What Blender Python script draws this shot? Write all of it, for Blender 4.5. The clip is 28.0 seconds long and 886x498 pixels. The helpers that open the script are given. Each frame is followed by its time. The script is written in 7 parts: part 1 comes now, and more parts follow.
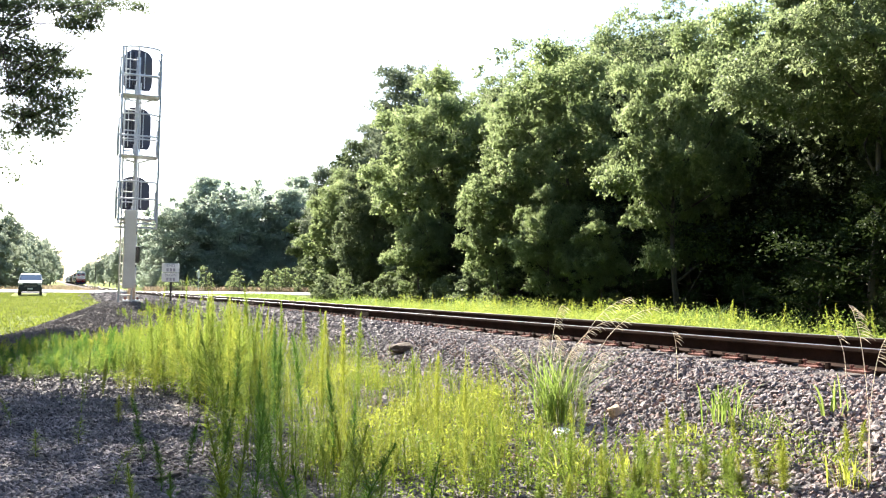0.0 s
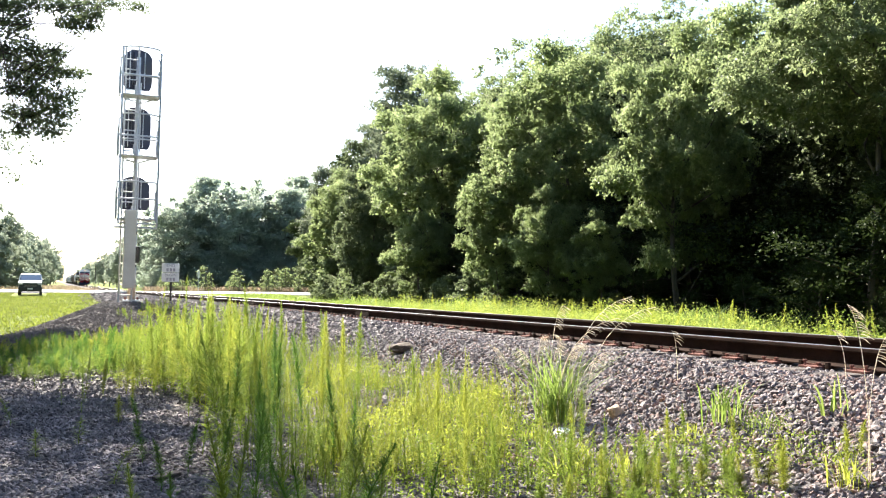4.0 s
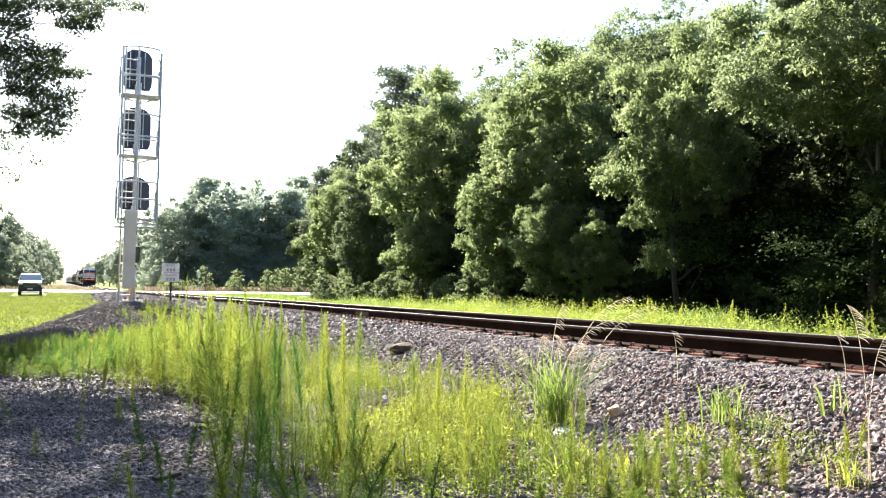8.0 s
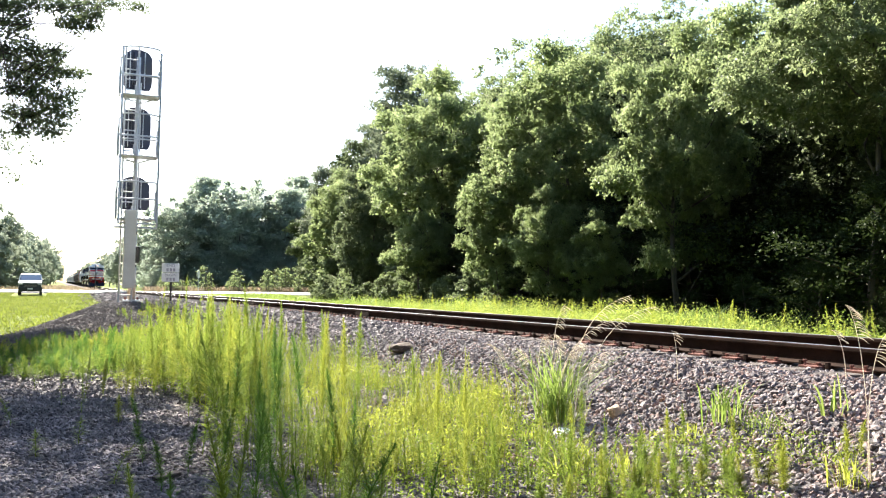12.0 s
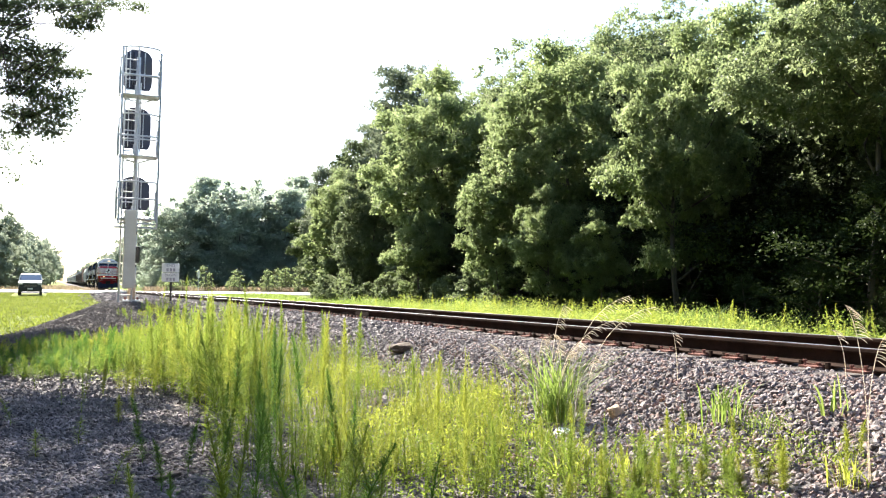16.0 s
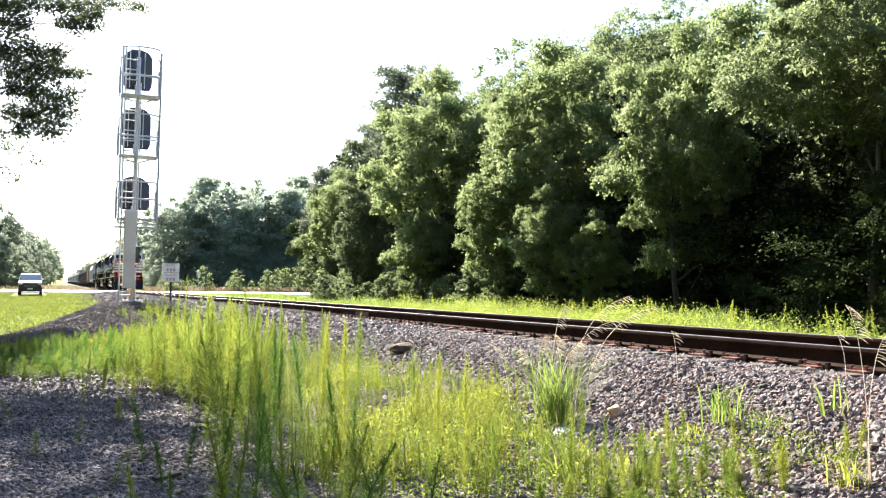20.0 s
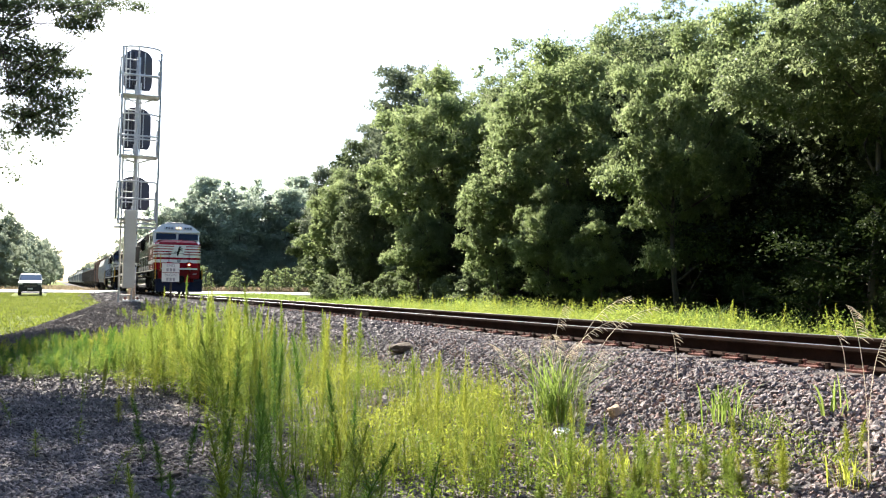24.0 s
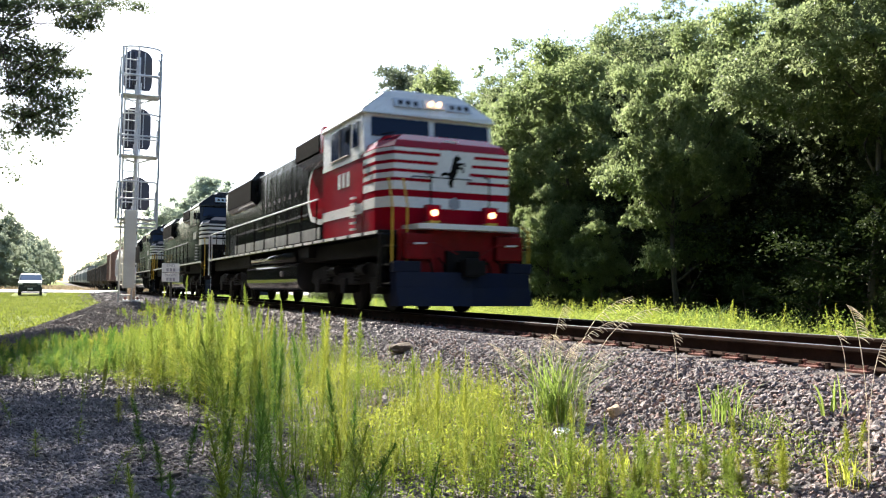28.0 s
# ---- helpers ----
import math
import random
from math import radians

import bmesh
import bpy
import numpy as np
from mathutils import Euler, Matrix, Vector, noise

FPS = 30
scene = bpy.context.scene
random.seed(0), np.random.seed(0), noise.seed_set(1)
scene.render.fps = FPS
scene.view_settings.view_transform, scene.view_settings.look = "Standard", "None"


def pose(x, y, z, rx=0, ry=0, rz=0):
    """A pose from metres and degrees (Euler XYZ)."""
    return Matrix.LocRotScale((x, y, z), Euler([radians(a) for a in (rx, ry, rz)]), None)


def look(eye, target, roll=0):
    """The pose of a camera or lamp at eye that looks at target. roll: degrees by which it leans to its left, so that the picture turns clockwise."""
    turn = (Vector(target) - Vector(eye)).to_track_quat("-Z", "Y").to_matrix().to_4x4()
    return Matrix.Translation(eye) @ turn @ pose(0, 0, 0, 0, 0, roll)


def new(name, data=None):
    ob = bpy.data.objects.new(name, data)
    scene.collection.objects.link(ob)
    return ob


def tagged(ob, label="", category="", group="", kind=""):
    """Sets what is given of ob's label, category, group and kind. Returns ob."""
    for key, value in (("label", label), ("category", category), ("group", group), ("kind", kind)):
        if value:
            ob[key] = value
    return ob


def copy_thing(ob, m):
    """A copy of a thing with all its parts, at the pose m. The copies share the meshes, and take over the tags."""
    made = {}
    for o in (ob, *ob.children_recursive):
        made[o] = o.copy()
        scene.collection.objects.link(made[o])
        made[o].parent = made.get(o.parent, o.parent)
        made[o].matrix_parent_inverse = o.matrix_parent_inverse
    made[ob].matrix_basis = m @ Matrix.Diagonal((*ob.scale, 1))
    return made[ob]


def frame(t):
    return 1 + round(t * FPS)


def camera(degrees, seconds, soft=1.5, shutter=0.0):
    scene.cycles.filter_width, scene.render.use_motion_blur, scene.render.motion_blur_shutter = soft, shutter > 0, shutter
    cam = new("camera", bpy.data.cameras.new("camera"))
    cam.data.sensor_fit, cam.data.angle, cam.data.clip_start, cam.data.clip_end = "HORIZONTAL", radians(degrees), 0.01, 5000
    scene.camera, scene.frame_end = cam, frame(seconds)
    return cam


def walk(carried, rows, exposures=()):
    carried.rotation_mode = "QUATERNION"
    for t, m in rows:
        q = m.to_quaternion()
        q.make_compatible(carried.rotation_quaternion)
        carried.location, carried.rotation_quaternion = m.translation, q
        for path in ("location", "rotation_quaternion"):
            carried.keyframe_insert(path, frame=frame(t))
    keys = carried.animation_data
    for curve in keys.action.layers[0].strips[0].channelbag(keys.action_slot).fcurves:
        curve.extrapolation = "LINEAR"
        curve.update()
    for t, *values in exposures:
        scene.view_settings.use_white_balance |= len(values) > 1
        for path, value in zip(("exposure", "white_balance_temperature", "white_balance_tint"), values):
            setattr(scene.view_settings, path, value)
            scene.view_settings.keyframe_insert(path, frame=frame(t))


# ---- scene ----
# One long straight railway line runs along +Y; the rail tops lie at z = RT near the viewer.
TX, RT = 6.97, 0.65                      # centre line of the track, height of the rail tops
cam = camera(55.6, 28.0, soft=1.15, shutter=0.5)
EYE, AIM = (0.0, 0.0, 1.107), (4.1463, 9.0869, 1.5932)
walk(cam, [(0.0, look(EYE, AIM, 0.59)), (28.0, look(EYE, AIM, 0.59))], [(0.0, 2.11), (22.0, 2.11), (23.5, 1.77), (26.0, 1.86), (28.0, 1.82)])

# ---- daylight: hazy bright sky, sun from the far left ----
SUN_AZ, SUN_EL = radians(-6), radians(38)     # clockwise from +Y
world = bpy.data.worlds.new("sky")
scene.world = world
world.use_nodes = True
wn = world.node_tree
sky = wn.nodes.new("ShaderNodeTexSky")
sky.sky_type, sky.sun_disc = "NISHITA", False
sky.sun_elevation, sky.sun_rotation = SUN_EL, SUN_AZ
sky.air_density, sky.dust_density, sky.ozone_density = 1.0, 1.1, 1.2
back = wn.nodes["Background"]
wn.links.new(sky.outputs[0], back.inputs[0])
back.inputs[1].default_value = 0.09
sun = new("sun", bpy.data.lights.new("sun", "SUN"))
sun.data.energy, sun.data.angle, sun.data.color = 5.0, radians(0.6), (1.0, 0.93, 0.82)
sun.matrix_world = look((0, 0, 0), (-math.sin(SUN_AZ) * math.cos(SUN_EL), -math.cos(SUN_AZ) * math.cos(SUN_EL), -math.sin(SUN_EL)))
sun.location = (-30, 20, 40)


# ---- materials ----
def mat(name, a, b=None, scale=6.0, rough=0.7, metal=0.0, bump=0.0, bscale=40.0, fine=0.15, per=None, spec=0.5, trans=0.0, glow=0.0, stretch=None, third=None, vary=0.42):
    """Procedural surface: two colours mixed by broad and fine noise, roughness wear, fine relief."""
    m = bpy.data.materials.new(name)
    m.use_nodes = True
    nt = m.node_tree
    N, L = nt.nodes, nt.links
    p = N["Principled BSDF"]
    b = b or tuple(c * 0.75 for c in a)
    tc = N.new("ShaderNodeTexCoord")
    src = tc.outputs["Object"]
    if stretch:
        mp = N.new("ShaderNodeMapping")
        mp.inputs["Scale"].default_value = stretch
        L.new(src, mp.inputs[0])
        src = mp.outputs[0]
    n1 = N.new("ShaderNodeTexNoise")
    n1.inputs["Scale"].default_value, n1.inputs["Detail"].default_value = scale, 5
    L.new(src, n1.inputs["Vector"])
    ramp = N.new("ShaderNodeValToRGB")
    ramp.color_ramp.elements[0].position, ramp.color_ramp.elements[1].position = 0.35, 0.66
    ramp.color_ramp.elements[0].color, ramp.color_ramp.elements[1].color = (*a, 1), (*b, 1)
    if third:
        e = ramp.color_ramp.elements.new(0.8)
        e.color = (*third, 1)
    L.new(n1.outputs[0], ramp.inputs[0])
    n2 = N.new("ShaderNodeTexNoise")
    n2.inputs["Scale"].default_value, n2.inputs["Detail"].default_value = scale * 9, 3
    L.new(src, n2.inputs["Vector"])
    if per:
        if per == "island":
            g = N.new("ShaderNodeNewGeometry")
            rnd = g.outputs["Random Per Island"]
        else:
            g = N.new("ShaderNodeObjectInfo")
            rnd = g.outputs["Random"]
        add = N.new("ShaderNodeMath")
        add.operation = "MULTIPLY_ADD"
        add.inputs[1].default_value, add.inputs[2].default_value = vary, (0.42 - vary) / 2
        L.new(rnd, add.inputs[0])
        add2 = N.new("ShaderNodeMath")
        add2.operation = "MULTIPLY_ADD"
        add2.inputs[1].default_value = 0.6
        L.new(n1.outputs[0], add2.inputs[0])
        L.new(add.outputs[0], add2.inputs[2])
        L.new(add2.outputs[0], ramp.inputs[0])
    hs = N.new("ShaderNodeHueSaturation")
    mr = N.new("ShaderNodeMapRange")
    mr.inputs["To Min"].default_value, mr.inputs["To Max"].default_value = 1 - fine * 2, 1 + fine * 2
    L.new(n2.outputs[0], mr.inputs[0])
    L.new(mr.outputs[0], hs.inputs["Value"])
    L.new(ramp.outputs[0], hs.inputs["Color"])
    L.new(hs.outputs[0], p.inputs["Base Color"])
    rr = N.new("ShaderNodeMapRange")
    rr.inputs["To Min"].default_value, rr.inputs["To Max"].default_value = max(0.02, rough - min(0.12, rough * 0.4)), min(1, rough + min(0.12, rough * 0.4))
    L.new(n2.outputs[0], rr.inputs[0])
    L.new(rr.outputs[0], p.inputs["Roughness"])
    p.inputs["Metallic"].default_value = metal
    p.inputs["Specular IOR Level"].default_value = spec
    if bump:
        n3 = N.new("ShaderNodeTexNoise")
        n3.inputs["Scale"].default_value, n3.inputs["Detail"].default_value = bscale, 4
        L.new(src, n3.inputs["Vector"])
        bp = N.new("ShaderNodeBump")
        bp.inputs["Strength"].default_value, bp.inputs["Distance"].default_value = bump, 0.02
        L.new(n3.outputs[0], bp.inputs["Height"])
        L.new(bp.outputs[0], p.inputs["Normal"])
    if glow:
        L.new(hs.outputs[0], p.inputs["Emission Color"])
        p.inputs["Emission Strength"].default_value = glow
    if trans:
        tr = N.new("ShaderNodeBsdfTranslucent")
        mx = N.new("ShaderNodeMixShader")
        mx.inputs[0].default_value = trans
        hs2 = N.new("ShaderNodeHueSaturation")
        hs2.inputs["Hue"].default_value, hs2.inputs["Saturation"].default_value, hs2.inputs["Value"].default_value = 0.495, 1.0, 1.9
        L.new(hs.outputs[0], hs2.inputs["Color"])
        L.new(hs2.outputs[0], tr.inputs[0])
        L.new(p.outputs[0], mx.inputs[1])
        L.new(tr.outputs[0], mx.inputs[2])
        L.new(mx.outputs[0], N["Material Output"].inputs[0])
    return m


def glass(name, tint, rough=0.04):
    m = bpy.data.materials.new(name)
    m.use_nodes = True
    p = m.node_tree.nodes["Principled BSDF"]
    p.inputs["Base Color"].default_value = (*tint, 1)
    p.inputs["Roughness"].default_value = rough
    p.inputs["IOR"].default_value = 1.5
    p.inputs["Specular IOR Level"].default_value = 0.16
    return m


M_LEAF_OAK = mat("oak_leaf", (0.068, 0.092, 0.044), (0.138, 0.166, 0.087), 0.35, 0.45, per="island", trans=0.5, third=(0.23, 0.26, 0.132), spec=0.18, vary=0.2)
M_LEAF_LIGHT = mat("bright_leaf", (0.105, 0.142, 0.057), (0.19, 0.228, 0.108), 0.4, 0.42, per="island", trans=0.62, third=(0.3, 0.32, 0.148), spec=0.24, vary=0.2)
M_LEAF_MIXED = mat("mixed_leaf", (0.095, 0.128, 0.055), (0.178, 0.212, 0.104), 0.6, 0.42, per="island", trans=0.55, third=(0.26, 0.29, 0.148), spec=0.24, vary=0.3)
# woodland shade is put into the next two darker leaf colours
M_LEAF_SHADED = mat("shade_dark_leaf", (0.024, 0.038, 0.013), (0.05, 0.07, 0.024), 0.35, 0.6, per="island", trans=0.2, spec=0.1, vary=0.2)
M_LEAF_DEEP_SHADE = mat("deep_shade_leaf", (0.014, 0.022, 0.008), (0.03, 0.042, 0.014), 0.35, 0.6, per="island", trans=0.05, spec=0.15)
M_NEEDLE = mat("pine_needle", (0.095, 0.118, 0.075), (0.15, 0.175, 0.115), 0.4, 0.65, per="island", trans=0.35, spec=0.25)
# distance haze is put into the next two paler leaf colours
M_MID_LEAF = mat("haze_greyed_leaf", (0.2, 0.24, 0.19), (0.3, 0.34, 0.27), 0.25, 0.6, per="island", trans=0.55, spec=0.2, vary=0.25)
M_FAR_LEAF = mat("haze_paled_leaf", (0.17, 0.2, 0.155), (0.25, 0.28, 0.215), 0.15, 0.75, per="island", trans=0.5, spec=0.25)
M_BARK = mat("bark", (0.11, 0.09, 0.07), (0.05, 0.042, 0.034), 5, 0.95, bump=0.8, bscale=18, stretch=(1, 1, 0.25))
M_WEED = mat("weed_green", (0.205, 0.24, 0.035), (0.288, 0.315, 0.054), 1.2, 0.7, spec=0.1, per="island", trans=0.5, third=(0.35, 0.39, 0.11))
M_WEED_MID = mat("weed_mid_green", (0.125, 0.185, 0.027), (0.2, 0.255, 0.044), 1.2, 0.7, spec=0.1, per="island", trans=0.48, third=(0.26, 0.32, 0.075))
# deeper green: tree shade on the weeds is put into the colour
M_WEED_SHADED = mat("weed_shade_green", (0.055, 0.12, 0.02), (0.1, 0.185, 0.03), 1.2, 0.7, per="island", trans=0.48, spec=0.08)
M_GRASS = mat("grass_blade", (0.1, 0.155, 0.03), (0.175, 0.235, 0.055), 0.5, 0.6, spec=0.2, per="island", trans=0.48, third=(0.22, 0.25, 0.07))
M_TRACKSIDE = mat("herb_leaf", (0.15, 0.2, 0.035), (0.24, 0.285, 0.06), 0.6, 0.6, spec=0.2, per="island", trans=0.5, third=(0.3, 0.33, 0.09))
M_TURF = mat("turf_blade", (0.125, 0.165, 0.024), (0.2, 0.235, 0.04), 0.5, 0.7, spec=0.15, per="island", trans=0.3)
M_STRAW = mat("dry_straw", (0.6, 0.54, 0.45), (0.74, 0.69, 0.6), 3, 0.7, per="island", trans=0.35)
M_BRUSH = mat("brown_brush", (0.2, 0.155, 0.105), (0.3, 0.24, 0.165), 0.4, 0.8, per="island", trans=0.3, third=(0.22, 0.22, 0.09), spec=0.15)
M_STONE = mat("ballast_stone", (0.09, 0.074, 0.074), (0.255, 0.215, 0.21), 2.5, 0.75, per="island", bump=0.3, bscale=120, third=(0.52, 0.425, 0.395))
M_STONE_RED = mat("ballast_stone_reddish", (0.17, 0.11, 0.095), (0.3, 0.2, 0.17), 2.5, 0.85, per="island", bump=0.3, bscale=120)
M_STONE_BROWN = mat("mound_stone", (0.115, 0.097, 0.09), (0.2, 0.17, 0.158), 2.5, 0.9, per="island", bump=0.3, bscale=120, third=(0.32, 0.28, 0.26))
M_STONE_ONE = mat("ballast_stone_single", (0.11, 0.092, 0.092), (0.25, 0.215, 0.21), 2.5, 0.8, per="object", bump=0.3, bscale=120, third=(0.42, 0.34, 0.31))
M_RAIL = mat("rail_rust", (0.022, 0.013, 0.01), (0.042, 0.024, 0.017), 3, 0.9, 0.0, bump=0.25, bscale=60, spec=0.08)
M_RAILTOP = mat("rail_polished", (0.8, 0.78, 0.76), (0.66, 0.62, 0.6), 8, 0.3, 1.0)
M_RUST = mat("plate_rust", (0.2, 0.095, 0.078), (0.13, 0.058, 0.046), 9, 0.9, bump=0.4, bscale=80, spec=0.2)
M_TIE = mat("weathered_tie", (0.13, 0.105, 0.09), (0.06, 0.048, 0.042), 3, 0.95, bump=0.7, bscale=30, stretch=(0.3, 3, 3))
M_ASPHALT = mat("asphalt_road", (0.38, 0.375, 0.36), (0.3, 0.295, 0.285), 0.6, 0.75, spec=0.4, bump=0.3, bscale=90)
M_CONCRETE = mat("footing_concrete", (0.12, 0.12, 0.125), (0.07, 0.07, 0.075), 4, 0.9, bump=0.4)


# ---- mesh tools ----
def fast_mesh(name, verts, faces, material, smooth=False):
    """A mesh from arrays: verts n x 3, faces m x k."""
    verts, faces = np.asarray(verts, np.float32), np.asarray(faces, np.int32)
    me = bpy.data.meshes.new(name)
    me.vertices.add(len(verts))
    me.vertices.foreach_set("co", verts.ravel())
    me.loops.add(faces.size)
    me.loops.foreach_set("vertex_index", faces.ravel())
    me.polygons.add(len(faces))
    k = faces.shape[1]
    me.polygons.foreach_set("loop_start", np.arange(0, faces.size, k, dtype=np.int32))
    me.polygons.foreach_set("use_smooth", np.full(len(faces), smooth))
    me.materials.append(material)
    me.update(calc_edges=True)
    me.validate()
    return me


def part(name, bm, material, parent=None, label="", smooth=False):
    """Links a bmesh (or a mesh) as ONE object under a thing or a part."""
    if isinstance(bm, bpy.types.Mesh):
        me = bm
    else:
        me = bpy.data.meshes.new(name)
        if smooth:
            for f in bm.faces:
                f.smooth = True
        bm.to_mesh(me)
        bm.free()
        me.materials.append(material)
    ob = new(name, me)
    if parent:
        ob.parent = parent
    return tagged(ob, label)


def thing(name, label, category, m=None, group="", kind=""):
    ob = new(name)
    ob.empty_display_size = 0.3
    if m is not None:
        ob.matrix_world = m
    return tagged(ob, label, category, group, kind)


def box(bm, x0, x1, y0, y1, z0, z1, bevel=0.0, m=None):
    """A box with rounded edges."""
    g = bmesh.ops.create_cube(bm, size=1.0)
    vs = g["verts"]
    for v in vs:
        v.co = ((x0 + x1) / 2 + v.co.x * (x1 - x0), (y0 + y1) / 2 + v.co.y * (y1 - y0), (z0 + z1) / 2 + v.co.z * (z1 - z0))
    if bevel:
        es = list({e for v in vs for e in v.link_edges})
        g = bmesh.ops.bevel(bm, geom=es, offset=bevel, segments=2, affect="EDGES", profile=0.6)
        vs = list({v for f in g["faces"] for v in f.verts} | {v for v in vs if v.is_valid})
    if m is not None:
        bmesh.ops.transform(bm, matrix=m, verts=[v for v in vs if v.is_valid])
    return bm


def bx(x0, x1, y0, y1, z0, z1, bevel=0.0, m=None):
    return box(bmesh.new(), x0, x1, y0, y1, z0, z1, bevel, m)


def rod(bm, a, b, r, sides=8, r2=None):
    a, b = Vector(a), Vector(b)
    d = b - a
    m = Matrix.Translation((a + b) / 2) @ d.to_track_quat("Z", "Y").to_matrix().to_4x4()
    bmesh.ops.create_cone(bm, cap_ends=True, segments=sides, radius1=r, radius2=r if r2 is None else r2, depth=d.length, matrix=m)
    return bm


def rods(pairs, r, sides=8):
    bm = bmesh.new()
    for a, b in pairs:
        rod(bm, a, b, r, sides)
    return bm


def prism(outline, x0, x1, axis="X", bevel=0.0):
    """Extrudes an outline (pairs) along an axis. X: pairs are (y, z); Y: (x, z); Z: (x, y)."""
    bm = bmesh.new()

    def co(u, v, w):
        return {"X": (w, u, v), "Y": (u, w, v), "Z": (u, v, w)}[axis]
    a = [bm.verts.new(co(u, v, x0)) for u, v in outline]
    b = [bm.verts.new(co(u, v, x1)) for u, v in outline]
    n = len(a)
    bm.faces.new(a), bm.faces.new(b[::-1])
    for i in range(n):
        bm.faces.new((a[i], b[i], b[(i + 1) % n], a[(i + 1) % n]))
    bmesh.ops.recalc_face_normals(bm, faces=bm.faces)
    if bevel:
        bmesh.ops.bevel(bm, geom=list(bm.edges), offset=bevel, segments=2, affect="EDGES", profile=0.6)
    return bm


def loft(rings, caps=True):
    """Skins equal rings of points."""
    bm = bmesh.new()
    vs = [[bm.verts.new(p) for p in r] for r in rings]
    n = len(vs[0])
    for a, b in zip(vs, vs[1:]):
        for i in range(n):
            bm.faces.new((a[i], a[(i + 1) % n], b[(i + 1) % n], b[i]))
    if caps:
        bm.faces.new(vs[0][::-1]), bm.faces.new(vs[-1])
    bmesh.ops.recalc_face_normals(bm, faces=bm.faces)
    return bm


def tube_arrays(paths, sides=5):
    """Tapered tubes: paths of (points n x 3, radii n). Returns verts, quads."""
    V, F, base = [], [], 0
    for pts, rad in paths:
        pts = np.asarray(pts, float)
        d = np.gradient(pts, axis=0)
        d /= np.linalg.norm(d, axis=1, keepdims=True) + 1e-9
        ref = np.where(np.abs(d[:, 2:3]) > 0.9, [[1.0, 0, 0]], [[0, 0, 1.0]])
        u = np.cross(d, ref)
        u /= np.linalg.norm(u, axis=1, keepdims=True) + 1e-9
        w = np.cross(d, u)
        an = np.linspace(0, 2 * np.pi, sides, endpoint=False)
        ring = pts[:, None] + np.asarray(rad)[:, None, None] * (u[:, None] * np.cos(an)[None, :, None] + w[:, None] * np.sin(an)[None, :, None])
        V.append(ring.reshape(-1, 3))
        n = len(pts)
        i, j = np.meshgrid(np.arange(n - 1), np.arange(sides), indexing="ij")
        a = base + i * sides + j
        b = base + i * sides + (j + 1) % sides
        F.append(np.stack([a, b, b + sides, a + sides], -1).reshape(-1, 4))
        base += n * sides
    return np.concatenate(V), np.concatenate(F)


def leaf_arrays(rng, centres, size, up=0.35, long=1.5, out=None, face=0.0):
    """Folded diamond leaves: one quad with a bent midrib each."""
    n = len(centres)
    d = rng.normal(size=(n, 3))
    if out is not None:
        d += out * 0.9
    d[:, 2] += -0.25
    d /= np.linalg.norm(d, axis=1, keepdims=True)
    nrm = rng.normal(size=(n, 3))
    nrm[:, 2] = np.abs(nrm[:, 2]) * (face == 0) + up
    if face:
        nrm = nrm * 0.42 + out * face
    s = np.cross(d, nrm)
    s /= np.linalg.norm(s, axis=1, keepdims=True) + 1e-9
    nn = np.cross(s, d)
    sz = (size * rng.uniform(0.6, 1.35, n))[:, None]
    a = centres
    tip = centres + d * sz * long - nn * sz * 0.15
    l = centres + d * sz * long * 0.45 + s * sz * 0.5 + nn * sz * 0.18
    r = centres + d * sz * long * 0.45 - s * sz * 0.5 + nn * sz * 0.18
    V = np.stack([a, r, tip, l], 1).reshape(-1, 3)
    F = np.arange(n * 4).reshape(-1, 4)
    return V, F


# ---- ground ----
def sstep(a, b, x):
    t = np.clip((np.asarray(x, float) - a) / (b - a), 0, 1)
    return t * t * (3 - 2 * t)


def grade(y):
    """The line climbs gently past the road crossing."""
    return 0.005 * 12 * np.logaddexp(0, (np.asarray(y, float) - 130) / 12)


def wob(x, y, k, seed):
    return (np.sin(x * k * 1.3 + seed) * np.cos(y * k * 0.9 + seed * 2.1) + np.sin(x * k * 0.47 - y * k * 0.71 + seed * 3.3)) * 0.5


def ground_z(x, y):
    x, y = np.asarray(x, float), np.asarray(y, float)
    base = 0.02 + 0.035 * wob(x, y, 0.55, 1.0) + 0.015 * wob(x, y, 2.1, 4.0)
    dx = x - TX
    near = 0.425 * (1 - sstep(1.65, 3.35, -dx)) * (dx <= 0)
    far = 0.425 * (1 - sstep(1.65, 2.9, dx)) * (dx > 0)
    bed = near + far
    foot = -0.75 + (y - 25) * np.where(y > 25, 0.09, 0.16)
    mound = 0.6 * sstep(14.6, 27, y) * sstep(0.0, 2.0, x - foot) * (1 - sstep(31.5, 40, y)) * (1 - sstep(3.8, 5.6, x))
    z = np.maximum(base * (bed < 0.05) + bed, 0)
    z = np.maximum(z, mound + 0.02 * wob(x, y, 1.7, 2.0) * (mound > 0.05))
    lift = 0.5 * sstep(60, 84, y + 0.24 * x) * (1 - sstep(96, 130, y + 0.24 * x)) * (1 - sstep(1.5, 6, np.abs(dx)) * 0.15)
    z = np.where(np.abs(dx) < 1.7, z, np.maximum(z, np.minimum(lift, 0.5)))
    return z + grade(y)


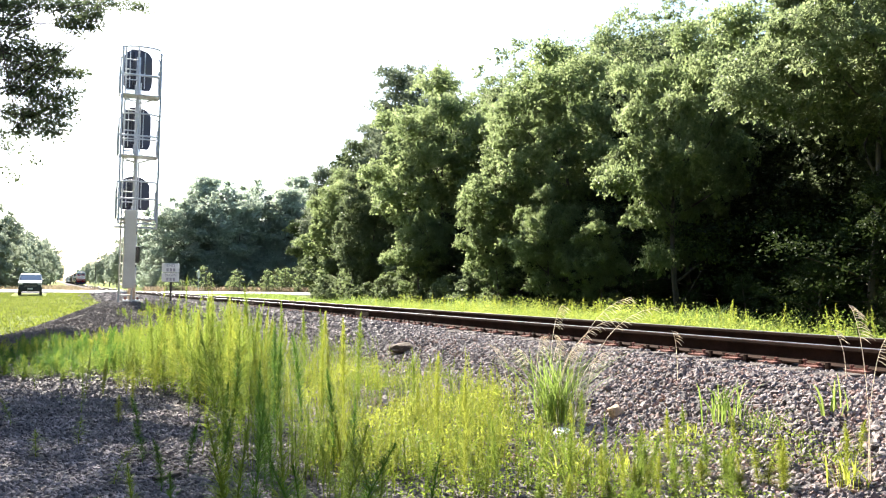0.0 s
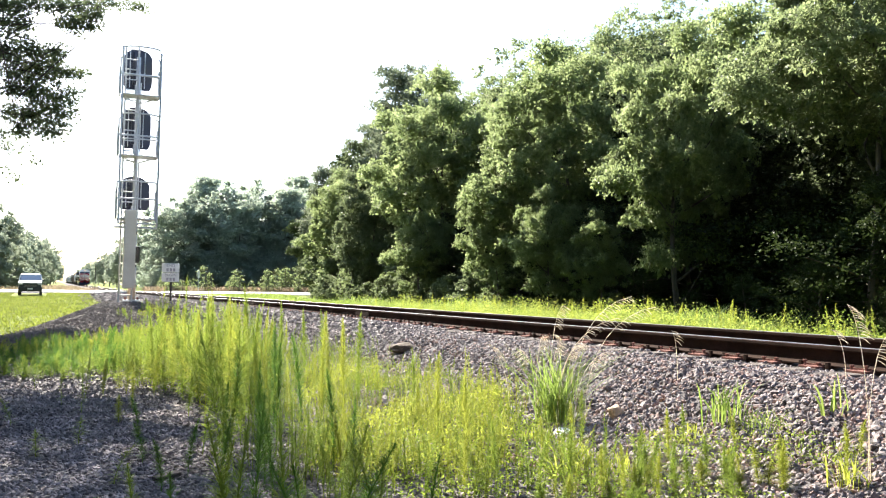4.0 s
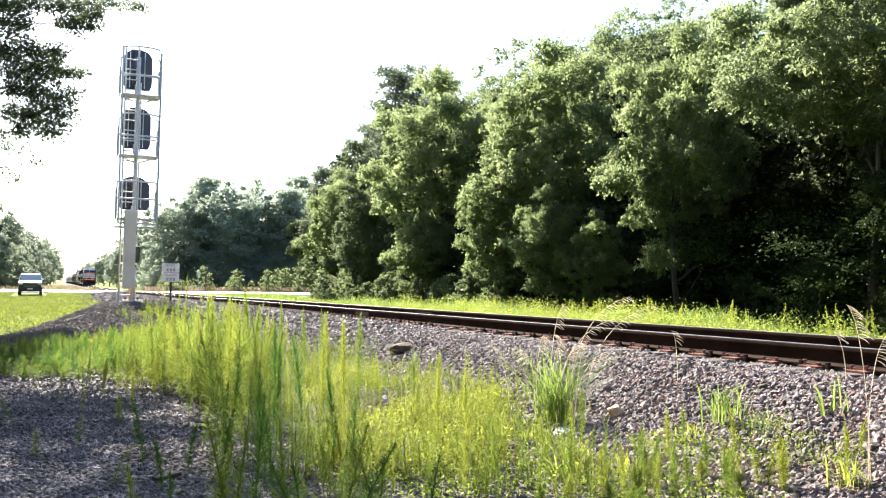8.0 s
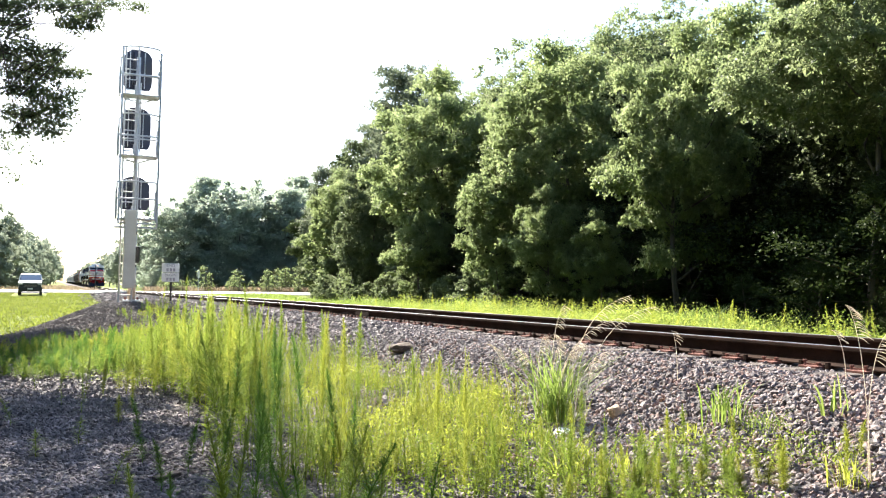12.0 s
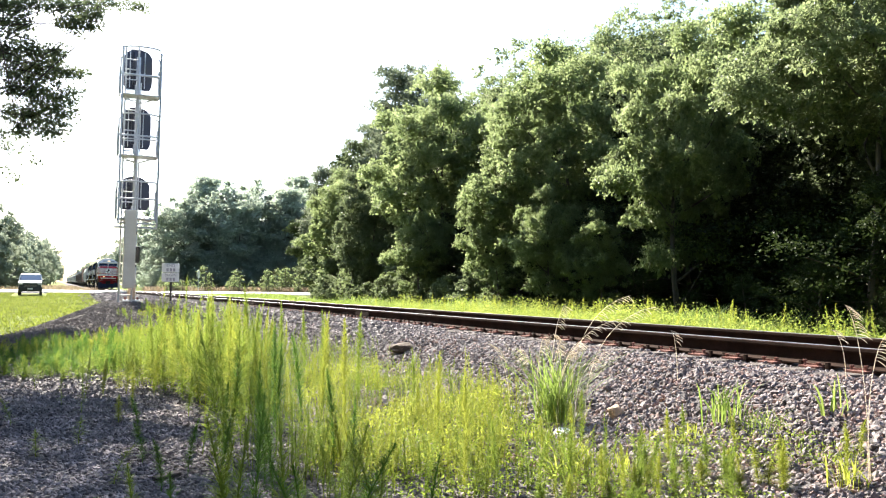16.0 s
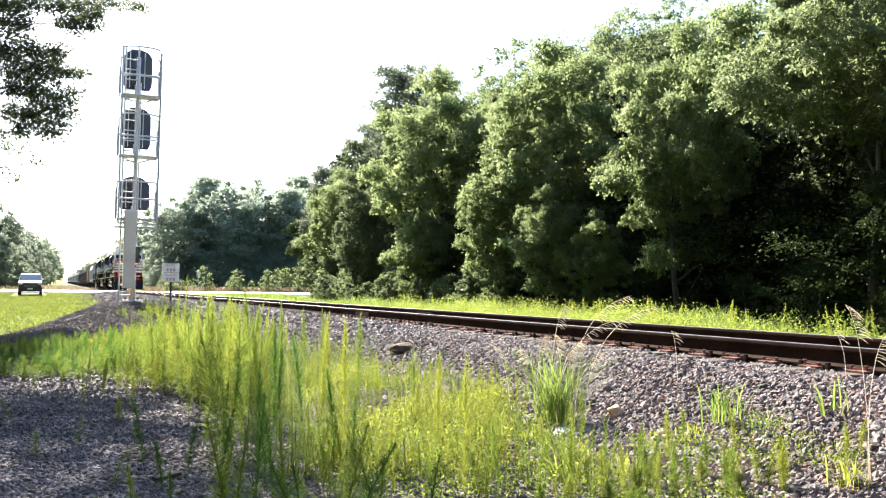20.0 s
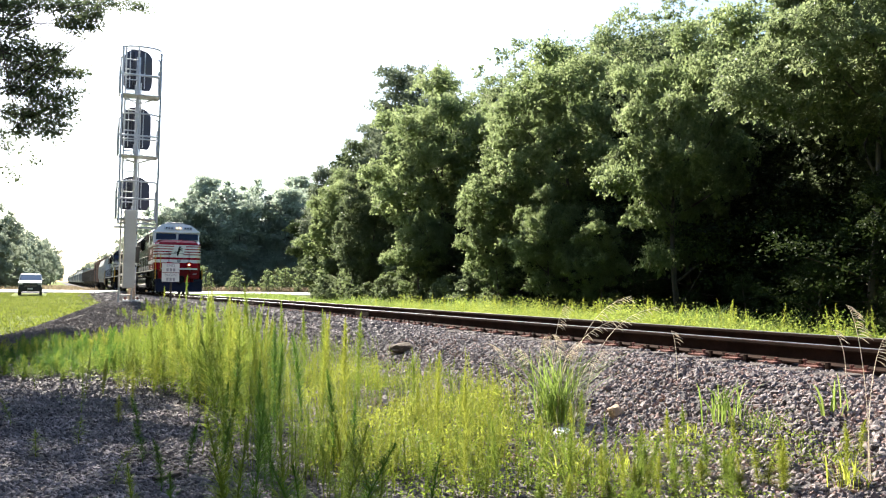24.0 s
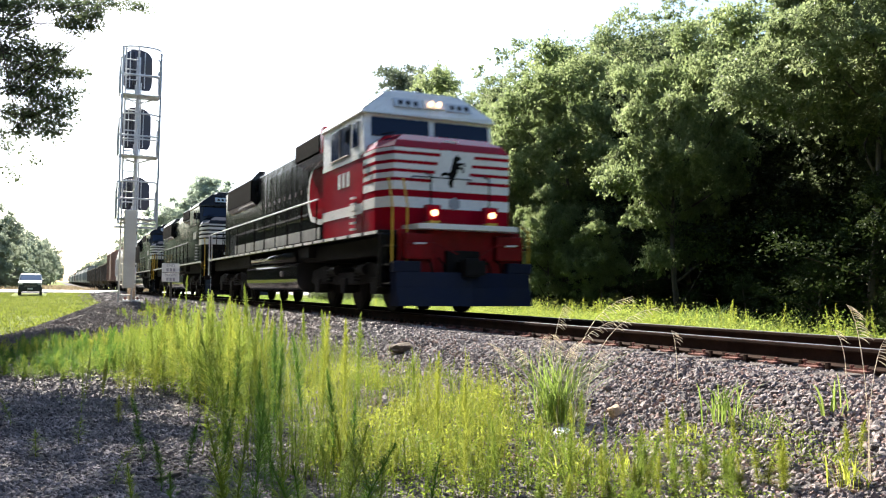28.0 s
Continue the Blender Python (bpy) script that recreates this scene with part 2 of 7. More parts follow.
def ground_mesh():
    def steps(*segs):
        out = [np.array([segs[0][0]])]
        for a, b, s in segs:
            out.append(np.linspace(a, b, max(2, int(round((b - a) / s)) + 1))[1:])
        return np.concatenate(out)
    xs = steps((-900, -60, 120), (-60, -8, 4), (-8, -2, 0.5), (-2, 10.4, 0.1), (10.4, 24, 0.6), (24, 80, 7), (80, 1000, 115))
    ys = steps((-300, -20, 40), (-20, 2, 1.0), (2, 14, 0.12), (14, 40, 0.25), (40, 140, 1.5), (140, 400, 13), (400, 2400, 200))
    X, Y = np.meshgrid(xs, ys)
    Z = ground_z(X, Y)
    Z = Z + (np.abs(X - TX) < 3.4) * (Y > 2) * (Y < 40) * 0.012 * np.random.RandomState(3).normal(size=X.shape)
    Z = Z + (X > -3) * (X < 4.4) * (Y > 15) * (Y < 36) * (Z > 0.05) * 0.014 * np.random.RandomState(4).normal(size=X.shape)
    V = np.stack([X, Y, Z], -1).reshape(-1, 3)
    nx = len(xs)
    i, j = np.meshgrid(np.arange(len(ys) - 1), np.arange(nx - 1), indexing="ij")
    a = i * nx + j
    F = np.stack([a, a + 1, a + nx + 1, a + nx], -1).reshape(-1, 4)
    return V, F


def ground_material():
    """Gravel by the line, thin soil and mown turf away from it."""
    m = mat("ground_gravel_and_turf", (0.075, 0.07, 0.07), (0.16, 0.148, 0.145), 26, 0.95, spec=0.08, bump=1.0, bscale=55, third=(0.23, 0.21, 0.2))
    nt = m.node_tree
    N, L = nt.nodes, nt.links
    p = N["Principled BSDF"]
    gravel = p.inputs["Base Color"].links[0].from_socket
    geo = N.new("ShaderNodeNewGeometry")
    sep = N.new("ShaderNodeSeparateXYZ")
    L.new(geo.outputs["Position"], sep.inputs[0])

    def rng(sock, a, b):
        r = N.new("ShaderNodeMapRange")
        r.interpolation_type = "SMOOTHSTEP"
        r.inputs["From Min"].default_value, r.inputs["From Max"].default_value = a, b
        L.new(sock, r.inputs[0])
        return r.outputs[0]

    def op(kind, a, b):
        o = N.new("ShaderNodeMath")
        o.operation = kind
        for i, s in enumerate((a, b)):
            if isinstance(s, float):
                o.inputs[i].default_value = s
            else:
                L.new(s, o.inputs[i])
        return o.outputs[0]
    n = N.new("ShaderNodeTexNoise")
    n.inputs["Scale"].default_value, n.inputs["Detail"].default_value = 0.35, 6
    L.new(geo.outputs["Position"], n.inputs["Vector"])
    jitter = op("MULTIPLY", op("SUBTRACT", n.outputs[0], 0.5), 5.0)
    x = op("ADD", sep.outputs[0], jitter)
    y = op("ADD", sep.outputs[1], jitter)
    right = rng(x, 9.3, 10.6)
    leftfar = op("MULTIPLY", op("MULTIPLY", rng(y, 20.0, 23.0), op("SUBTRACT", 1.0, op("MULTIPLY", rng(y, 83.0, 86.0), op("SUBTRACT", 1.0, rng(y, 96.0, 99.0))))), op("SUBTRACT", 1.0, rng(op("SUBTRACT", sep.outputs[0], op("MULTIPLY", op("MINIMUM", op("SUBTRACT", sep.outputs[1], 25.0), 36.0), 0.1)), -0.8, -0.3)))
    turf_f = op("MAXIMUM", right, leftfar)
    turf = N.new("ShaderNodeValToRGB")
    turf.color_ramp.elements[0].position, turf.color_ramp.elements[1].position = 0.3, 0.7
    turf.color_ramp.elements[0].color, turf.color_ramp.elements[1].color = (0.1, 0.135, 0.022, 1), (0.18, 0.215, 0.045, 1)
    n4 = N.new("ShaderNodeTexNoise")
    n4.inputs["Scale"].default_value, n4.inputs["Detail"].default_value = 1.6, 8
    L.new(geo.outputs["Position"], n4.inputs["Vector"])
    L.new(n4.outputs[0], turf.inputs[0])
    berm = op("MULTIPLY", op("MULTIPLY", rng(y, 15.5, 18.5), op("SUBTRACT", 1.0, rng(y, 33.0, 36.0))), op("SUBTRACT", 1.0, rng(x, 3.6, 4.6)))
    # berm soil browner, and darkened to match the shaded sides of its stones
    tan = N.new("ShaderNodeMix")
    tan.data_type, tan.blend_type = "RGBA", "MULTIPLY"
    tan.inputs["B"].default_value = (0.4, 0.36, 0.335, 1)
    L.new(berm, tan.inputs["Factor"])
    L.new(gravel, tan.inputs["A"])
    gravel = tan.outputs["Result"]
    mix = N.new("ShaderNodeMix")
    mix.data_type = "RGBA"
    L.new(turf_f, mix.inputs["Factor"])
    L.new(gravel, mix.inputs["A"])
    L.new(turf.outputs[0], mix.inputs["B"])
    L.new(mix.outputs["Result"], p.inputs["Base Color"])
    return m


V, F = ground_mesh()
ground = tagged(new("ground", fast_mesh("ground", V, F, ground_material(), True)), "grey gravel ground with turf beyond the railway embankment", "ground", kind="structure")


# ---- the road that crosses the line ----
def road_y(x):
    return 93.6 - 0.456 * x


V, F = [], []
xs = np.concatenate([np.linspace(-120, 4.7, 42), np.linspace(9.3, 130, 42)])
for i, x in enumerate(xs):
    for k, o in enumerate((-2.9, -2.75, 2.75, 2.9)):
        cx, cy = x + o * 0.415, road_y(x) + o * 0.91
        V.append((cx, cy, (0.3, 0.5, 0.7, 0.4)[k]))
for i in range(len(xs) - 1):
    if xs[i + 1] - xs[i] < 3.5:
        F += [(i * 4 + k, (i + 1) * 4 + k, (i + 1) * 4 + k + 1, i * 4 + k + 1) for k in range(3)]
tagged(new("road", fast_mesh("road", V, F, M_ASPHALT)), "pale sunlit asphalt road crossing the railway", "road", kind="structure")

# planks that carry the road across the rails
crossing = thing("level_crossing", "grey timber and asphalt panels between the rails", "level crossing", kind="structure")
for x0, x1 in ((4.75, 6.1), (6.36, 7.58), (7.86, 9.2)):
    yc = road_y((x0 + x1) / 2)
    part("crossing_panel", bx(x0, x1, yc - 2.8, yc + 2.8, 0.3, RT - 0.015, 0.01), M_ASPHALT, crossing)


# ---- the track ----
def rail_outline(top=0.0):
    """Half profile of a flat-bottom rail, 0.178 m high, mirrored."""
    half = [(0.0, 0.0), (0.026, 0.0), (0.036, -0.007), (0.0365, -0.03), (0.011, -0.046), (0.0085, -0.09), (0.011, -0.14), (0.045, -0.16), (0.07, -0.168), (0.07, -0.178)]
    return [(x, z + top) for x, z in half] + [(-x, z + top) for x, z in half[:0:-1]]


def rail_rings(x, ys, lo, hi):
    out = [p for p in rail_outline()]
    return [[(x + u, y, RT + float(grade(y)) + w) for u, w in out] for y in ys]


track = thing("railway_track", "single line of rusty steel rails on weathered ties in grey ballast", "railway track", kind="structure")
ys = [-60, -20, 0, 40, 80, 100, 110, 120, 130, 140, 150, 165, 190, 250, 400, 700, 1200, 2200]
for sx in (-0.753, 0.753):
    rail = part("rail", loft(rail_rings(TX + sx, ys, 0, 0)), M_RAIL, track, "rust-brown steel rail")
    V = [(TX + sx + o, y, RT + float(grade(y)) + h) for y in ys for o, h in ((-0.027, 0.0015), (-0.02, 0.0035), (0.02, 0.0035), (0.027, 0.0015))]
    F = [(i * 4 + k, i * 4 + k + 1, i * 4 + k + 5, i * 4 + k + 4) for i in range(len(ys) - 1) for k in range(3)]
    part("running_surface", fast_mesh("running_surface", V, F, M_RAILTOP), None, rail, "bright polished rail head")
    for jy in (17.9, 29.8):
        part("joint_bar", bx(TX + sx - 0.034, TX + sx + 0.034, jy - 0.45, jy + 0.45, RT - 0.14, RT - 0.05, 0.006), M_RAIL, rail)

rng = np.random.RandomState(11)
tie_me, plate_me = [], []
for k in range(4):
    bm = bx(-1.3, 1.3, -0.115, 0.115, -0.178, 0.0, 0.012)
    for v in bm.verts:
        v.co.z += 0.006 * noise.noise(v.co * 3 + Vector((k * 9, 0, 0)))
        v.co.x += 0.03 * noise.noise(Vector((k * 5.1, v.co.x, 2)))
    me = bpy.data.meshes.new("sleeper")
    bm.to_mesh(me), bm.free()
    me.materials.append(M_TIE)
    tie_me.append(me)
bm = bx(-0.18, 0.18, -0.095, 0.095, -0.004, 0.016, 0.004)
box(bm, -0.086, -0.074, -0.09, 0.09, 0.012, 0.032)
box(bm, 0.074, 0.086, -0.09, 0.09, 0.012, 0.032)
plate_me = bpy.data.meshes.new("tie_plate")
bm.to_mesh(plate_me), bm.free()
plate_me.materials.append(M_RUST)
bm = bx(-0.008, 0.008, -0.008, 0.008, -0.06, 0.03)
box(bm, -0.014, 0.02, -0.014, 0.014, 0.026, 0.042, 0.003)
spike_me = bpy.data.meshes.new("spike")
bm.to_mesh(spike_me), bm.free()
spike_me.materials.append(M_RUST)
bm = bx(-0.085, 0.085, -0.014, 0.014, -0.022, -0.006, 0.003)
box(bm, -0.1, -0.072, -0.018, 0.018, -0.03, 0.03, 0.004)
box(bm, 0.072, 0.09, -0.018, 0.018, -0.02, 0.016, 0.003)
anchor_me = bpy.data.meshes.new("rail_anchor")
bm.to_mesh(anchor_me), bm.free()
anchor_me.materials.append(M_RAIL)
TIE_TOP = RT - 0.198
y = -3.0
while y < 145:
    t = part("sleeper", tie_me[rng.randint(4)], None, track)
    t.matrix_basis = pose(TX + rng.uniform(-0.05, 0.05), y, TIE_TOP + float(grade(y)), rng.uniform(-0.6, 0.6), 0, rng.uniform(-0.8, 0.8))
    if y < 34:
        for sx in (-0.753, 0.753):
            p = part("tie_plate", plate_me, None, track)
            p.matrix_basis = pose(TX + sx, y + rng.uniform(-0.01, 0.01), TIE_TOP + 0.004)
            if y < 22:
                for u, w in ((-0.09, -0.045), (0.09, 0.045), (-0.135, 0.06)):
                    s = part("spike", spike_me, None, track)
                    s.matrix_basis = pose(TX + sx + u, y + w, TIE_TOP + 0.004 + rng.uniform(0, 0.025), rng.uniform(-4, 4), 0, 0 if u < 0 else 180)
                for o in ((-0.145, 0.145) if sx < 0 and rng.rand() < 0.75 else ()):
                    s = part("rail_anchor", anchor_me, None, track)
                    s.matrix_basis = pose(TX + sx, y + o, RT - 0.172)
    y += 0.5 + rng.uniform(-0.02, 0.02)


# ---- ballast stones ----
CUBE = np.array([(x, y, z) for x in (-1, 1) for y in (-1, 1) for z in (-1, 1)], float) * 0.5
CUBE_F = np.array([(0, 1, 3, 2), (4, 6, 7, 5), (0, 4, 5, 1), (2, 3, 7, 6), (0, 2, 6, 4), (1, 5, 7, 3)])


def turns(rng, n):
    q = rng.normal(size=(n, 4))
    q /= np.linalg.norm(q, axis=1, keepdims=True)
    w, x, y, z = q.T
    return np.stack([1 - 2 * (y * y + z * z), 2 * (x * y - z * w), 2 * (x * z + y * w), 2 * (x * y + z * w), 1 - 2 * (x * x + z * z), 2 * (y * z - x * w),
                     2 * (x * z - y * w), 2 * (y * z + x * w), 1 - 2 * (x * x + y * y)], -1).reshape(n, 3, 3)


PHI = (1 + 5 ** 0.5) / 2
ICO = np.array([(-1, PHI, 0), (1, PHI, 0), (-1, -PHI, 0), (1, -PHI, 0), (0, -1, PHI), (0, 1, PHI), (0, -1, -PHI), (0, 1, -PHI), (PHI, 0, -1), (PHI, 0, 1), (-PHI, 0, -1), (-PHI, 0, 1)]) * 0.31
ICO_F = np.array([(0, 11, 5), (0, 5, 1), (0, 1, 7), (0, 7, 10), (0, 10, 11), (1, 5, 9), (5, 11, 4), (11, 10, 2), (10, 7, 6), (7, 1, 8), (3, 9, 4), (3, 4, 2), (3, 2, 6), (3, 6, 8), (3, 8, 9), (4, 9, 5), (2, 4, 11), (6, 2, 10), (8, 6, 7), (9, 8, 1)])


def stones(rng, pos, size, fine=False):
    """Rough stones: bent cubes, or rounder twenty-sided ones near the viewer."""
    n = len(pos)
    base, faces = (ICO, ICO_F) if fine else (CUBE, CUBE_F)
    k = len(base)
    b = base[None] * (1 + rng.uniform(-0.3, 0.25, (n, k, 1))) + rng.normal(size=(n, k, 3)) * 0.05
    b *= np.stack([rng.uniform(0.9, 1.4, n), rng.uniform(0.8, 1.1, n), rng.uniform(0.55, 0.85, n)], -1)[:, None]
    b = np.einsum("nij,nkj->nki", turns(rng, n), b) * size[:, None, None]
    V = (b + pos[:, None]).reshape(-1, 3)
    F = (faces[None] + np.arange(n)[:, None, None] * k).reshape(-1, faces.shape[1])
    return V, F


def scatter(rng, n, x0, x1, y0, y1, keep=None):
    """Points with density falling with distance along the line."""
    y = y0 * (y1 / y0) ** rng.rand(n)
    x = rng.uniform(x0, x1, n)
    if keep is not None:
        k = keep(x, y, rng)
        x, y = x[k], y[k]
    return x, y


def off_ties(x, y, rng):
    under = (np.abs(x - TX) < 1.28) & (rng.rand(len(x)) < 0.5)
    onrail = (np.abs(np.abs(x - TX) - 0.753) < 0.1)
    return ~under & ~onrail


x, y = scatter(rng, 40000, 2.9, 6.3, 8.0, 34, off_ties)
x2, y2 = scatter(rng, 8000, 6.3, 8.7, 4.0, 24, off_ties)
x, y = np.append(x, x2), np.append(y, y2)
size = rng.uniform(0.022, 0.046, len(x)) * (1 + 0.6 * sstep(10, 22, y))
pos = np.stack([x, y, ground_z(x, y) + size * rng.uniform(-0.05, 0.4, len(x))], -1)
V, F = stones(rng, pos[y < 13], size[y < 13], True)
tagged(new("ballast_slope", fast_mesh("ballast_slope", V, F, M_STONE)), "crushed grey stone on the near ballast slope", "ballast", kind="stuff")
V, F = stones(rng, pos[y >= 13], size[y >= 13])
ballast = tagged(new("ballast", fast_mesh("ballast", V, F, M_STONE)), "loose grey and pinkish crushed stone along the track", "ballast", kind="stuff")
x, y = scatter(rng, 33000, 2.7, 6.3, 2.6, 9.5, off_ties)
size = 0.018 + 0.028 * rng.rand(len(x)) ** 1.5
V, F = stones(rng, np.stack([x, y, ground_z(x, y) + size * rng.uniform(-0.05, 0.5, len(x))], -1), size, True)
tagged(new("ballast_near", fast_mesh("ballast_near", V, F, M_STONE)), "broken grey and pinkish ballast stones on the shoulder", "ballast", kind="stuff")
x, y = scatter(rng, 7500, 2.6, 5.8, 2.6, 12)
size = rng.uniform(0.02, 0.042, len(x))
V, F = stones(rng, np.stack([x, y, ground_z(x, y) + size * rng.uniform(0.1, 0.5, len(x))], -1), size, True)
tagged(new("ballast_reddish", fast_mesh("ballast_reddish", V, F, M_STONE_RED)), "rust-stained reddish stones among the ballast", "ballast", kind="stuff")
x, y = scatter(rng, 26000, -2.2, 2.8, 5.5, 13)
size = (0.01 + 0.018 * rng.rand(len(x)) ** 2) * (1 + 0.6 * sstep(7, 14, y))
pos = np.stack([x, y, ground_z(x, y) + size * rng.uniform(-0.1, 0.25, len(x))], -1)
V, F = stones(rng, pos, size)
tagged(new("gravel", fast_mesh("gravel", V, F, M_STONE)), "fine grey gravel on the ground beside the line", "gravel", kind="stuff")
x, y = scatter(rng, 26000, -1.2, 2.6, 3.5, 7.5)
size = 0.014 + 0.02 * rng.rand(len(x)) ** 1.6
V, F = stones(rng, np.stack([x, y, ground_z(x, y) + size * rng.uniform(-0.05, 0.3, len(x))], -1), size, True)
V[:, 2] = V[:, 2] * 0.8 + 0.2 * np.repeat(ground_z(x, y), 12)
tagged(new("gravel_near", fast_mesh("gravel_near", V, F, M_STONE)), "loose broken grey gravel in dappled shade", "gravel", kind="stuff")
x, y = rng.uniform(-1.6, 4.8, 52000), rng.uniform(14.5, 32, 52000)
k = ground_z(x, y) > 0.045
x, y = x[k], y[k]
size = rng.uniform(0.014, 0.03, len(x))
V, F = stones(rng, np.stack([x, y, ground_z(x, y) + size * rng.uniform(-0.3, 0.3, len(x)) + 0.012], -1), size)
tagged(new("mound_gravel", fast_mesh("mound_gravel", V, F, M_STONE_BROWN)), "brownish gravel on the signal mound", "gravel", kind="stuff")
x, y = scatter(rng, 15000, 1.5, 9.0, 33, 84, off_ties)
size = rng.uniform(0.05, 0.11, len(x))
V, F = stones(rng, np.stack([x, y, ground_z(x, y) + size * rng.uniform(-0.25, 0.2, len(x))], -1), size)
tagged(new("ballast_far", fast_mesh("ballast_far", V, F, M_STONE)), "grey ballast along the line towards the crossing", "ballast", kind="stuff")
x, y = rng.uniform(2.9, 10.3, 6000), rng.uniform(-2, 2.7, 6000)
k = off_ties(x, y, rng)
x, y = x[k], y[k]
size = rng.uniform(0.03, 0.06, len(x))
V, F = stones(rng, np.stack([x, y, ground_z(x, y) + size * rng.uniform(-0.05, 0.4, len(x))], -1), size)
tagged(new("ballast_behind", fast_mesh("ballast_behind", V, F, M_STONE)), "grey crushed stone along the track beside the viewer", "ballast", kind="stuff")
# the nearest stones, one by one
stone_me = [fast_mesh("stone", *stones(rng, np.zeros((1, 3)), np.array([1.0]), True), M_STONE_ONE) for k in range(12)]
for k in range(290):
    x, y, s = rng.uniform(3.5, 5.3), rng.uniform(3.2, 8.0), rng.uniform(0.035, 0.06)
    o = part("stone", stone_me[k % 12], None, ballast)
    o.matrix_basis = Matrix.LocRotScale((x, y, float(ground_z(x, y)) + s * 0.3), Euler(rng.uniform(0, 6.28, 3)), (s, s, s))


# ---- trees ----
def crown_points(rng, clumps, per, spray=0.36, flat=0.45):
    """Leaf places in many small sprays set on the shells of clumps (x, y, z, r)."""
    C, O = [], []
    for x, y, z, r in clumps:
        n = max(8, int(per * r * r))
        m = max(3, int(n / 15))
        d = rng.normal(size=(m, 3))
        d /= np.linalg.norm(d, axis=1, keepdims=True)
        d[:, 2] = np.where(d[:, 2] < -0.25, -d[:, 2] * 0.7, d[:, 2])
        lump = 1 + 0.3 * np.sin(d[:, 0] * 5 + x * 3) * np.cos(d[:, 1] * 4 + y * 2) + 0.2 * np.sin(d[:, 2] * 9 + z)
        rad = r * lump * np.where(rng.rand(m) < 0.8, rng.uniform(0.8, 1.05, m), rng.uniform(0.3, 0.8, m))
        hub = np.array((x, y, z)) + d * rad[:, None] * (1, 1, 0.75)
        k = rng.randint(0, m, n)
        s = min(spray, r * 0.4)
        q = rng.normal(size=(n, 3)) * (s, s, s * flat) * 0.6
        C.append(hub[k] + q)
        O.append(d[k] + q / s * 0.5)
    return np.concatenate(C), np.concatenate(O)


def limb_path(rng, a, b, r0, r1, n=5, sag=0.12):
    t = np.linspace(0, 1, n)[:, None]
    a, b = np.asarray(a, float), np.asarray(b, float)
    p = a + (b - a) * t + np.sin(t * np.pi) * rng.normal(size=(1, 3)) * np.linalg.norm(b - a) * sag
    return p, np.linspace(r0, r1, n)


def tree_meshes(seed, height, radius, low, n_clumps, per, leaf, material, conifer=False, size=1.0):
    """Trunk with limbs, and a crown of leaves, for a broadleaf or a pine."""
    rng = np.random.RandomState(seed)
    top = np.array((rng.normal() * 0.3, rng.normal() * 0.3, height * 0.93))
    trunk = limb_path(rng, (0, 0, -0.3), top, 0.016 * height + 0.03, 0.03, 8, 0.02)
    paths, clumps = [trunk], []
    for k in range(n_clumps):
        u = low + (1 - low) * ((k + rng.rand()) / n_clumps)
        prof = math.sin(math.pi * min(1, max(0.04, (u - low) / (1 - low) * 0.86 + 0.16)))
        if conifer:
            prof = (1.05 - u) / (1.05 - low) * 0.8 + 0.2
        an = k * 2.4 + rng.uniform(-0.5, 0.5)
        rr = radius * prof * rng.uniform(0.45, 1.05)
        r = radius * rng.uniform(0.17, 0.36) * (0.75 if conifer else 1) * size
        c = (math.cos(an) * rr, math.sin(an) * rr, height * u - r * 0.4)
        clumps.append((*c, r))
        if k % 2 == 0:
            z0 = max(0.8, min(c[2] - rr * 0.5, height * 0.85))
            t = z0 / (height * 0.93)
            a = [np.interp(z0, trunk[0][:, 2], trunk[0][:, i]) for i in (0, 1)]
            paths.append(limb_path(rng, (a[0], a[1], z0), c, 0.007 * height * (1.1 - t) + 0.015, 0.012, 5))
    C, O = crown_points(rng, clumps, per)
    V, F = leaf_arrays(rng, C, leaf, out=O, long=2.6 if conifer else 1.5)
    crown = fast_mesh("crown", V, F, material)
    V, F = tube_arrays(paths, 6)
    return fast_mesh("trunk", V, F, M_BARK, True), crown


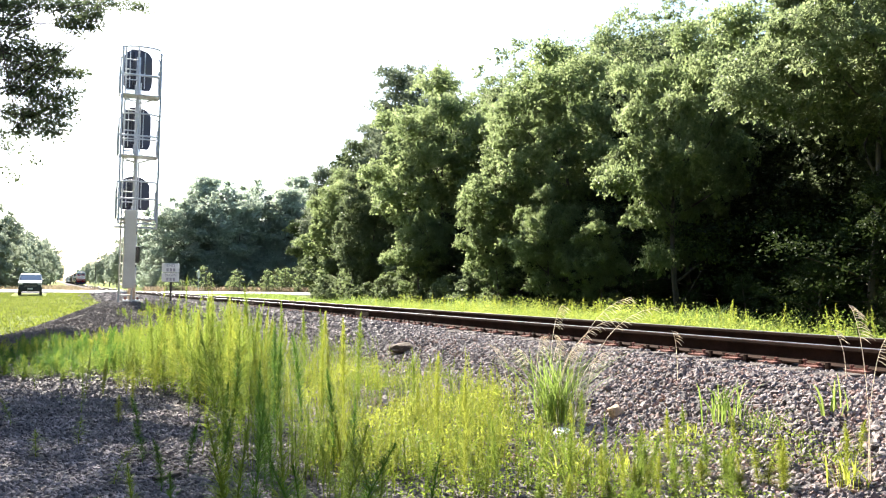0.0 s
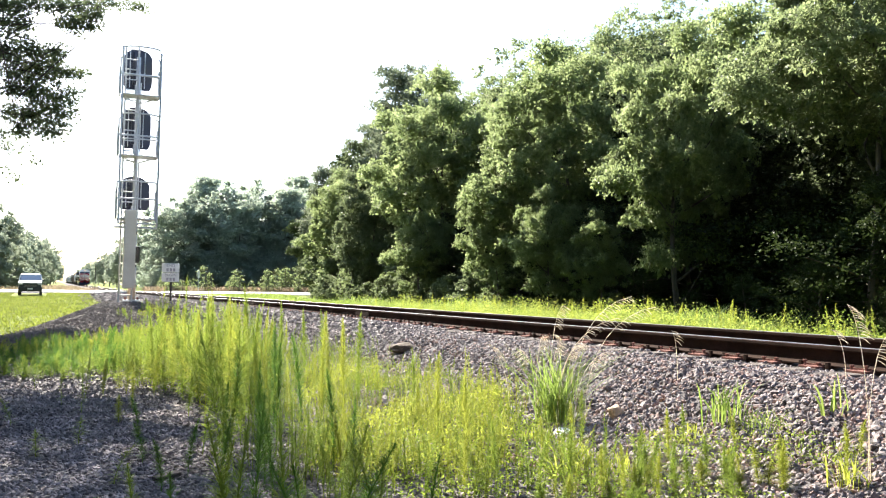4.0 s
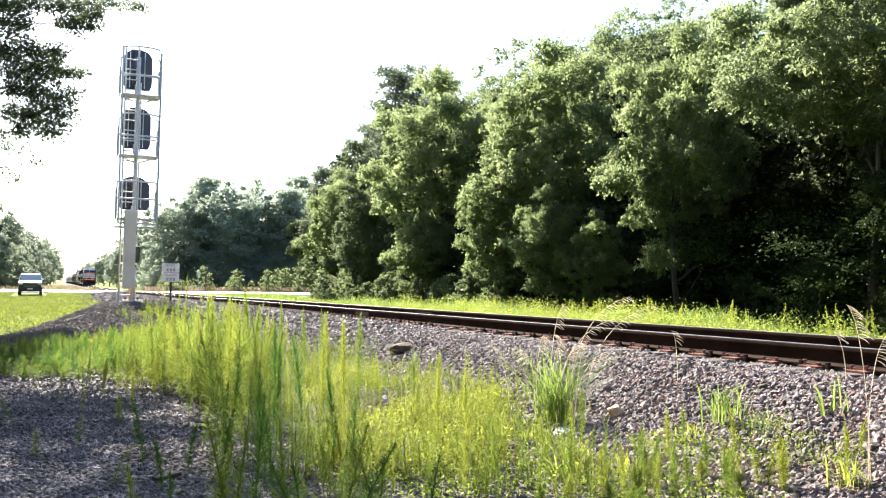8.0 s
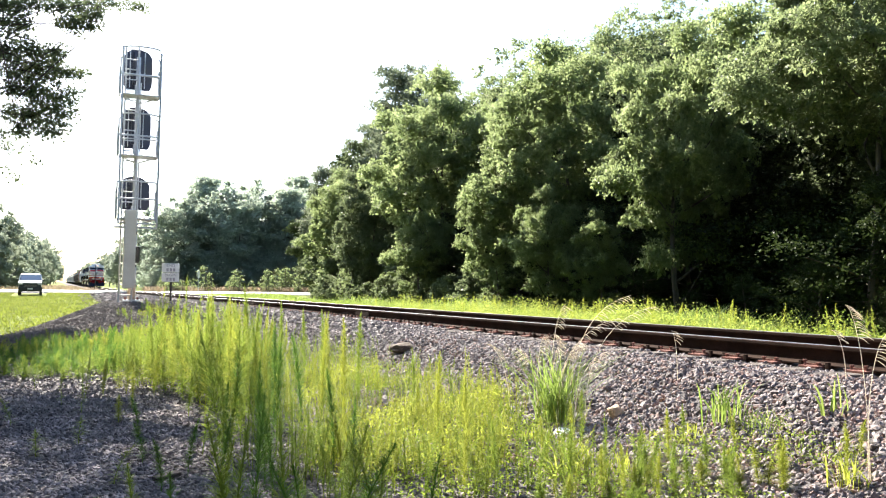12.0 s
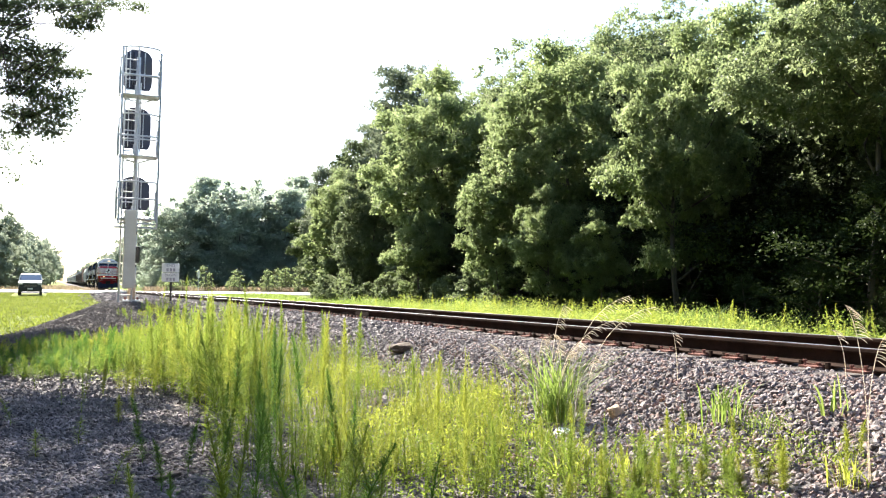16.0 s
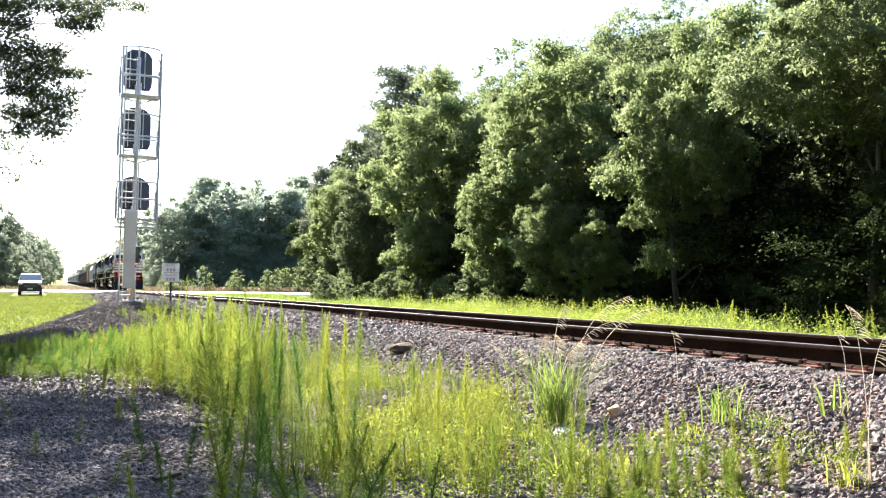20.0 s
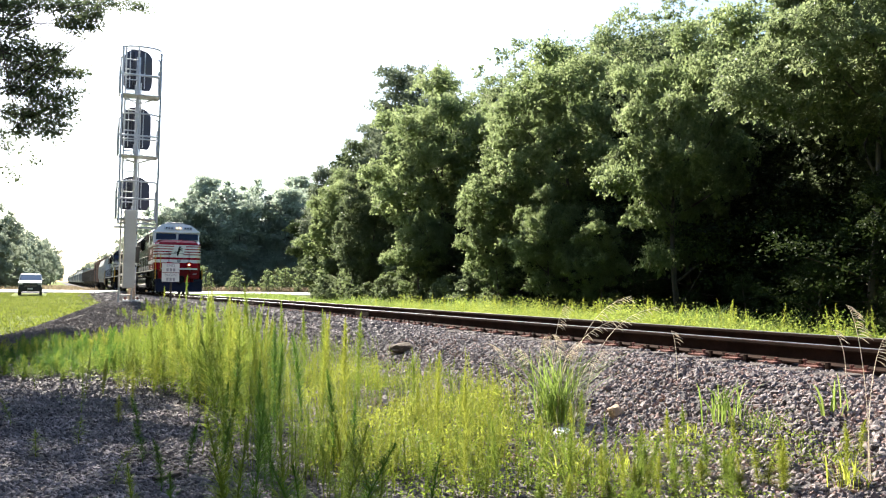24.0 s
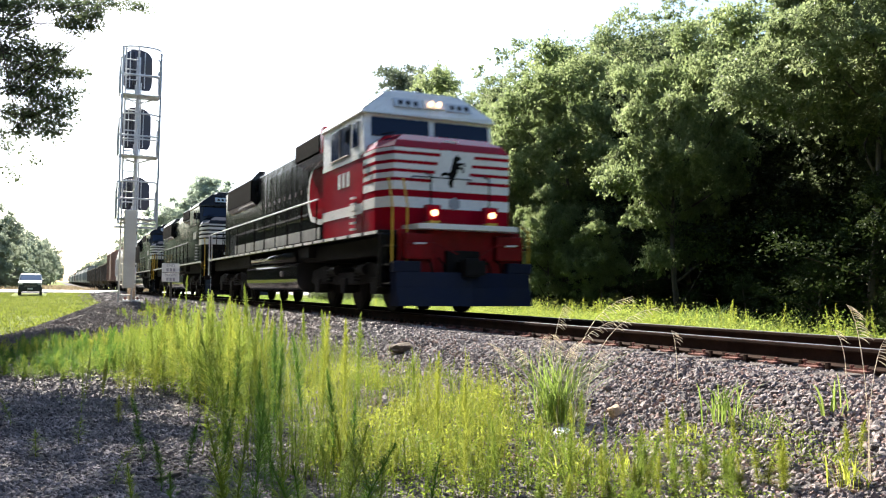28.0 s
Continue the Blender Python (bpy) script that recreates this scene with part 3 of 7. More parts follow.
def broadleaf(seed, height, radius, low, lobes, leaves, leaf, material, core=1.0):
    """A crown of separate leafy boughs with gaps between them, on a forked trunk."""
    rng = np.random.RandomState(seed)
    trunk = limb_path(rng, (0, 0, -0.3), (rng.normal() * 0.4, rng.normal() * 0.4, height * 0.7), 0.015 * height + 0.03, 0.03, 8, 0.025)
    paths = [trunk]
    cz, hz = height * (low + (1 - low) * 0.5), height * (1 - low) * 0.5
    boughs = []
    for k in range(lobes * 30):
        if len(boughs) >= lobes:
            break
        d = rng.normal(size=3)
        d /= np.linalg.norm(d)
        wide = 1.0 if d[2] > 0 else 1.12
        az = math.atan2(d[1], d[0])
        far = rng.uniform(0.2, 1.0) ** 0.5 * (0.84 + 0.17 * math.sin(3 * az + seed + 2 * d[2]) + 0.14 * math.sin(5 * az + seed * 2 + 5 * d[2])) * (1.15 if rng.rand() < 0.08 else 1)
        r = radius * (0.085 + 0.13 * rng.rand() ** 1.5)
        c = d * (radius * 0.86 * far * wide, radius * 0.86 * far * wide, hz * 0.9 * far) + (0, 0, cz)
        if any((c[0] - q[0]) ** 2 + (c[1] - q[1]) ** 2 + 1.5 * (c[2] - q[2]) ** 2 < (0.8 * (r + q[3])) ** 2 for q in boughs):
            continue
        boughs.append((*c, r))
        z0 = max(0.9, min(c[2] - 0.5 * radius * far, height * 0.82))
        a = [np.interp(z0, trunk[0][:, 2], trunk[0][:, i]) for i in (0, 1)]
        if len(boughs) % 3 == 0:
            limb = limb_path(rng, (a[0], a[1], z0), c, 0.03 + 0.004 * height * (1 - z0 / height), 0.014, 6)
            if r > 0.115 * radius:
                paths.append(limb)
    total = sum(q[3] ** 2 for q in boughs)
    C, O, B = [], [], []
    for x, y, z, r in boughs:
        out = np.array((x, y, (z - cz) * 0.6)) / radius
        n = int(leaves * r * r / total)
        m = max(6, n // 18)
        d = rng.normal(size=(m * 3, 3)) + out * 0.7 + (0, 0, 0.5)
        d /= np.linalg.norm(d, axis=1, keepdims=True)
        d = d[d[:, 2] > -0.5][:m]
        m = len(d)
        ph = rng.uniform(0, 6.28, 3)
        lump = 1 + 0.35 * np.sin(d[:, 0] * 5 + ph[0]) * np.cos(d[:, 1] * 4 + ph[1]) + 0.15 * np.sin(d[:, 2] * 7 + ph[2]) + rng.normal(size=m) * 0.18
        hub = np.array((x, y, z)) + d * (r * lump)[:, None] * (1, 1, 0.62)
        twig = d + rng.normal(size=(m, 3)) * 0.35 + (0, 0, -0.1)
        s = min(0.34, r * 0.42)
        k = rng.randint(0, m, n)
        t = rng.uniform(-0.8, 0.75, n)
        C.append(hub[k] + twig[k] * (t * s)[:, None] + rng.normal(size=(n, 3)) * (s * 0.3, s * 0.3, s * 0.2) * (1.05 - 0.6 * np.abs(t))[:, None])
        O.append(d[k] * 0.75 + (0, 0, 0.55))
        nb = int(core * 11 * r * r / (leaf * 2.2) ** 2)
        B.append(np.array((x, y, z - 0.1 * r)) + rng.normal(size=(nb, 3)) * (r * 0.4, r * 0.4, r * 0.28))
    V, F = leaf_arrays(rng, np.concatenate(C), leaf, 0.0, 1.4, np.concatenate(O), 1.0)
    V2, F2 = leaf_arrays(rng, np.concatenate(B), leaf * 2.2, 0.0, 1.2)
    V, F = np.concatenate([V, V2]), np.concatenate([F, F2 + len(V)])
    crown = fast_mesh("crown", V, F, material)
    V, F = tube_arrays(paths, 6)
    return fast_mesh("trunk", V, F, M_BARK, True), crown


TREES = {
    "oak": broadleaf(1, 13, 5.0, 0.06, 120, 90000, 0.1, M_LEAF_OAK, 0.7),
    "light": broadleaf(2, 13, 4.8, 0.14, 105, 76000, 0.1, M_LEAF_LIGHT, 0.6),
    "dark": broadleaf(3, 13, 5.2, 0.02, 110, 70000, 0.105, M_LEAF_SHADED),
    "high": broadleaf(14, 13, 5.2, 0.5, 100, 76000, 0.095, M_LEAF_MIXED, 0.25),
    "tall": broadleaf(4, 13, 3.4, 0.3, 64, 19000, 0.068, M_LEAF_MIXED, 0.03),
    "deep": tree_meshes(12, 13, 4.6, 0.02, 50, 330, 0.16, M_LEAF_DEEP_SHADE),
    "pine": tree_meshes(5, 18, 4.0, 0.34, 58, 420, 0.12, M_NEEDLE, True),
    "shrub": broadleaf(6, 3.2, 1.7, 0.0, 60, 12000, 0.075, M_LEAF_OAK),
    "undergrowth": tree_meshes(16, 3.2, 1.9, 0.02, 26, 1000, 0.048, M_LEAF_SHADED),
    "sapling": tree_meshes(10, 3.2, 0.85, 0.05, 26, 900, 0.07, M_LEAF_LIGHT),
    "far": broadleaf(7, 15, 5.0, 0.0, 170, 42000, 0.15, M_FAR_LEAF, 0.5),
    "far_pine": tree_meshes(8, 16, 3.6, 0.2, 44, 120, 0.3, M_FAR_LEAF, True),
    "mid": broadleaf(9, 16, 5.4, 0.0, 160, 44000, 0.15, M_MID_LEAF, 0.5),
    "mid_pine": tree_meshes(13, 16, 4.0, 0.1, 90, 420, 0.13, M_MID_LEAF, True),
}
HEIGHT = {"high": 13, "mid": 16, "deep": 13, "oak": 13, "light": 13, "dark": 13, "tall": 13, "pine": 18, "shrub": 3.2, "undergrowth": 3.2, "sapling": 3.2, "far": 15, "far_pine": 16, "mid_pine": 16}
TREE_WORDS = {
    "high": ("broad-crowned green tree with shaded bare trunk", "tree"),
    "mid": ("round-topped tree beyond the road, greyed for haze", "tree"),
    "deep": ("dense tree deep in the woods, leaves coloured for deep shade", "tree"),
    "oak": ("mid-green broadleaf tree at the edge of the woods", "tree"), "light": ("bright green leafy tree at the woodland edge", "tree"),
    "dark": ("dense tree in shaded woodland, leaves coloured dark for shade", "tree"), "tall": ("tall open-crowned pale green tree above the woods", "tree"),
    "pine": ("tall dark pine with an open irregular crown", "pine tree"), "shrub": ("low leafy green shrub under the trees", "shrub"),
    "undergrowth": ("undergrowth shrub below trees, leaves coloured dark for shade", "shrub"),
    "sapling": ("slender light green sapling in the grass", "sapling"), "far": ("hazy distant broadleaf tree beside the line", "tree"),
    "far_pine": ("hazy distant pine beside the line", "pine tree"), "mid_pine": ("dense pine beyond the road, greyed for haze", "pine tree")}


def tree(kind, x, y, height, spread=1.0, turn=None):
    trunk, crown = TREES[kind]
    s = height / HEIGHT[kind]
    turn = (x * 37 + y * 61) % 360 if turn is None else turn
    label, cat = TREE_WORDS[kind]
    group = {"pine": "pines", "mid_pine": "pines", "far_pine": "distant trees", "far": "distant trees", "shrub": "shrubs", "undergrowth": "shrubs", "sapling": "saplings"}.get(kind, "woodland trees")
    ob = thing({"shrub": "shrub", "undergrowth": "shrub", "sapling": "sapling"}.get(kind, "pine_tree" if "pine" in kind else "tree"), label, cat, None, group)
    ob.matrix_world = Matrix.LocRotScale((x, y, float(ground_z(x, y)) - 0.05), Euler((0, 0, radians(turn))), (s * spread, s * spread, s))
    part("trunk", trunk, None, ob)
    part("crown", crown, None, ob)
    return ob


# edge of the woods on the far side of the line, nearest row first
# leaf kinds swapped by spot: lighter where sun falls, darker where shade does
for y, x, h, kind, w in (
        (76, 23.9, 9.7, "light", 0.95), (71, 25.4, 11.3, "dark", 1.0), (66.5, 21.3, 10.6, "light", 0.95), (60.5, 25.5, 13.4, "oak", 0.9), (57.5, 20.6, 9.8, "oak", 0.85),
        (51.5, 26.4, 13.4, "dark", 0.9), (45.2, 20.6, 13.8, "light", 1.0), (40.6, 26.2, 14.8, "light", 0.85), (32, 20.2, 12.2, "light", 0.9), (29, 26.2, 13.0, "oak", 0.95), (37.5, 24.2, 13.4, "light", 0.7),
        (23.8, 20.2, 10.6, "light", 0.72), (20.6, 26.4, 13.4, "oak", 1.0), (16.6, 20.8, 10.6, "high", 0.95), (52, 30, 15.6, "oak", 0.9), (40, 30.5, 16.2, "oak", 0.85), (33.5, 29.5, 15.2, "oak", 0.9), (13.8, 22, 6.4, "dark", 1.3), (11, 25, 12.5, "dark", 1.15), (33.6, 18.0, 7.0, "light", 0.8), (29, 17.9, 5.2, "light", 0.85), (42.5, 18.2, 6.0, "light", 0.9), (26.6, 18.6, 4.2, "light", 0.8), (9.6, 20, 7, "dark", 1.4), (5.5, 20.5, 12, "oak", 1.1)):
    tree(kind, x, y, h, w)
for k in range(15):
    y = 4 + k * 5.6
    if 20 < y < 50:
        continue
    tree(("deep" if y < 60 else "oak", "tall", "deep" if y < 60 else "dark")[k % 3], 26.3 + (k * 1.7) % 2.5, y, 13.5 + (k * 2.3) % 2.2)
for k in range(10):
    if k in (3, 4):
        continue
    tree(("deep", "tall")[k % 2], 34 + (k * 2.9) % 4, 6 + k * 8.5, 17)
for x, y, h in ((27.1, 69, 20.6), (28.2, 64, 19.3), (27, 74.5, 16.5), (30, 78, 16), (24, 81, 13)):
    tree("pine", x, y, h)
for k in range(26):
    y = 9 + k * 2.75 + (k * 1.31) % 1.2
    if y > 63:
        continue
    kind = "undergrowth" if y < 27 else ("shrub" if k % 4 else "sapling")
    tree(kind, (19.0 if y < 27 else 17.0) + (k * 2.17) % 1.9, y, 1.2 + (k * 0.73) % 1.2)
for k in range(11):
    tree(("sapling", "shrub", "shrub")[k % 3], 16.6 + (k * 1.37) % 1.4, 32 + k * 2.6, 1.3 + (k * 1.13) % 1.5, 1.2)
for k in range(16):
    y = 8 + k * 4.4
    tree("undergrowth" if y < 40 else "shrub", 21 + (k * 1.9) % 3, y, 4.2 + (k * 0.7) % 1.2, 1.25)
for x, y, h, kind in ((28.0, 26, 14, "light"), (27.5, 20.5, 13, "oak"), (27, 15.5, 13, "oak")):
    tree(kind, x, y, h)
for x, y, h in ((14.9, 10.2, 1.5), (15.6, 9.2, 1.9)):
    tree("dark", x, y, h, 1.0)
# unseen tree left of the view, added to shade the mound and left weeds
tree("high", -7.4, 35, 21, 0.75)
# unseen woods closing the place left and behind, added to darken fill and reflections
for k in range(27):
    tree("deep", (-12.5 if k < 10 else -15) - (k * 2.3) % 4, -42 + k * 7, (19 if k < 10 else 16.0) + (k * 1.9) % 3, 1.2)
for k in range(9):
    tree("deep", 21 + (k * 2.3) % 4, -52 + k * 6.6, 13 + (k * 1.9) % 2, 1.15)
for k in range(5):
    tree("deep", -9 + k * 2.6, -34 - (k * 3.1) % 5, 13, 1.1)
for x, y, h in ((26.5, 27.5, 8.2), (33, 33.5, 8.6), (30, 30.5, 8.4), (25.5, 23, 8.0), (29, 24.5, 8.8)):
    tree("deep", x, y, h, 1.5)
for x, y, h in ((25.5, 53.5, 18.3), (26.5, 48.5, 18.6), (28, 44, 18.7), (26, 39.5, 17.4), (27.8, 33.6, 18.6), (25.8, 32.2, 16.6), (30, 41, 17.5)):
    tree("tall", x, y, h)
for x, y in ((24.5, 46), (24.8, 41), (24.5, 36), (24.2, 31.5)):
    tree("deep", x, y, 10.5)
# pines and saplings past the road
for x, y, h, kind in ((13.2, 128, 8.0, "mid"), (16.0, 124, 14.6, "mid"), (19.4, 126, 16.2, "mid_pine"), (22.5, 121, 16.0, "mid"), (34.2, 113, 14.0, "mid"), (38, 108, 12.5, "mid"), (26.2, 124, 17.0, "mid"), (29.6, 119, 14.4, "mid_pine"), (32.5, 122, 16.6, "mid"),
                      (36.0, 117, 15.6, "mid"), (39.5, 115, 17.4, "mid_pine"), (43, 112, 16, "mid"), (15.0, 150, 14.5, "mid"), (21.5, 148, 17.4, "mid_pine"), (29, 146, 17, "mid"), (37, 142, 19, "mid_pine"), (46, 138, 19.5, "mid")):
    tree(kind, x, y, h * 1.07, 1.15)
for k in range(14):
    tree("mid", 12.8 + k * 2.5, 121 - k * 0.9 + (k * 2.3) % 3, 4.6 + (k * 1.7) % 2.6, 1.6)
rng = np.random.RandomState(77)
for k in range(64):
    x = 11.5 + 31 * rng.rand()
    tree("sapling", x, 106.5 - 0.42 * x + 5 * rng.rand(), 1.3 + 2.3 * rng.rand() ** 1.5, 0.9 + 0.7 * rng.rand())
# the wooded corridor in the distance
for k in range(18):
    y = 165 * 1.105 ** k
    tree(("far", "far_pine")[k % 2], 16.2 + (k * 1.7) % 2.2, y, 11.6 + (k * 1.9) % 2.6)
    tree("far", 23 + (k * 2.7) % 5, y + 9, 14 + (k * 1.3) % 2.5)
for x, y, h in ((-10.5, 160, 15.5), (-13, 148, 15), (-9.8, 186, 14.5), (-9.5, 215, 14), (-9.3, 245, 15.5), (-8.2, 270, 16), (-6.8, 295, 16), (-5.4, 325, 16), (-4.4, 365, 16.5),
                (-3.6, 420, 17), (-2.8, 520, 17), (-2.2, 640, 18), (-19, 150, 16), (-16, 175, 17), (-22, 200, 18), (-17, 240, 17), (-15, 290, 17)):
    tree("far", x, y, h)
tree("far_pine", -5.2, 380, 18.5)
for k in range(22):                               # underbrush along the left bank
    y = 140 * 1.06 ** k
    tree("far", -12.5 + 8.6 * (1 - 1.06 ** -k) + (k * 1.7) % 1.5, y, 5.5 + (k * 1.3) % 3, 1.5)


# the oak whose branches hang over the viewer's left
def oak_overhead():
    rng = np.random.RandomState(21)
    ob = thing("oak_tree", "large oak with drooping leafy branches overhead", "tree", pose(-6.4, 11.4, 0.0))
    sprays = [(5.58, 2.00, 5.11, 0.22), (5.83, 1.57, 5.00, 0.19), (5.63, 1.99, 4.83, 0.22), (5.86, 1.69, 4.80, 0.13), (6.04, 1.58, 5.07, 0.14), (6.29, 1.10, 4.93, 0.19),
            (6.55, 1.56, 5.09, 0.20), (6.72, 0.76, 4.74, 0.16), (6.51, 1.04, 4.70, 0.17), (6.76, 1.05, 5.01, 0.16), (6.33, 1.52, 4.85, 0.11), (7.00, 0.76, 4.98, 0.11),
            (7.24, 1.16, 5.12, 0.11), (7.36, 1.20, 5.12, 0.08), (6.62, 0.93, 4.61, 0.11), (5.66, 1.71, 4.43, 0.20), (5.93, 1.14, 4.32, 0.20), (6.17, 1.32, 4.32, 0.19),
            (6.31, 0.99, 4.27, 0.11), (5.73, 1.97, 4.22, 0.24), (6.03, 1.43, 4.09, 0.24), (6.28, 1.71, 4.18, 0.20), (6.49, 1.50, 4.12, 0.14), (6.61, 1.50, 4.15, 0.08),
            (5.80, 1.35, 3.77, 0.24), (6.09, 1.15, 3.72, 0.25), (6.35, 1.43, 3.81, 0.19), (6.51, 1.03, 3.68, 0.13), (5.75, 1.82, 3.58, 0.20), (6.05, 1.44, 3.46, 0.24),
            (6.34, 1.40, 3.48, 0.19), (6.50, 1.63, 3.58, 0.13), (5.88, 1.61, 3.29, 0.17), (6.21, 1.15, 3.19, 0.17), (6.38, 1.11, 3.20, 0.11)]
    thin = [(5.66, 1.73, 3.20, 0.14), (5.74, 1.69, 3.02, 0.09), (5.92, 1.70, 2.99, 0.09), (6.04, 1.47, 2.83, 0.08), (5.71, 1.82, 2.74, 0.09), (5.83, 1.58, 2.57, 0.06)]
    clumps = []
    # unseen crown, lifted clear of the camera's view, added to shade the gravel
    for k in range(50):
        an, u = k * 2.4, math.sqrt((k + 0.5) / 50)
        x, y, r = 1.6 + math.cos(an) * 4.3 * u, 3.4 + math.sin(an) * 5.2 * u, rng.uniform(0.6, 1.0)
        z = 5.4 + 2.4 * math.sqrt(max(0, 1 - u * u)) + rng.uniform(-0.5, 0.3)
        clumps.append((x, y, max(z, 1.9 + 0.375 * (y + 11.4) + r), r))
    for k in range(36):                          # lower far-side boughs, added left of the view to shade the ground
        clumps.append((4.75 - (k * 0.618 % 1) * 2.8 - (k % 3) * 0.2, 4.4 + (k * 0.367 % 1) * 7.8, 5.7 + rng.rand() * 0.8, rng.uniform(0.5, 0.8)))
    for k in range(76):                          # high outer boughs, added just outside the view to shade the gravel
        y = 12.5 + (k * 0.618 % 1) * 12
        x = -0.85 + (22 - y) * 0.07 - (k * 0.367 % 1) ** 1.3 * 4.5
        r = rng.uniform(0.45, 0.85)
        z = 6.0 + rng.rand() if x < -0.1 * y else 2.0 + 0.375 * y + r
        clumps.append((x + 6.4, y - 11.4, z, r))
    for k in range(18):                          # a long high bough over the viewer's path, added unseen to shade close weeds
        clumps.append((5.5 + 0.08 * k + rng.normal() * 0.15, -2.3 + rng.uniform(0, 1.5), 6.7 + rng.uniform(0, 0.7), rng.uniform(0.45, 0.65)))
    trunk = limb_path(rng, (0, 0, -0.3), (0.8, -0.6, 6.2), 0.36, 0.1, 8, 0.03)
    paths = [trunk]
    for k, c in enumerate(clumps):
        paths.append(limb_path(rng, trunk[0][4 + k % 4], c[:3], 0.045 if k % 4 else 0.09, 0.006, 7, 0.08))
    fork = np.array((4.9, 0.9, 4.0))
    paths.append(limb_path(rng, trunk[0][4], fork, 0.09, 0.035, 7, 0.05))
    C, O = [], []
    for x, y, z, r in sprays + thin:
        c = np.array((x, y, z))
        paths.append(limb_path(rng, fork + rng.normal(size=3) * (0.3, 0.2, 0.5), c, 0.008, 0.003, 6, 0.1))
        n = int((17000 if r > 0.155 or z > 3.9 else 9000) * r * r)
        m = max(5, n // 22)
        hub = rng.normal(size=(m, 3))
        hub *= (r * rng.uniform(0.25, 1.08, m) / np.linalg.norm(hub, axis=1))[:, None]
        k = rng.randint(0, m, n)
        q = rng.normal(size=(n, 3)) * (0.05, 0.05, 0.03)
        C.append(c + hub[k] * (1, 1, 0.8) + q)
        O.append(hub[k] / r + q * 8)
    V, F = tube_arrays(paths, 6)
    part("trunk", fast_mesh("trunk", V, F, M_BARK, True), None, ob)
    V, F = leaf_arrays(rng, np.concatenate(C), 0.026, out=np.concatenate(O), long=1.6)
    C, O = crown_points(rng, clumps[:86], 215)
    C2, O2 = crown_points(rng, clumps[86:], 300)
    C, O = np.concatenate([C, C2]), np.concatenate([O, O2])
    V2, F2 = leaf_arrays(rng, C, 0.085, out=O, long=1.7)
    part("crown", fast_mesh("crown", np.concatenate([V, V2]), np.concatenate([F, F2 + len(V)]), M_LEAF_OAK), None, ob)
    return ob


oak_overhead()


# ---- weeds and grasses ----
def inside(poly, x, y):
    c = np.zeros(len(x), bool)
    n = len(poly)
    for i in range(n):
        (x0, y0), (x1, y1) = poly[i], poly[i - 1]
        c ^= ((y0 > y) != (y1 > y)) & (x < (x1 - x0) * (y - y0) / (y1 - y0 + 1e-12) + x0)
    return c


def blades(rng, base, length, width, lean, droop=0.25, head=None):
    """Arching blades: three quads each, narrowing to the tip."""
    n = len(base)
    an = rng.uniform(0, 2 * np.pi, n)
    d = np.stack([np.cos(an), np.sin(an), np.zeros(n)], -1)
    side = np.stack([-np.sin(an + 0.6), np.cos(an + 0.6), np.zeros(n)], -1)
    V = []
    for t, w in ((0, 0.7), (0.4, 1.0), (0.75, 0.7), (1.0, 0.08)):
        c = base + np.array((0, 0, 1.0)) * (length * t * (1 - droop * t * t))[:, None] + d * (length * lean * t ** 1.7)[:, None]
        V += [c - side * (width * w)[:, None], c + side * (width * w)[:, None]]
    V = np.stack(V, 1).reshape(-1, 3)
    q = np.array([(0, 1, 3, 2), (2, 3, 5, 4), (4, 5, 7, 6)])
    F = (q[None] + np.arange(n)[:, None, None] * 8).reshape(-1, 4)
    return V, F


def plume(rng, height, width, n, broad=0.034):
    """An upright feathery weed: a leaning stem set all round with short narrow leaves, tapering to a spire."""
    t = np.linspace(0, 1, 6)
    bend = rng.normal(size=2) * 0.07 * height
    stem = np.stack([bend[0] * t ** 2, bend[1] * t ** 2, height * t], -1)
    Vs, Fs = tube_arrays([(stem, np.linspace(0.0045, 0.0015, 6))], 4)
    u = 0.1 + 0.9 * rng.rand(n) ** 0.75
    an = rng.uniform(0, 2 * np.pi, n)
    prof = np.clip(1.15 * (1 - ((u - 0.48) / 0.56) ** 2), 0.16, 1) * (1 + 0.25 * np.sin(u * 23 + an))
    L = width * prof * rng.uniform(0.55, 1.25, n)
    base = np.stack([bend[0] * u ** 2, bend[1] * u ** 2, height * u - 0.3 * L], -1)
    d = np.stack([np.cos(an) + rng.normal(size=n) * 0.6, np.sin(an) + rng.normal(size=n) * 0.6, rng.uniform(-0.15, 1.5, n) + 0.6 * u ** 3], -1)
    d /= np.linalg.norm(d, axis=1, keepdims=True)
    s = np.stack([-np.sin(an), np.cos(an), np.zeros(n)], -1) * (0.0018 * broad / 0.034 + broad * L)[:, None]
    tip = base + d * L[:, None] - (0, 0, 1) * (0.12 * L)[:, None]
    mid = base + d * (L * 0.5)[:, None]
    V = np.stack([base, mid - s, tip, mid + s], 1).reshape(-1, 3)
    F = np.arange(n * 4).reshape(-1, 4)
    return (Vs, Fs), (V, F)


rng = np.random.RandomState(5)
PLUMES = [plume(rng, 1.0, rng.uniform(0.065, 0.115), 270, 0.032) for k in range(9)]
THIN = [plume(rng, 1.0, rng.uniform(0.03, 0.046), 150, 0.05) for k in range(6)]
BELT = [(-0.4, 24.0), (3.0, 22.0), (3.6, 15), (4.0, 11.5), (4.3, 9.0), (3.8, 7.0), (3.4, 5.6), (2.8, 3.6), (0.9, 3.7), (1.0, 5.4), (1.3, 6.6), (1.1, 8.2), (0.6, 10.2), (-1.4, 12.2), (-3.0, 15), (-5.0, 24)]


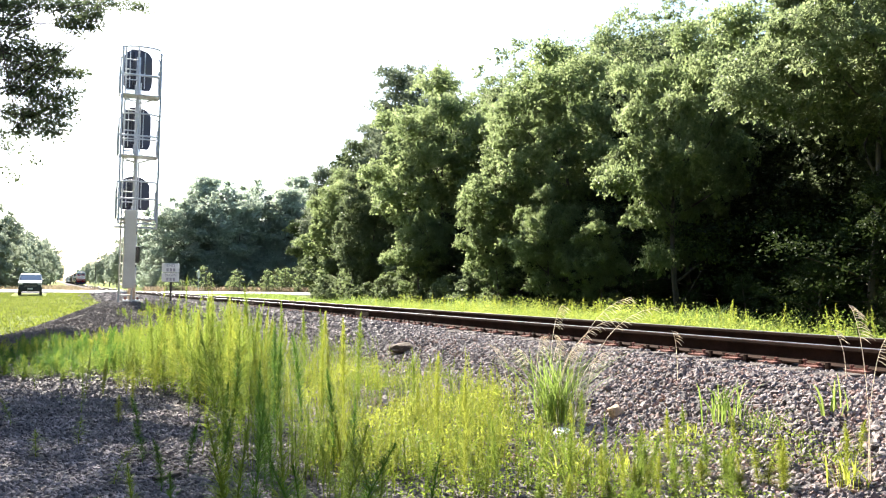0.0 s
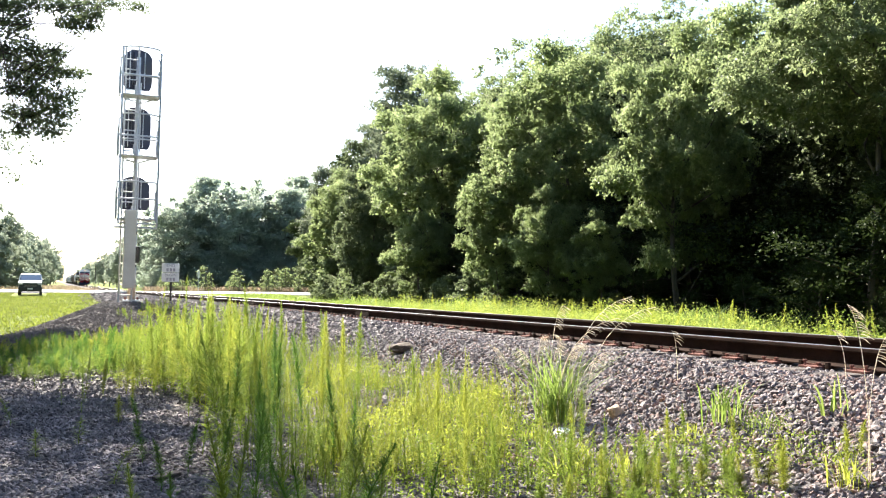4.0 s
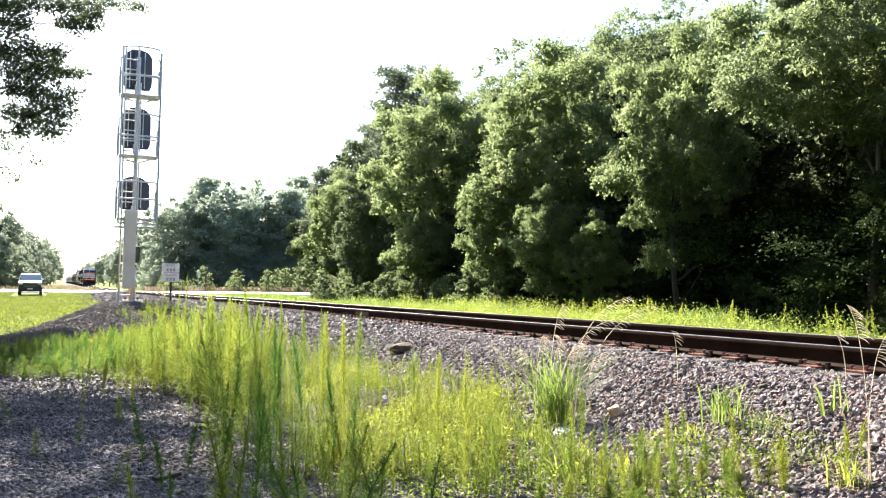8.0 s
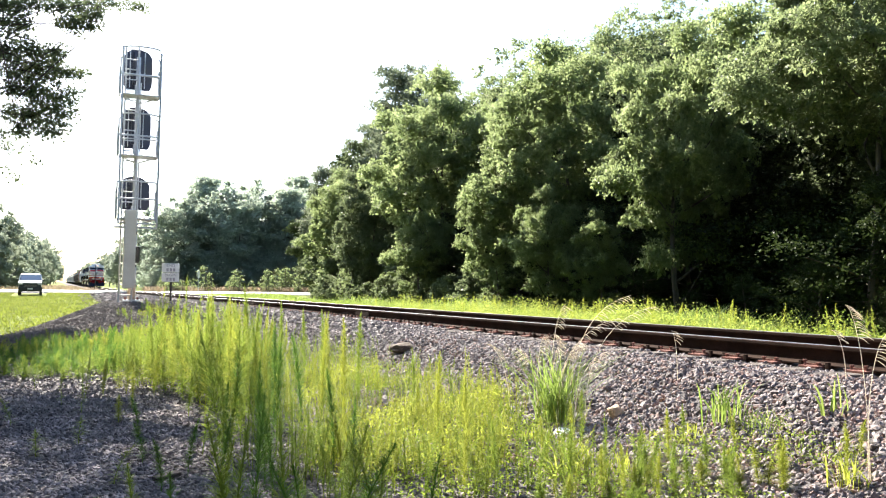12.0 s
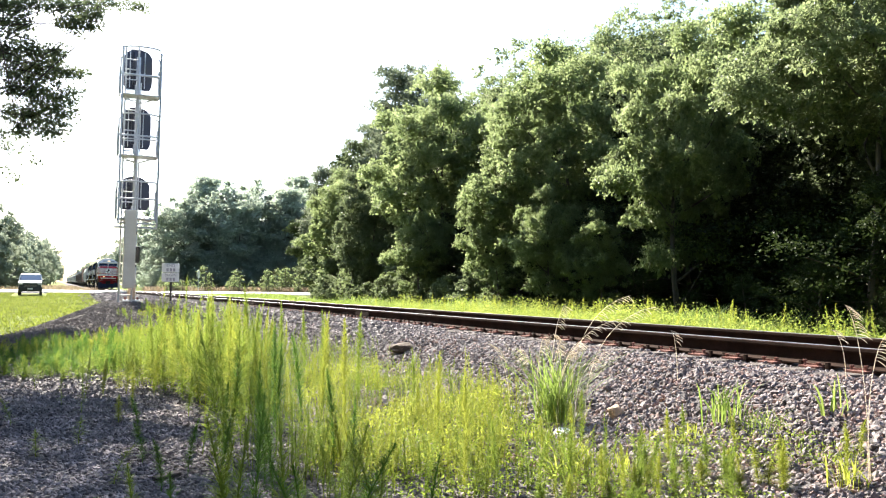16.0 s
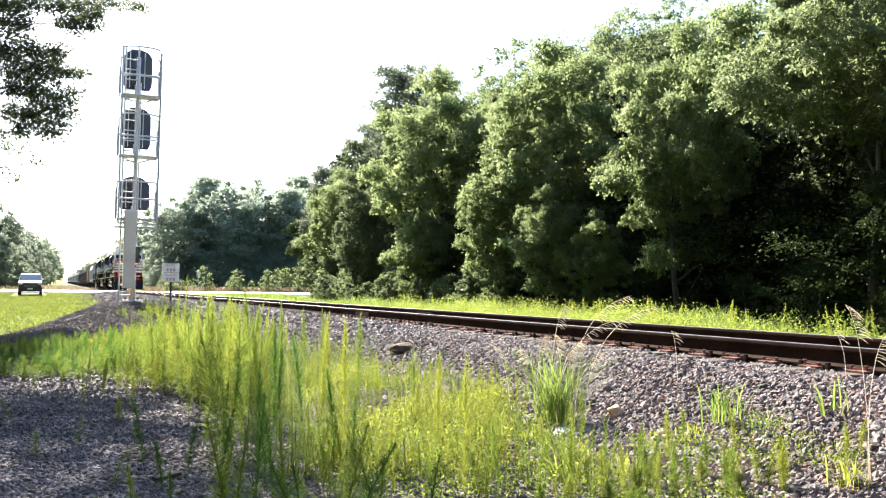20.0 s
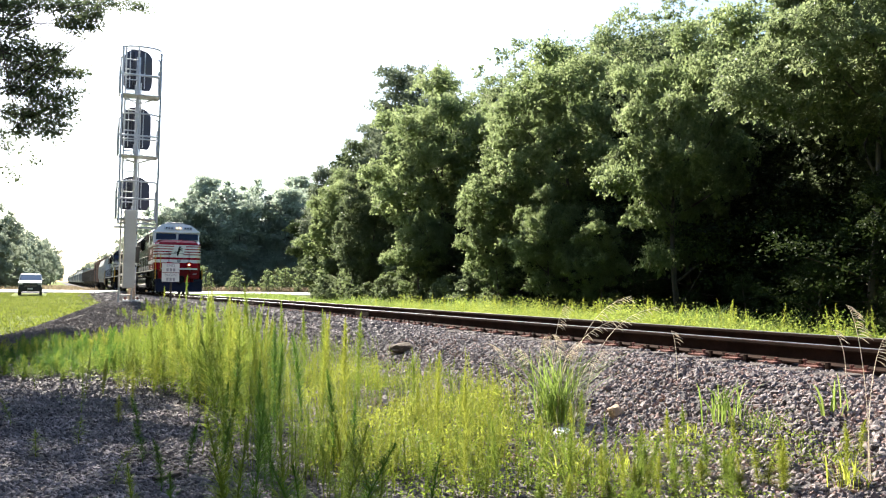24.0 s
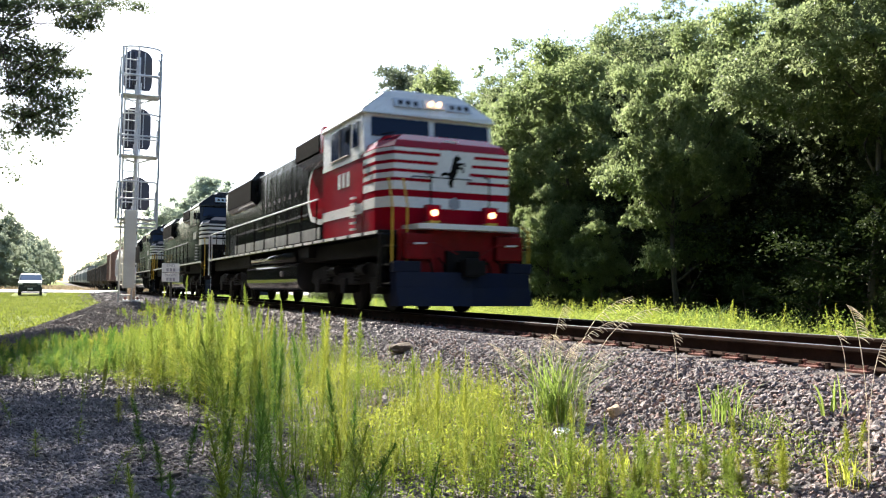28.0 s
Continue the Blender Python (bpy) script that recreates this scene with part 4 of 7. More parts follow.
def stuff_plumes(name, rng, x, y, h, material, label, category, kinds=PLUMES):
    V, F, b = [], [], 0
    for k in range(len(x)):
        (v1, f1), (v2, f2) = kinds[rng.randint(len(kinds))]
        an, s, tilt = rng.uniform(0, 6.28), h[k], rng.normal(size=2) * 0.09
        for v, f in ((v1, f1), (v2, f2)):
            w = 0.5 + 0.5 * s
            q = np.stack([(v[:, 0] * math.cos(an) - v[:, 1] * math.sin(an)) * w + tilt[0] * v[:, 2] * s, (v[:, 0] * math.sin(an) + v[:, 1] * math.cos(an)) * w + tilt[1] * v[:, 2] * s, v[:, 2] * s], -1)
            V.append(q + (x[k], y[k], float(ground_z(x[k], y[k])) - 0.01))
            F.append(f + b)
            b += len(v)
    return tagged(new(name, fast_mesh(name, np.concatenate(V), np.concatenate(F), material)), label, category, kind="stuff")


# clumps of different height and density, with single stalks between them
cx, cy = rng.uniform(-5.0, 4.6, 5000), 3.6 * (24 / 3.6) ** rng.rand(5000)
k = inside(BELT, cx, cy) & ((cy < 17.5) | (cx > 1.8)) & (wob(cx, cy, 1.9, 7.0) > rng.uniform(-0.7, 0.1, 5000))
cx, cy = cx[k][:330], cy[k][:330]
tall = 0.55 + 0.75 * rng.rand(len(cx)) ** 1.3
count = np.where((cx / cy > 0.2) & (cx / cy < 0.34), rng.randint(6, 15, len(cx)), rng.randint(2, 8, len(cx)))
i = np.repeat(np.arange(len(cx)), count)
spread = (0.05 + 0.016 * cy)[i]
x, y = cx[i] + rng.normal(size=len(i)) * spread, cy[i] + rng.normal(size=len(i)) * spread * 1.4
q = x / y
h = (0.28 + 0.2 * sstep(-0.02, 0.07, q) + 0.28 * sstep(0.05, 0.12, q) * (1 - sstep(0.2, 0.28, q)) - 0.13 * sstep(0.2, 0.3, q)) * (1 - 0.36 * sstep(11, 19, y)) * tall[i] * rng.uniform(0.55, 1.15, len(i))
k = (wob(cx, cy, 0.8, 9.0) + rng.uniform(-0.6, 0.6, len(cx)) > 0.12)[i] & ((x > 1.5) | (y > 6.5))
fine = q > 0.2
k &= ~(fine & (q > 0.34) & (rng.rand(len(q)) < 0.5))
for words, kinds, pick in (("feathery", PLUMES, ~fine), ("slender upright", THIN, fine)):
    stuff_plumes("weeds", rng, x[k & pick], y[k & pick], h[k & pick], M_WEED, words + " yellow-green weeds growing in gravel", "weeds", kinds)
    stuff_plumes("green_weeds", rng, x[~k & pick], y[~k & pick], h[~k & pick], M_WEED_MID, words + " mid-green weeds growing in gravel", "weeds", kinds)
x, y = rng.uniform(-2.8, 2.2, 2600), rng.uniform(11.0, 16.2, 2600)
k = inside([(0.3, 10.6), (2.4, 10.5), (2.2, 15.5), (0.5, 16.5), (-1.2, 16.2), (-3.2, 15.5), (-1.6, 11.6)], x, y) & (wob(x, y, 2.0, 4.0) > -0.55)
x, y = x[k][:560], y[k][:560]
h = (0.24 + 0.16 * sstep(-0.05, 0.1, x / y)) * (0.6 + 0.7 * rng.rand(len(x)))
# weeds left of this wavy line get tree shade in their colour
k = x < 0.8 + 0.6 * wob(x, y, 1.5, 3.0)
stuff_plumes("weeds_by_mound", rng, x[~k], y[~k], h[~k], M_WEED_MID, "low green weeds at the foot of the signal mound", "weeds")
stuff_plumes("dark_weeds", rng, x[k], y[k], h[k], M_WEED_SHADED, "low weeds with patchy tree shade put into their green", "weeds")
# low leafy cover between the stalks
x, y = rng.uniform(-2.4, 5.0, 110000), 3.8 * (21 / 3.8) ** rng.rand(110000)
k = inside(BELT, x, y) & (y < 16) & (wob(x, y, 1.4, 3.0) + 0.6 * wob(x, y, 4.7, 1.0) > -0.2) & ((x > 1.6) | (y > 7.5))
x, y = x[k][:42000], y[k][:42000]
V, F = leaf_arrays(rng, np.stack([x, y, ground_z(x, y) + rng.uniform(0.005, 0.09, len(x))], -1), 0.0125, up=0.9)
tagged(new("ground_cover", fast_mesh("ground_cover", V, F, M_WEED_MID)), "low leafy yellow-green ground cover in gravel", "ground cover", kind="stuff")
# sunlit yellow-green cover between the belt and the ballast
x, y = rng.uniform(1.4, 4.6, 60000), rng.uniform(4.4, 9.6, 60000)
k = (x / y > 0.27) & (x / y < 0.56) & (y < 10.6 - 6 * np.abs(x / y - 0.3)) & (x < 4.0) & (wob(x, y, 2.2, 6.0) + 0.7 * wob(x, y, 5.3, 2.0) > 0.1)
x, y = x[k][:15000], y[k][:15000]
V, F = leaf_arrays(rng, np.stack([x, y, ground_z(x, y) + 0.01 + 0.17 * rng.rand(len(x)) ** 1.6 * (1 + 0.6 * wob(x, y, 6.0, 4.0))], -1), 0.0125, up=0.8)
tagged(new("low_weeds", fast_mesh("low_weeds", V, F, M_WEED)), "low bright yellow-green leafy weeds in gravel", "weeds", kind="stuff")
i = rng.randint(0, len(x), 300)
stuff_plumes("slender_weeds", rng, x[i], y[i], rng.uniform(0.16, 0.42, 300), M_WEED, "short slender yellow-green weeds in gravel", "weeds", THIN)
# low cover at the ballast foot
x, y = rng.uniform(2.2, 4.6, 16000), rng.uniform(3.0, 5.6, 16000)
k = inside([(2.3, 3.3), (4.1, 3.0), (4.5, 4.3), (4.4, 4.9), (3.8, 5.0), (3.0, 5.2)], x, y) & (wob(x, y, 2.6, 5.0) > 0.22)
x, y = x[k], y[k]
V, F = leaf_arrays(rng, np.stack([x, y, ground_z(x, y) + rng.uniform(0.01, 0.09, len(x))], -1), 0.011, up=0.9)
tagged(new("creeping_weeds", fast_mesh("creeping_weeds", V, F, M_WEED_MID)), "creeping yellow-green weeds at the ballast foot", "weeds", kind="stuff")
# brown brush under the trees past the road
n = 9000
x, y = rng.uniform(9.5, 46, n), rng.uniform(0, 6, n)
y = 103.5 - 0.42 * (x - 9) + y
V, F = blades(rng, np.stack([x, y, ground_z(x, y) - 0.05], -1), rng.uniform(0.5, 1.35, n), np.full(n, 0.05), 0.4)
tagged(new("brown_brush", fast_mesh("brown_brush", V, F, M_BRUSH)), "dry reddish-brown brush below distant trees", "brush", kind="stuff")
n = 9000
x, y = rng.uniform(-15, 4.2, n), 104 * (280 / 104) ** rng.rand(n)
V, F = blades(rng, np.stack([x, y, ground_z(x, y) - 0.05], -1), rng.uniform(0.4, 1.1, n), np.full(n, 0.06), 0.4)
tagged(new("brown_brush", fast_mesh("brown_brush", V, F, M_BRUSH)), "dry brown brush along the left bank", "brush", kind="stuff")
# grass on the far side of the line, rising towards the woods
n = 76000
y = 4 * (95 / 4) ** rng.rand(n)
x = rng.uniform(9.4, 19, n)
k = y < 84 - 0.456 * (x - 9)
x, y = x[k], y[k]
n = len(x)
L = rng.uniform(0.1, 0.52, n) * (0.6 + 0.9 * sstep(10, 17, x)) * (1 + 0.3 * wob(x, y, 0.6, 5.0) + 0.45 * wob(x, y, 2.6, 1.0))
L *= (1 - 0.6 * sstep(42, 62, y)) * (0.55 + 0.45 * sstep(11, 20, y))
k = (y > 17) | (x < 13.0 + 0.15 * y)
x, y, L = x[k], y[k], L[k]
V, F = blades(rng, np.stack([x, y, ground_z(x, y) - 0.02], -1), L, 0.003 + 0.0004 * y, 0.45)
tagged(new("grass_verge", fast_mesh("grass_verge", V, F, M_GRASS)), "sunlit rough grass between the track and the woods", "grass", kind="stuff")
n = 74000
y = 5 * (80 / 5) ** rng.rand(n)
x = rng.uniform(10.4, 13.4 + 2.4 * sstep(13, 26, y))
V, F = leaf_arrays(rng, np.stack([x, y, ground_z(x, y) + rng.uniform(0.03, 0.55, n) * (1 - 0.7 * sstep(42, 62, y)) * (0.4 + 0.8 * sstep(11, 17, x)) * np.clip(0.8 + 0.8 * wob(x, y, 1.1, 1.0) + 0.8 * wob(x, y, 3.1, 2.0), 0.1, 2.4)], -1), 0.032, up=0.6)
tagged(new("verge_herbs", fast_mesh("verge_herbs", V, F, M_GRASS)), "broad-leaved bright green herbs below the woods", "herbs", kind="stuff")
hy = 9 * (62 / 9) ** rng.rand(420)
hx = rng.uniform(11.0, 13.6 + 3.2 * sstep(12, 30, hy))
hr = rng.uniform(0.18, 0.48, 420) * (0.55 + 0.45 * sstep(12, 26, hy))
i = rng.randint(0, 420, 80000)
d = rng.normal(size=(80000, 3))
d /= np.linalg.norm(d, axis=1, keepdims=True)
d[:, 2] = np.abs(d[:, 2])
p = np.stack([hx[i], hy[i], ground_z(hx[i], hy[i])], -1) + d * (hr[i] * rng.uniform(0.3, 1.05, 80000))[:, None] * (1, 1, 1.25)
V, F = leaf_arrays(rng, p, 0.03, up=0.6, out=d)
tagged(new("herb_clumps", fast_mesh("herb_clumps", V, F, M_GRASS)), "rounded clumps of leafy herbs along the woods", "herbs", kind="stuff")
# dense herbs behind the far rail, with a few taller stalks
hy = 7 * (30 / 7) ** rng.rand(300)
hx = rng.uniform(10.0, 12.6, 300)
hr = rng.uniform(0.22, 0.5, 300) * (1 + 0.5 * sstep(9, 14, hy))
i = rng.choice(300, 70000, p=hr ** 2 / (hr ** 2).sum())
d = rng.normal(size=(70000, 3))
d /= np.linalg.norm(d, axis=1, keepdims=True)
d[:, 2] = np.abs(d[:, 2])
p = np.stack([hx[i], hy[i], ground_z(hx[i], hy[i])], -1) + d * (hr[i] * rng.uniform(0.4, 1.05, 70000))[:, None] * (1, 1, 1.3)
V, F = leaf_arrays(rng, p, 0.026, up=0.6, out=d)
tagged(new("trackside_herbs", fast_mesh("trackside_herbs", V, F, M_TRACKSIDE)), "dense lit yellow-green herbs behind the track", "herbs", kind="stuff")
x, y = rng.uniform(10.2, 13.4, 130), rng.uniform(8, 30, 130)
stuff_plumes("verge_stalks", rng, x, y, rng.uniform(0.4, 1.0, 130), M_WEED, "single taller weeds among the trackside herbs", "weeds")
# turf on the left, by the parked car
n = 52000
x, y = rng.uniform(-8, 2.4, n), rng.uniform(17, 88, n)
k = (x < -0.3 + np.clip(y - 25, -9, 30) * 0.1) & (ground_z(x, y) < 0.3 + 0.5 * (y > 55)) & ~((np.abs(x + 2.2) < 1.3) & (y > 73.5)) & (y < 83 + 2 * wob(x, y, 0.8, 3.0))
x, y = x[k], y[k]
V, F = blades(rng, np.stack([x, y, ground_z(x, y) - 0.02], -1), rng.uniform(0.06, 0.2, len(x)), 0.005 + 0.00025 * y, 0.6)
tagged(new("turf", fast_mesh("turf", V, F, M_TURF)), "sunlit rough turf beside the embankment", "grass", kind="stuff")


# ---- train materials ----
P_RED = mat("loco_red_paint", (0.31, 0.005, 0.017), (0.27, 0.005, 0.015), 1.5, 0.1, fine=0.03, spec=0.3)
P_DARKRED = mat("loco_pilot_red", (0.2, 0.004, 0.007), (0.12, 0.004, 0.005), 2.5, 0.5, fine=0.15, bump=0.1, spec=0.15)
P_WHITE = mat("loco_white_paint", (0.8, 0.79, 0.77), (0.7, 0.69, 0.67), 1.5, 0.3, fine=0.05)
P_BLACK = mat("loco_black_paint", (0.006, 0.006, 0.007), (0.012, 0.011, 0.011), 1.5, 0.07, fine=0.08, spec=0.3)
P_HOOD = mat("glossy_sheet_metal_paint", (0.009, 0.0095, 0.012), (0.017, 0.017, 0.019), 1.5, 0.1, fine=0.08, spec=0.9, bump=0.3, bscale=1.8, stretch=(0.7, 2.6, 0.22))
P_LOWER = mat("weathered_pale_stripe_paint", (0.4, 0.4, 0.38), (0.22, 0.22, 0.21), 2.0, 0.4, fine=0.15)
P_NAVY = mat("plow_navy_paint", (0.006, 0.01, 0.03), (0.01, 0.013, 0.026), 2.0, 0.5, fine=0.15, bump=0.1, spec=0.15)
P_YELLOW = mat("safety_yellow_paint", (0.62, 0.38, 0.03), (0.5, 0.3, 0.03), 5, 0.5, fine=0.1)
P_UNDER = mat("underframe_grime", (0.006, 0.0055, 0.0055), (0.014, 0.012, 0.011), 3, 0.7, fine=0.2, bump=0.3, spec=0.12)
P_TANK = mat("glossy_tank_paint", (0.02, 0.02, 0.021), (0.03, 0.03, 0.03), 2, 0.08, fine=0.05)
P_STEEL = mat("worn_wheel_steel", (0.3, 0.27, 0.25), (0.14, 0.1, 0.08), 6, 0.45, 0.8)
P_SCREEN = mat("intake_screen", (0.0025, 0.0025, 0.003), (0.006, 0.006, 0.006), 20, 0.9, spec=0.02, bump=0.5, bscale=150)
P_GREYHOP = mat("pale_grey_car_paint", (0.55, 0.55, 0.54), (0.42, 0.41, 0.39), 0.8, 0.5, fine=0.1, third=(0.35, 0.31, 0.27))
P_BROWN = mat("boxcar_brown_paint", (0.21, 0.12, 0.095), (0.16, 0.095, 0.075), 0.8, 0.6, fine=0.12)
P_GOND = mat("dark_hopper_paint", (0.05, 0.045, 0.042), (0.1, 0.075, 0.06), 0.9, 0.7, fine=0.2)
P_GREY = mat("mid_grey_car_paint", (0.3, 0.31, 0.32), (0.22, 0.22, 0.225), 0.8, 0.55, fine=0.1)
G_DARK = glass("tinted_window_glass", (0.006, 0.016, 0.045), 0.08)
L_HEAD = mat("headlight_lamp", (0.9, 0.55, 0.28), (0.9, 0.55, 0.28), 2, 0.2, fine=0.0, glow=1.1)
L_DITCH = mat("ditch_lamp", (0.95, 0.55, 0.26), (0.95, 0.55, 0.26), 2, 0.2, fine=0.0, glow=1.4)
L_BOARD = mat("number_board_face", (0.55, 0.58, 0.6), (0.5, 0.52, 0.55), 2, 0.25, fine=0.02)

NOSE = [(-1.45, 2.12), (-1.45, 1.42), (-1.24, 0.97), (1.24, 0.97), (1.45, 1.42), (1.45, 2.12)]


def offset_line(pts, d):
    """Moves a plan line outwards (to its left when walked from near side to far side, front outward)."""
    out = []
    for i, (x, y) in enumerate(pts):
        a = Vector(pts[max(0, i - 1)]) if i else Vector((x, y)) - (Vector(pts[1]) - Vector((x, y)))
        b = Vector(pts[min(len(pts) - 1, i + 1)]) if i < len(pts) - 1 else Vector((x, y)) + (Vector((x, y)) - Vector(pts[i - 1]))
        p = Vector((x, y))
        d1, d2 = (p - a).normalized(), (b - p).normalized()
        n = (Vector((d1.y, -d1.x)) + Vector((d2.y, -d2.x)))
        n = n.normalized() / max(0.5, math.sqrt(max(0.05, (1 + d1.dot(d2)) / 2)))
        out.append((x + n.x * d, y + n.y * d))
    return out


def band(pts, z0, z1, off, inner=-0.01):
    """A thin raised strip of paint or plate that follows a plan line."""
    o, i = offset_line(pts, off), offset_line(pts, inner)
    return loft([[(a[0], a[1], z0), (a[0], a[1], z1), (b[0], b[1], z1), (b[0], b[1], z0)] for a, b in zip(o, i)])


def wheelset_mesh():
    bm = bmesh.new()
    rod(bm, (-1.0, 0, 0), (1.0, 0, 0), 0.085, 10)
    for s in (-1, 1):
        rod(bm, (s * 0.69, 0, 0), (s * 0.72, 0, 0), 0.535, 28)
        rod(bm, (s * 0.72, 0, 0), (s * 0.82, 0, 0), 0.508, 28)
        rod(bm, (s * 0.82, 0, 0), (s * 0.84, 0, 0), 0.42, 24)
        rod(bm, (s * 0.84, 0, 0), (s * 0.98, 0, 0), 0.13, 10)
        for k in range(3):
            a = k * 2.094
            rod(bm, (s * 0.98, 0.07 * math.cos(a), 0.07 * math.sin(a)), (s * 1.0, 0.07 * math.cos(a), 0.07 * math.sin(a)), 0.02, 6)
    me = bpy.data.meshes.new("wheelset")
    bm.to_mesh(me), bm.free()
    me.materials.append(P_UNDER)
    return me


WHEELSET = wheelset_mesh()


def loco_truck(parent, yc):
    """Three-axle truck with cast side frames, springs and brake gear."""
    t = part("truck", bx(-0.95, 0.95, yc - 2.5, yc + 2.5, 0.72, 0.95, 0.04), P_UNDER, parent, "grimy black three-axle truck")
    for s in (-1, 1):
        out = [(yc - 2.75, 0.62), (yc - 2.6, 0.9), (yc - 1.5, 1.02), (yc - 0.9, 0.82), (yc + 0.9, 0.82), (yc + 1.5, 1.02), (yc + 2.6, 0.9), (yc + 2.75, 0.62), (yc + 2.3, 0.52),
               (yc + 1.6, 0.6), (yc + 0.5, 0.55), (yc - 0.5, 0.55), (yc - 1.6, 0.6), (yc - 2.3, 0.52)]
        part("side_frame", prism(out, s * 1.02, s * 1.17, "X", 0.015), P_UNDER, t)
        for k in (-2.03, 0.0, 2.03):
            part("axle_box", bx(s * 1.1 - 0.13, s * 1.1 + 0.13, yc + k - 0.19, yc + k + 0.19, 0.36, 0.7, 0.03), P_UNDER, t)
        for k in (-1.0, 1.0):
            bm = bmesh.new()
            for j in range(5):
                rod(bm, (s * 1.2, yc + k, 0.62 + j * 0.07), (s * 1.2, yc + k, 0.66 + j * 0.07), 0.1, 12)
            part("spring", bm, P_UNDER, t)
            part("brake_cylinder", rods([((s * 1.18, yc + k - 0.5, 0.86), (s * 1.18, yc + k - 0.1, 0.86))], 0.11, 12), P_UNDER, t)
        part("sand_pipe", rods([((s * 1.12, yc - 2.6, 0.95), (s * 0.95, yc - 2.72, 0.15))], 0.025, 6), P_UNDER, t)
    axles = []
    for k in (-2.03, 0.0, 2.03):
        a = part("wheelset", WHEELSET, None, parent)
        a.location = (0, yc + k, 0.508)
        axles.append(a)
    return axles


def horse(parent):
    """Dark rearing emblem on the nose, as one plain flat shape."""
    out = [(-0.06, -0.33), (-0.01, -0.33), (0.0, -0.2), (0.05, -0.09), (0.09, -0.02), (0.1, 0.06), (0.19, 0.04), (0.21, -0.02), (0.24, -0.01), (0.23, 0.07), (0.12, 0.11), (0.21, 0.14), (0.23, 0.1), (0.26, 0.11), (0.24, 0.18),
           (0.1, 0.17), (0.09, 0.2), (0.17, 0.24), (0.16, 0.28), (0.1, 0.3), (0.08, 0.34), (0.06, 0.31), (0.01, 0.26), (-0.02, 0.15), (-0.05, 0.02), (-0.08, -0.04), (-0.16, -0.02), (-0.25, -0.06), (-0.27, -0.13), (-0.22, -0.1),
           (-0.15, -0.08), (-0.1, -0.11), (-0.07, -0.17), (-0.1, -0.24)]
    part("emblem", prism([(x, 2.78 + z) for x, z in out], 0.952, 0.97 - 0.012 + 0.001, "Y"), P_BLACK, parent, "black rearing horse emblem")


def locomotive(name, label, hero):
    """A six-axle hood unit with a wide nose; y = 0 at the front coupler face, z = 0 at the rail top."""
    ob = thing(name, label, "locomotive", None, "locomotives")
    body = P_RED if hero else P_BLACK
    cabtop = P_WHITE if hero else P_BLACK
    # frame, walkway, fuel tank
    part("underframe", bx(-1.25, 1.25, 1.0, 20.9, 1.12, 1.5, 0.03), P_UNDER, ob)
    part("walkway", bx(-1.52, 1.52, 0.95, 20.95, 1.5, 1.58, 0.01), P_BLACK, ob)
    for s in (-1, 1):
        for k in range(22):
            part("sill_stripe", bx(s * 1.525 - 0.006, s * 1.525 + 0.006, 1.1 + k * 0.9, 1.82 + k * 0.9, 1.515, 1.575), P_WHITE, ob, "white reflective sill stripe")
        for k in (-1, 4):
            part("underframe_box", bx(s * 1.3 - 0.12, s * 1.3 + 0.12, 7.6 + k * 1.4, 8.5 + k * 1.4, 1.2, 1.48, 0.02), P_UNDER, ob)
    curve = [(1.42 - 0.34 * (1 - math.cos(a)), 0.7 - 0.34 * math.sin(a)) for a in [math.pi / 2 * k / 6 for k in range(7)]]
    tank = [(-1.42, 1.02), (-1.34, 1.12), (1.34, 1.12), (1.42, 1.02)] + curve + [(-u, v) for u, v in curve[::-1]]
    ft = part("fuel_tank", prism(tank, 7.3, 13.6, "Y"), P_TANK, ob, "black fuel tank with sky reflections")
    for s in (-1, 1):
        part("air_reservoir", rods([((s * 1.3, 7.9, 1.29), (s * 1.3, 12.9, 1.29))], 0.15, 20), P_TANK, ft, "glossy black air reservoir", True)
        part("fuel_gauge", rods([((s * 1.43, 8.9, 0.85), (s * 1.46, 8.9, 0.85))], 0.08, 12), P_STEEL, ft)
    axles = loco_truck(ob, 4.1) + loco_truck(ob, 17.4)
    # nose
    rings = []
    for z, front, hw, ch in ((1.58, 0.97, 1.45, 0.21), (3.2, 0.97, 1.45, 0.21), (3.34, 1.05, 1.4, 0.24), (3.5, 1.32, 1.18, 0.25), (3.54, 1.7, 1.05, 0.2)):
        rings.append([(-hw, 2.12, z), (-hw, front + 0.45 * (2.12 - front) / 1.15, z), (-hw + ch, front, z), (hw - ch, front, z), (hw, front + 0.45 * (2.12 - front) / 1.15, z), (hw, 2.12, z)])
    part("nose", loft(rings), body, ob, "glossy red wide nose" if hero else "black wide nose")
    part("nose_stripe_field", band(NOSE, 2.37 if hero else 2.3, 3.18, 0.006), P_WHITE, ob, "white striped field")
    for z in (3.08, 2.905, 2.735, 2.565):
        for a in ([(-1.45, 2.1), (-1.45, 1.42), (-1.24, 0.97), (-0.27 - (3.08 - z) * 0.35, 0.97)], [(0.46 - (3.08 - z) * 0.3, 0.97), (1.24, 0.97), (1.45, 1.42), (1.45, 2.1)]):
            part("nose_stripe", band(a, z - 0.032, z + 0.032, 0.01), P_RED if hero else P_BLACK, ob)
    part("nose_band", band(NOSE, 2.03, 2.235, 0.007), P_WHITE if hero else P_BLACK, ob)
    horse(ob)
    bm = bmesh.new()
    rod(bm, (0.03, 0.94, 2.14), (0.03, 0.972, 2.14), 0.13, 6)
    part("nose_badge", bm, P_GREY, ob, "small grey shield badge")
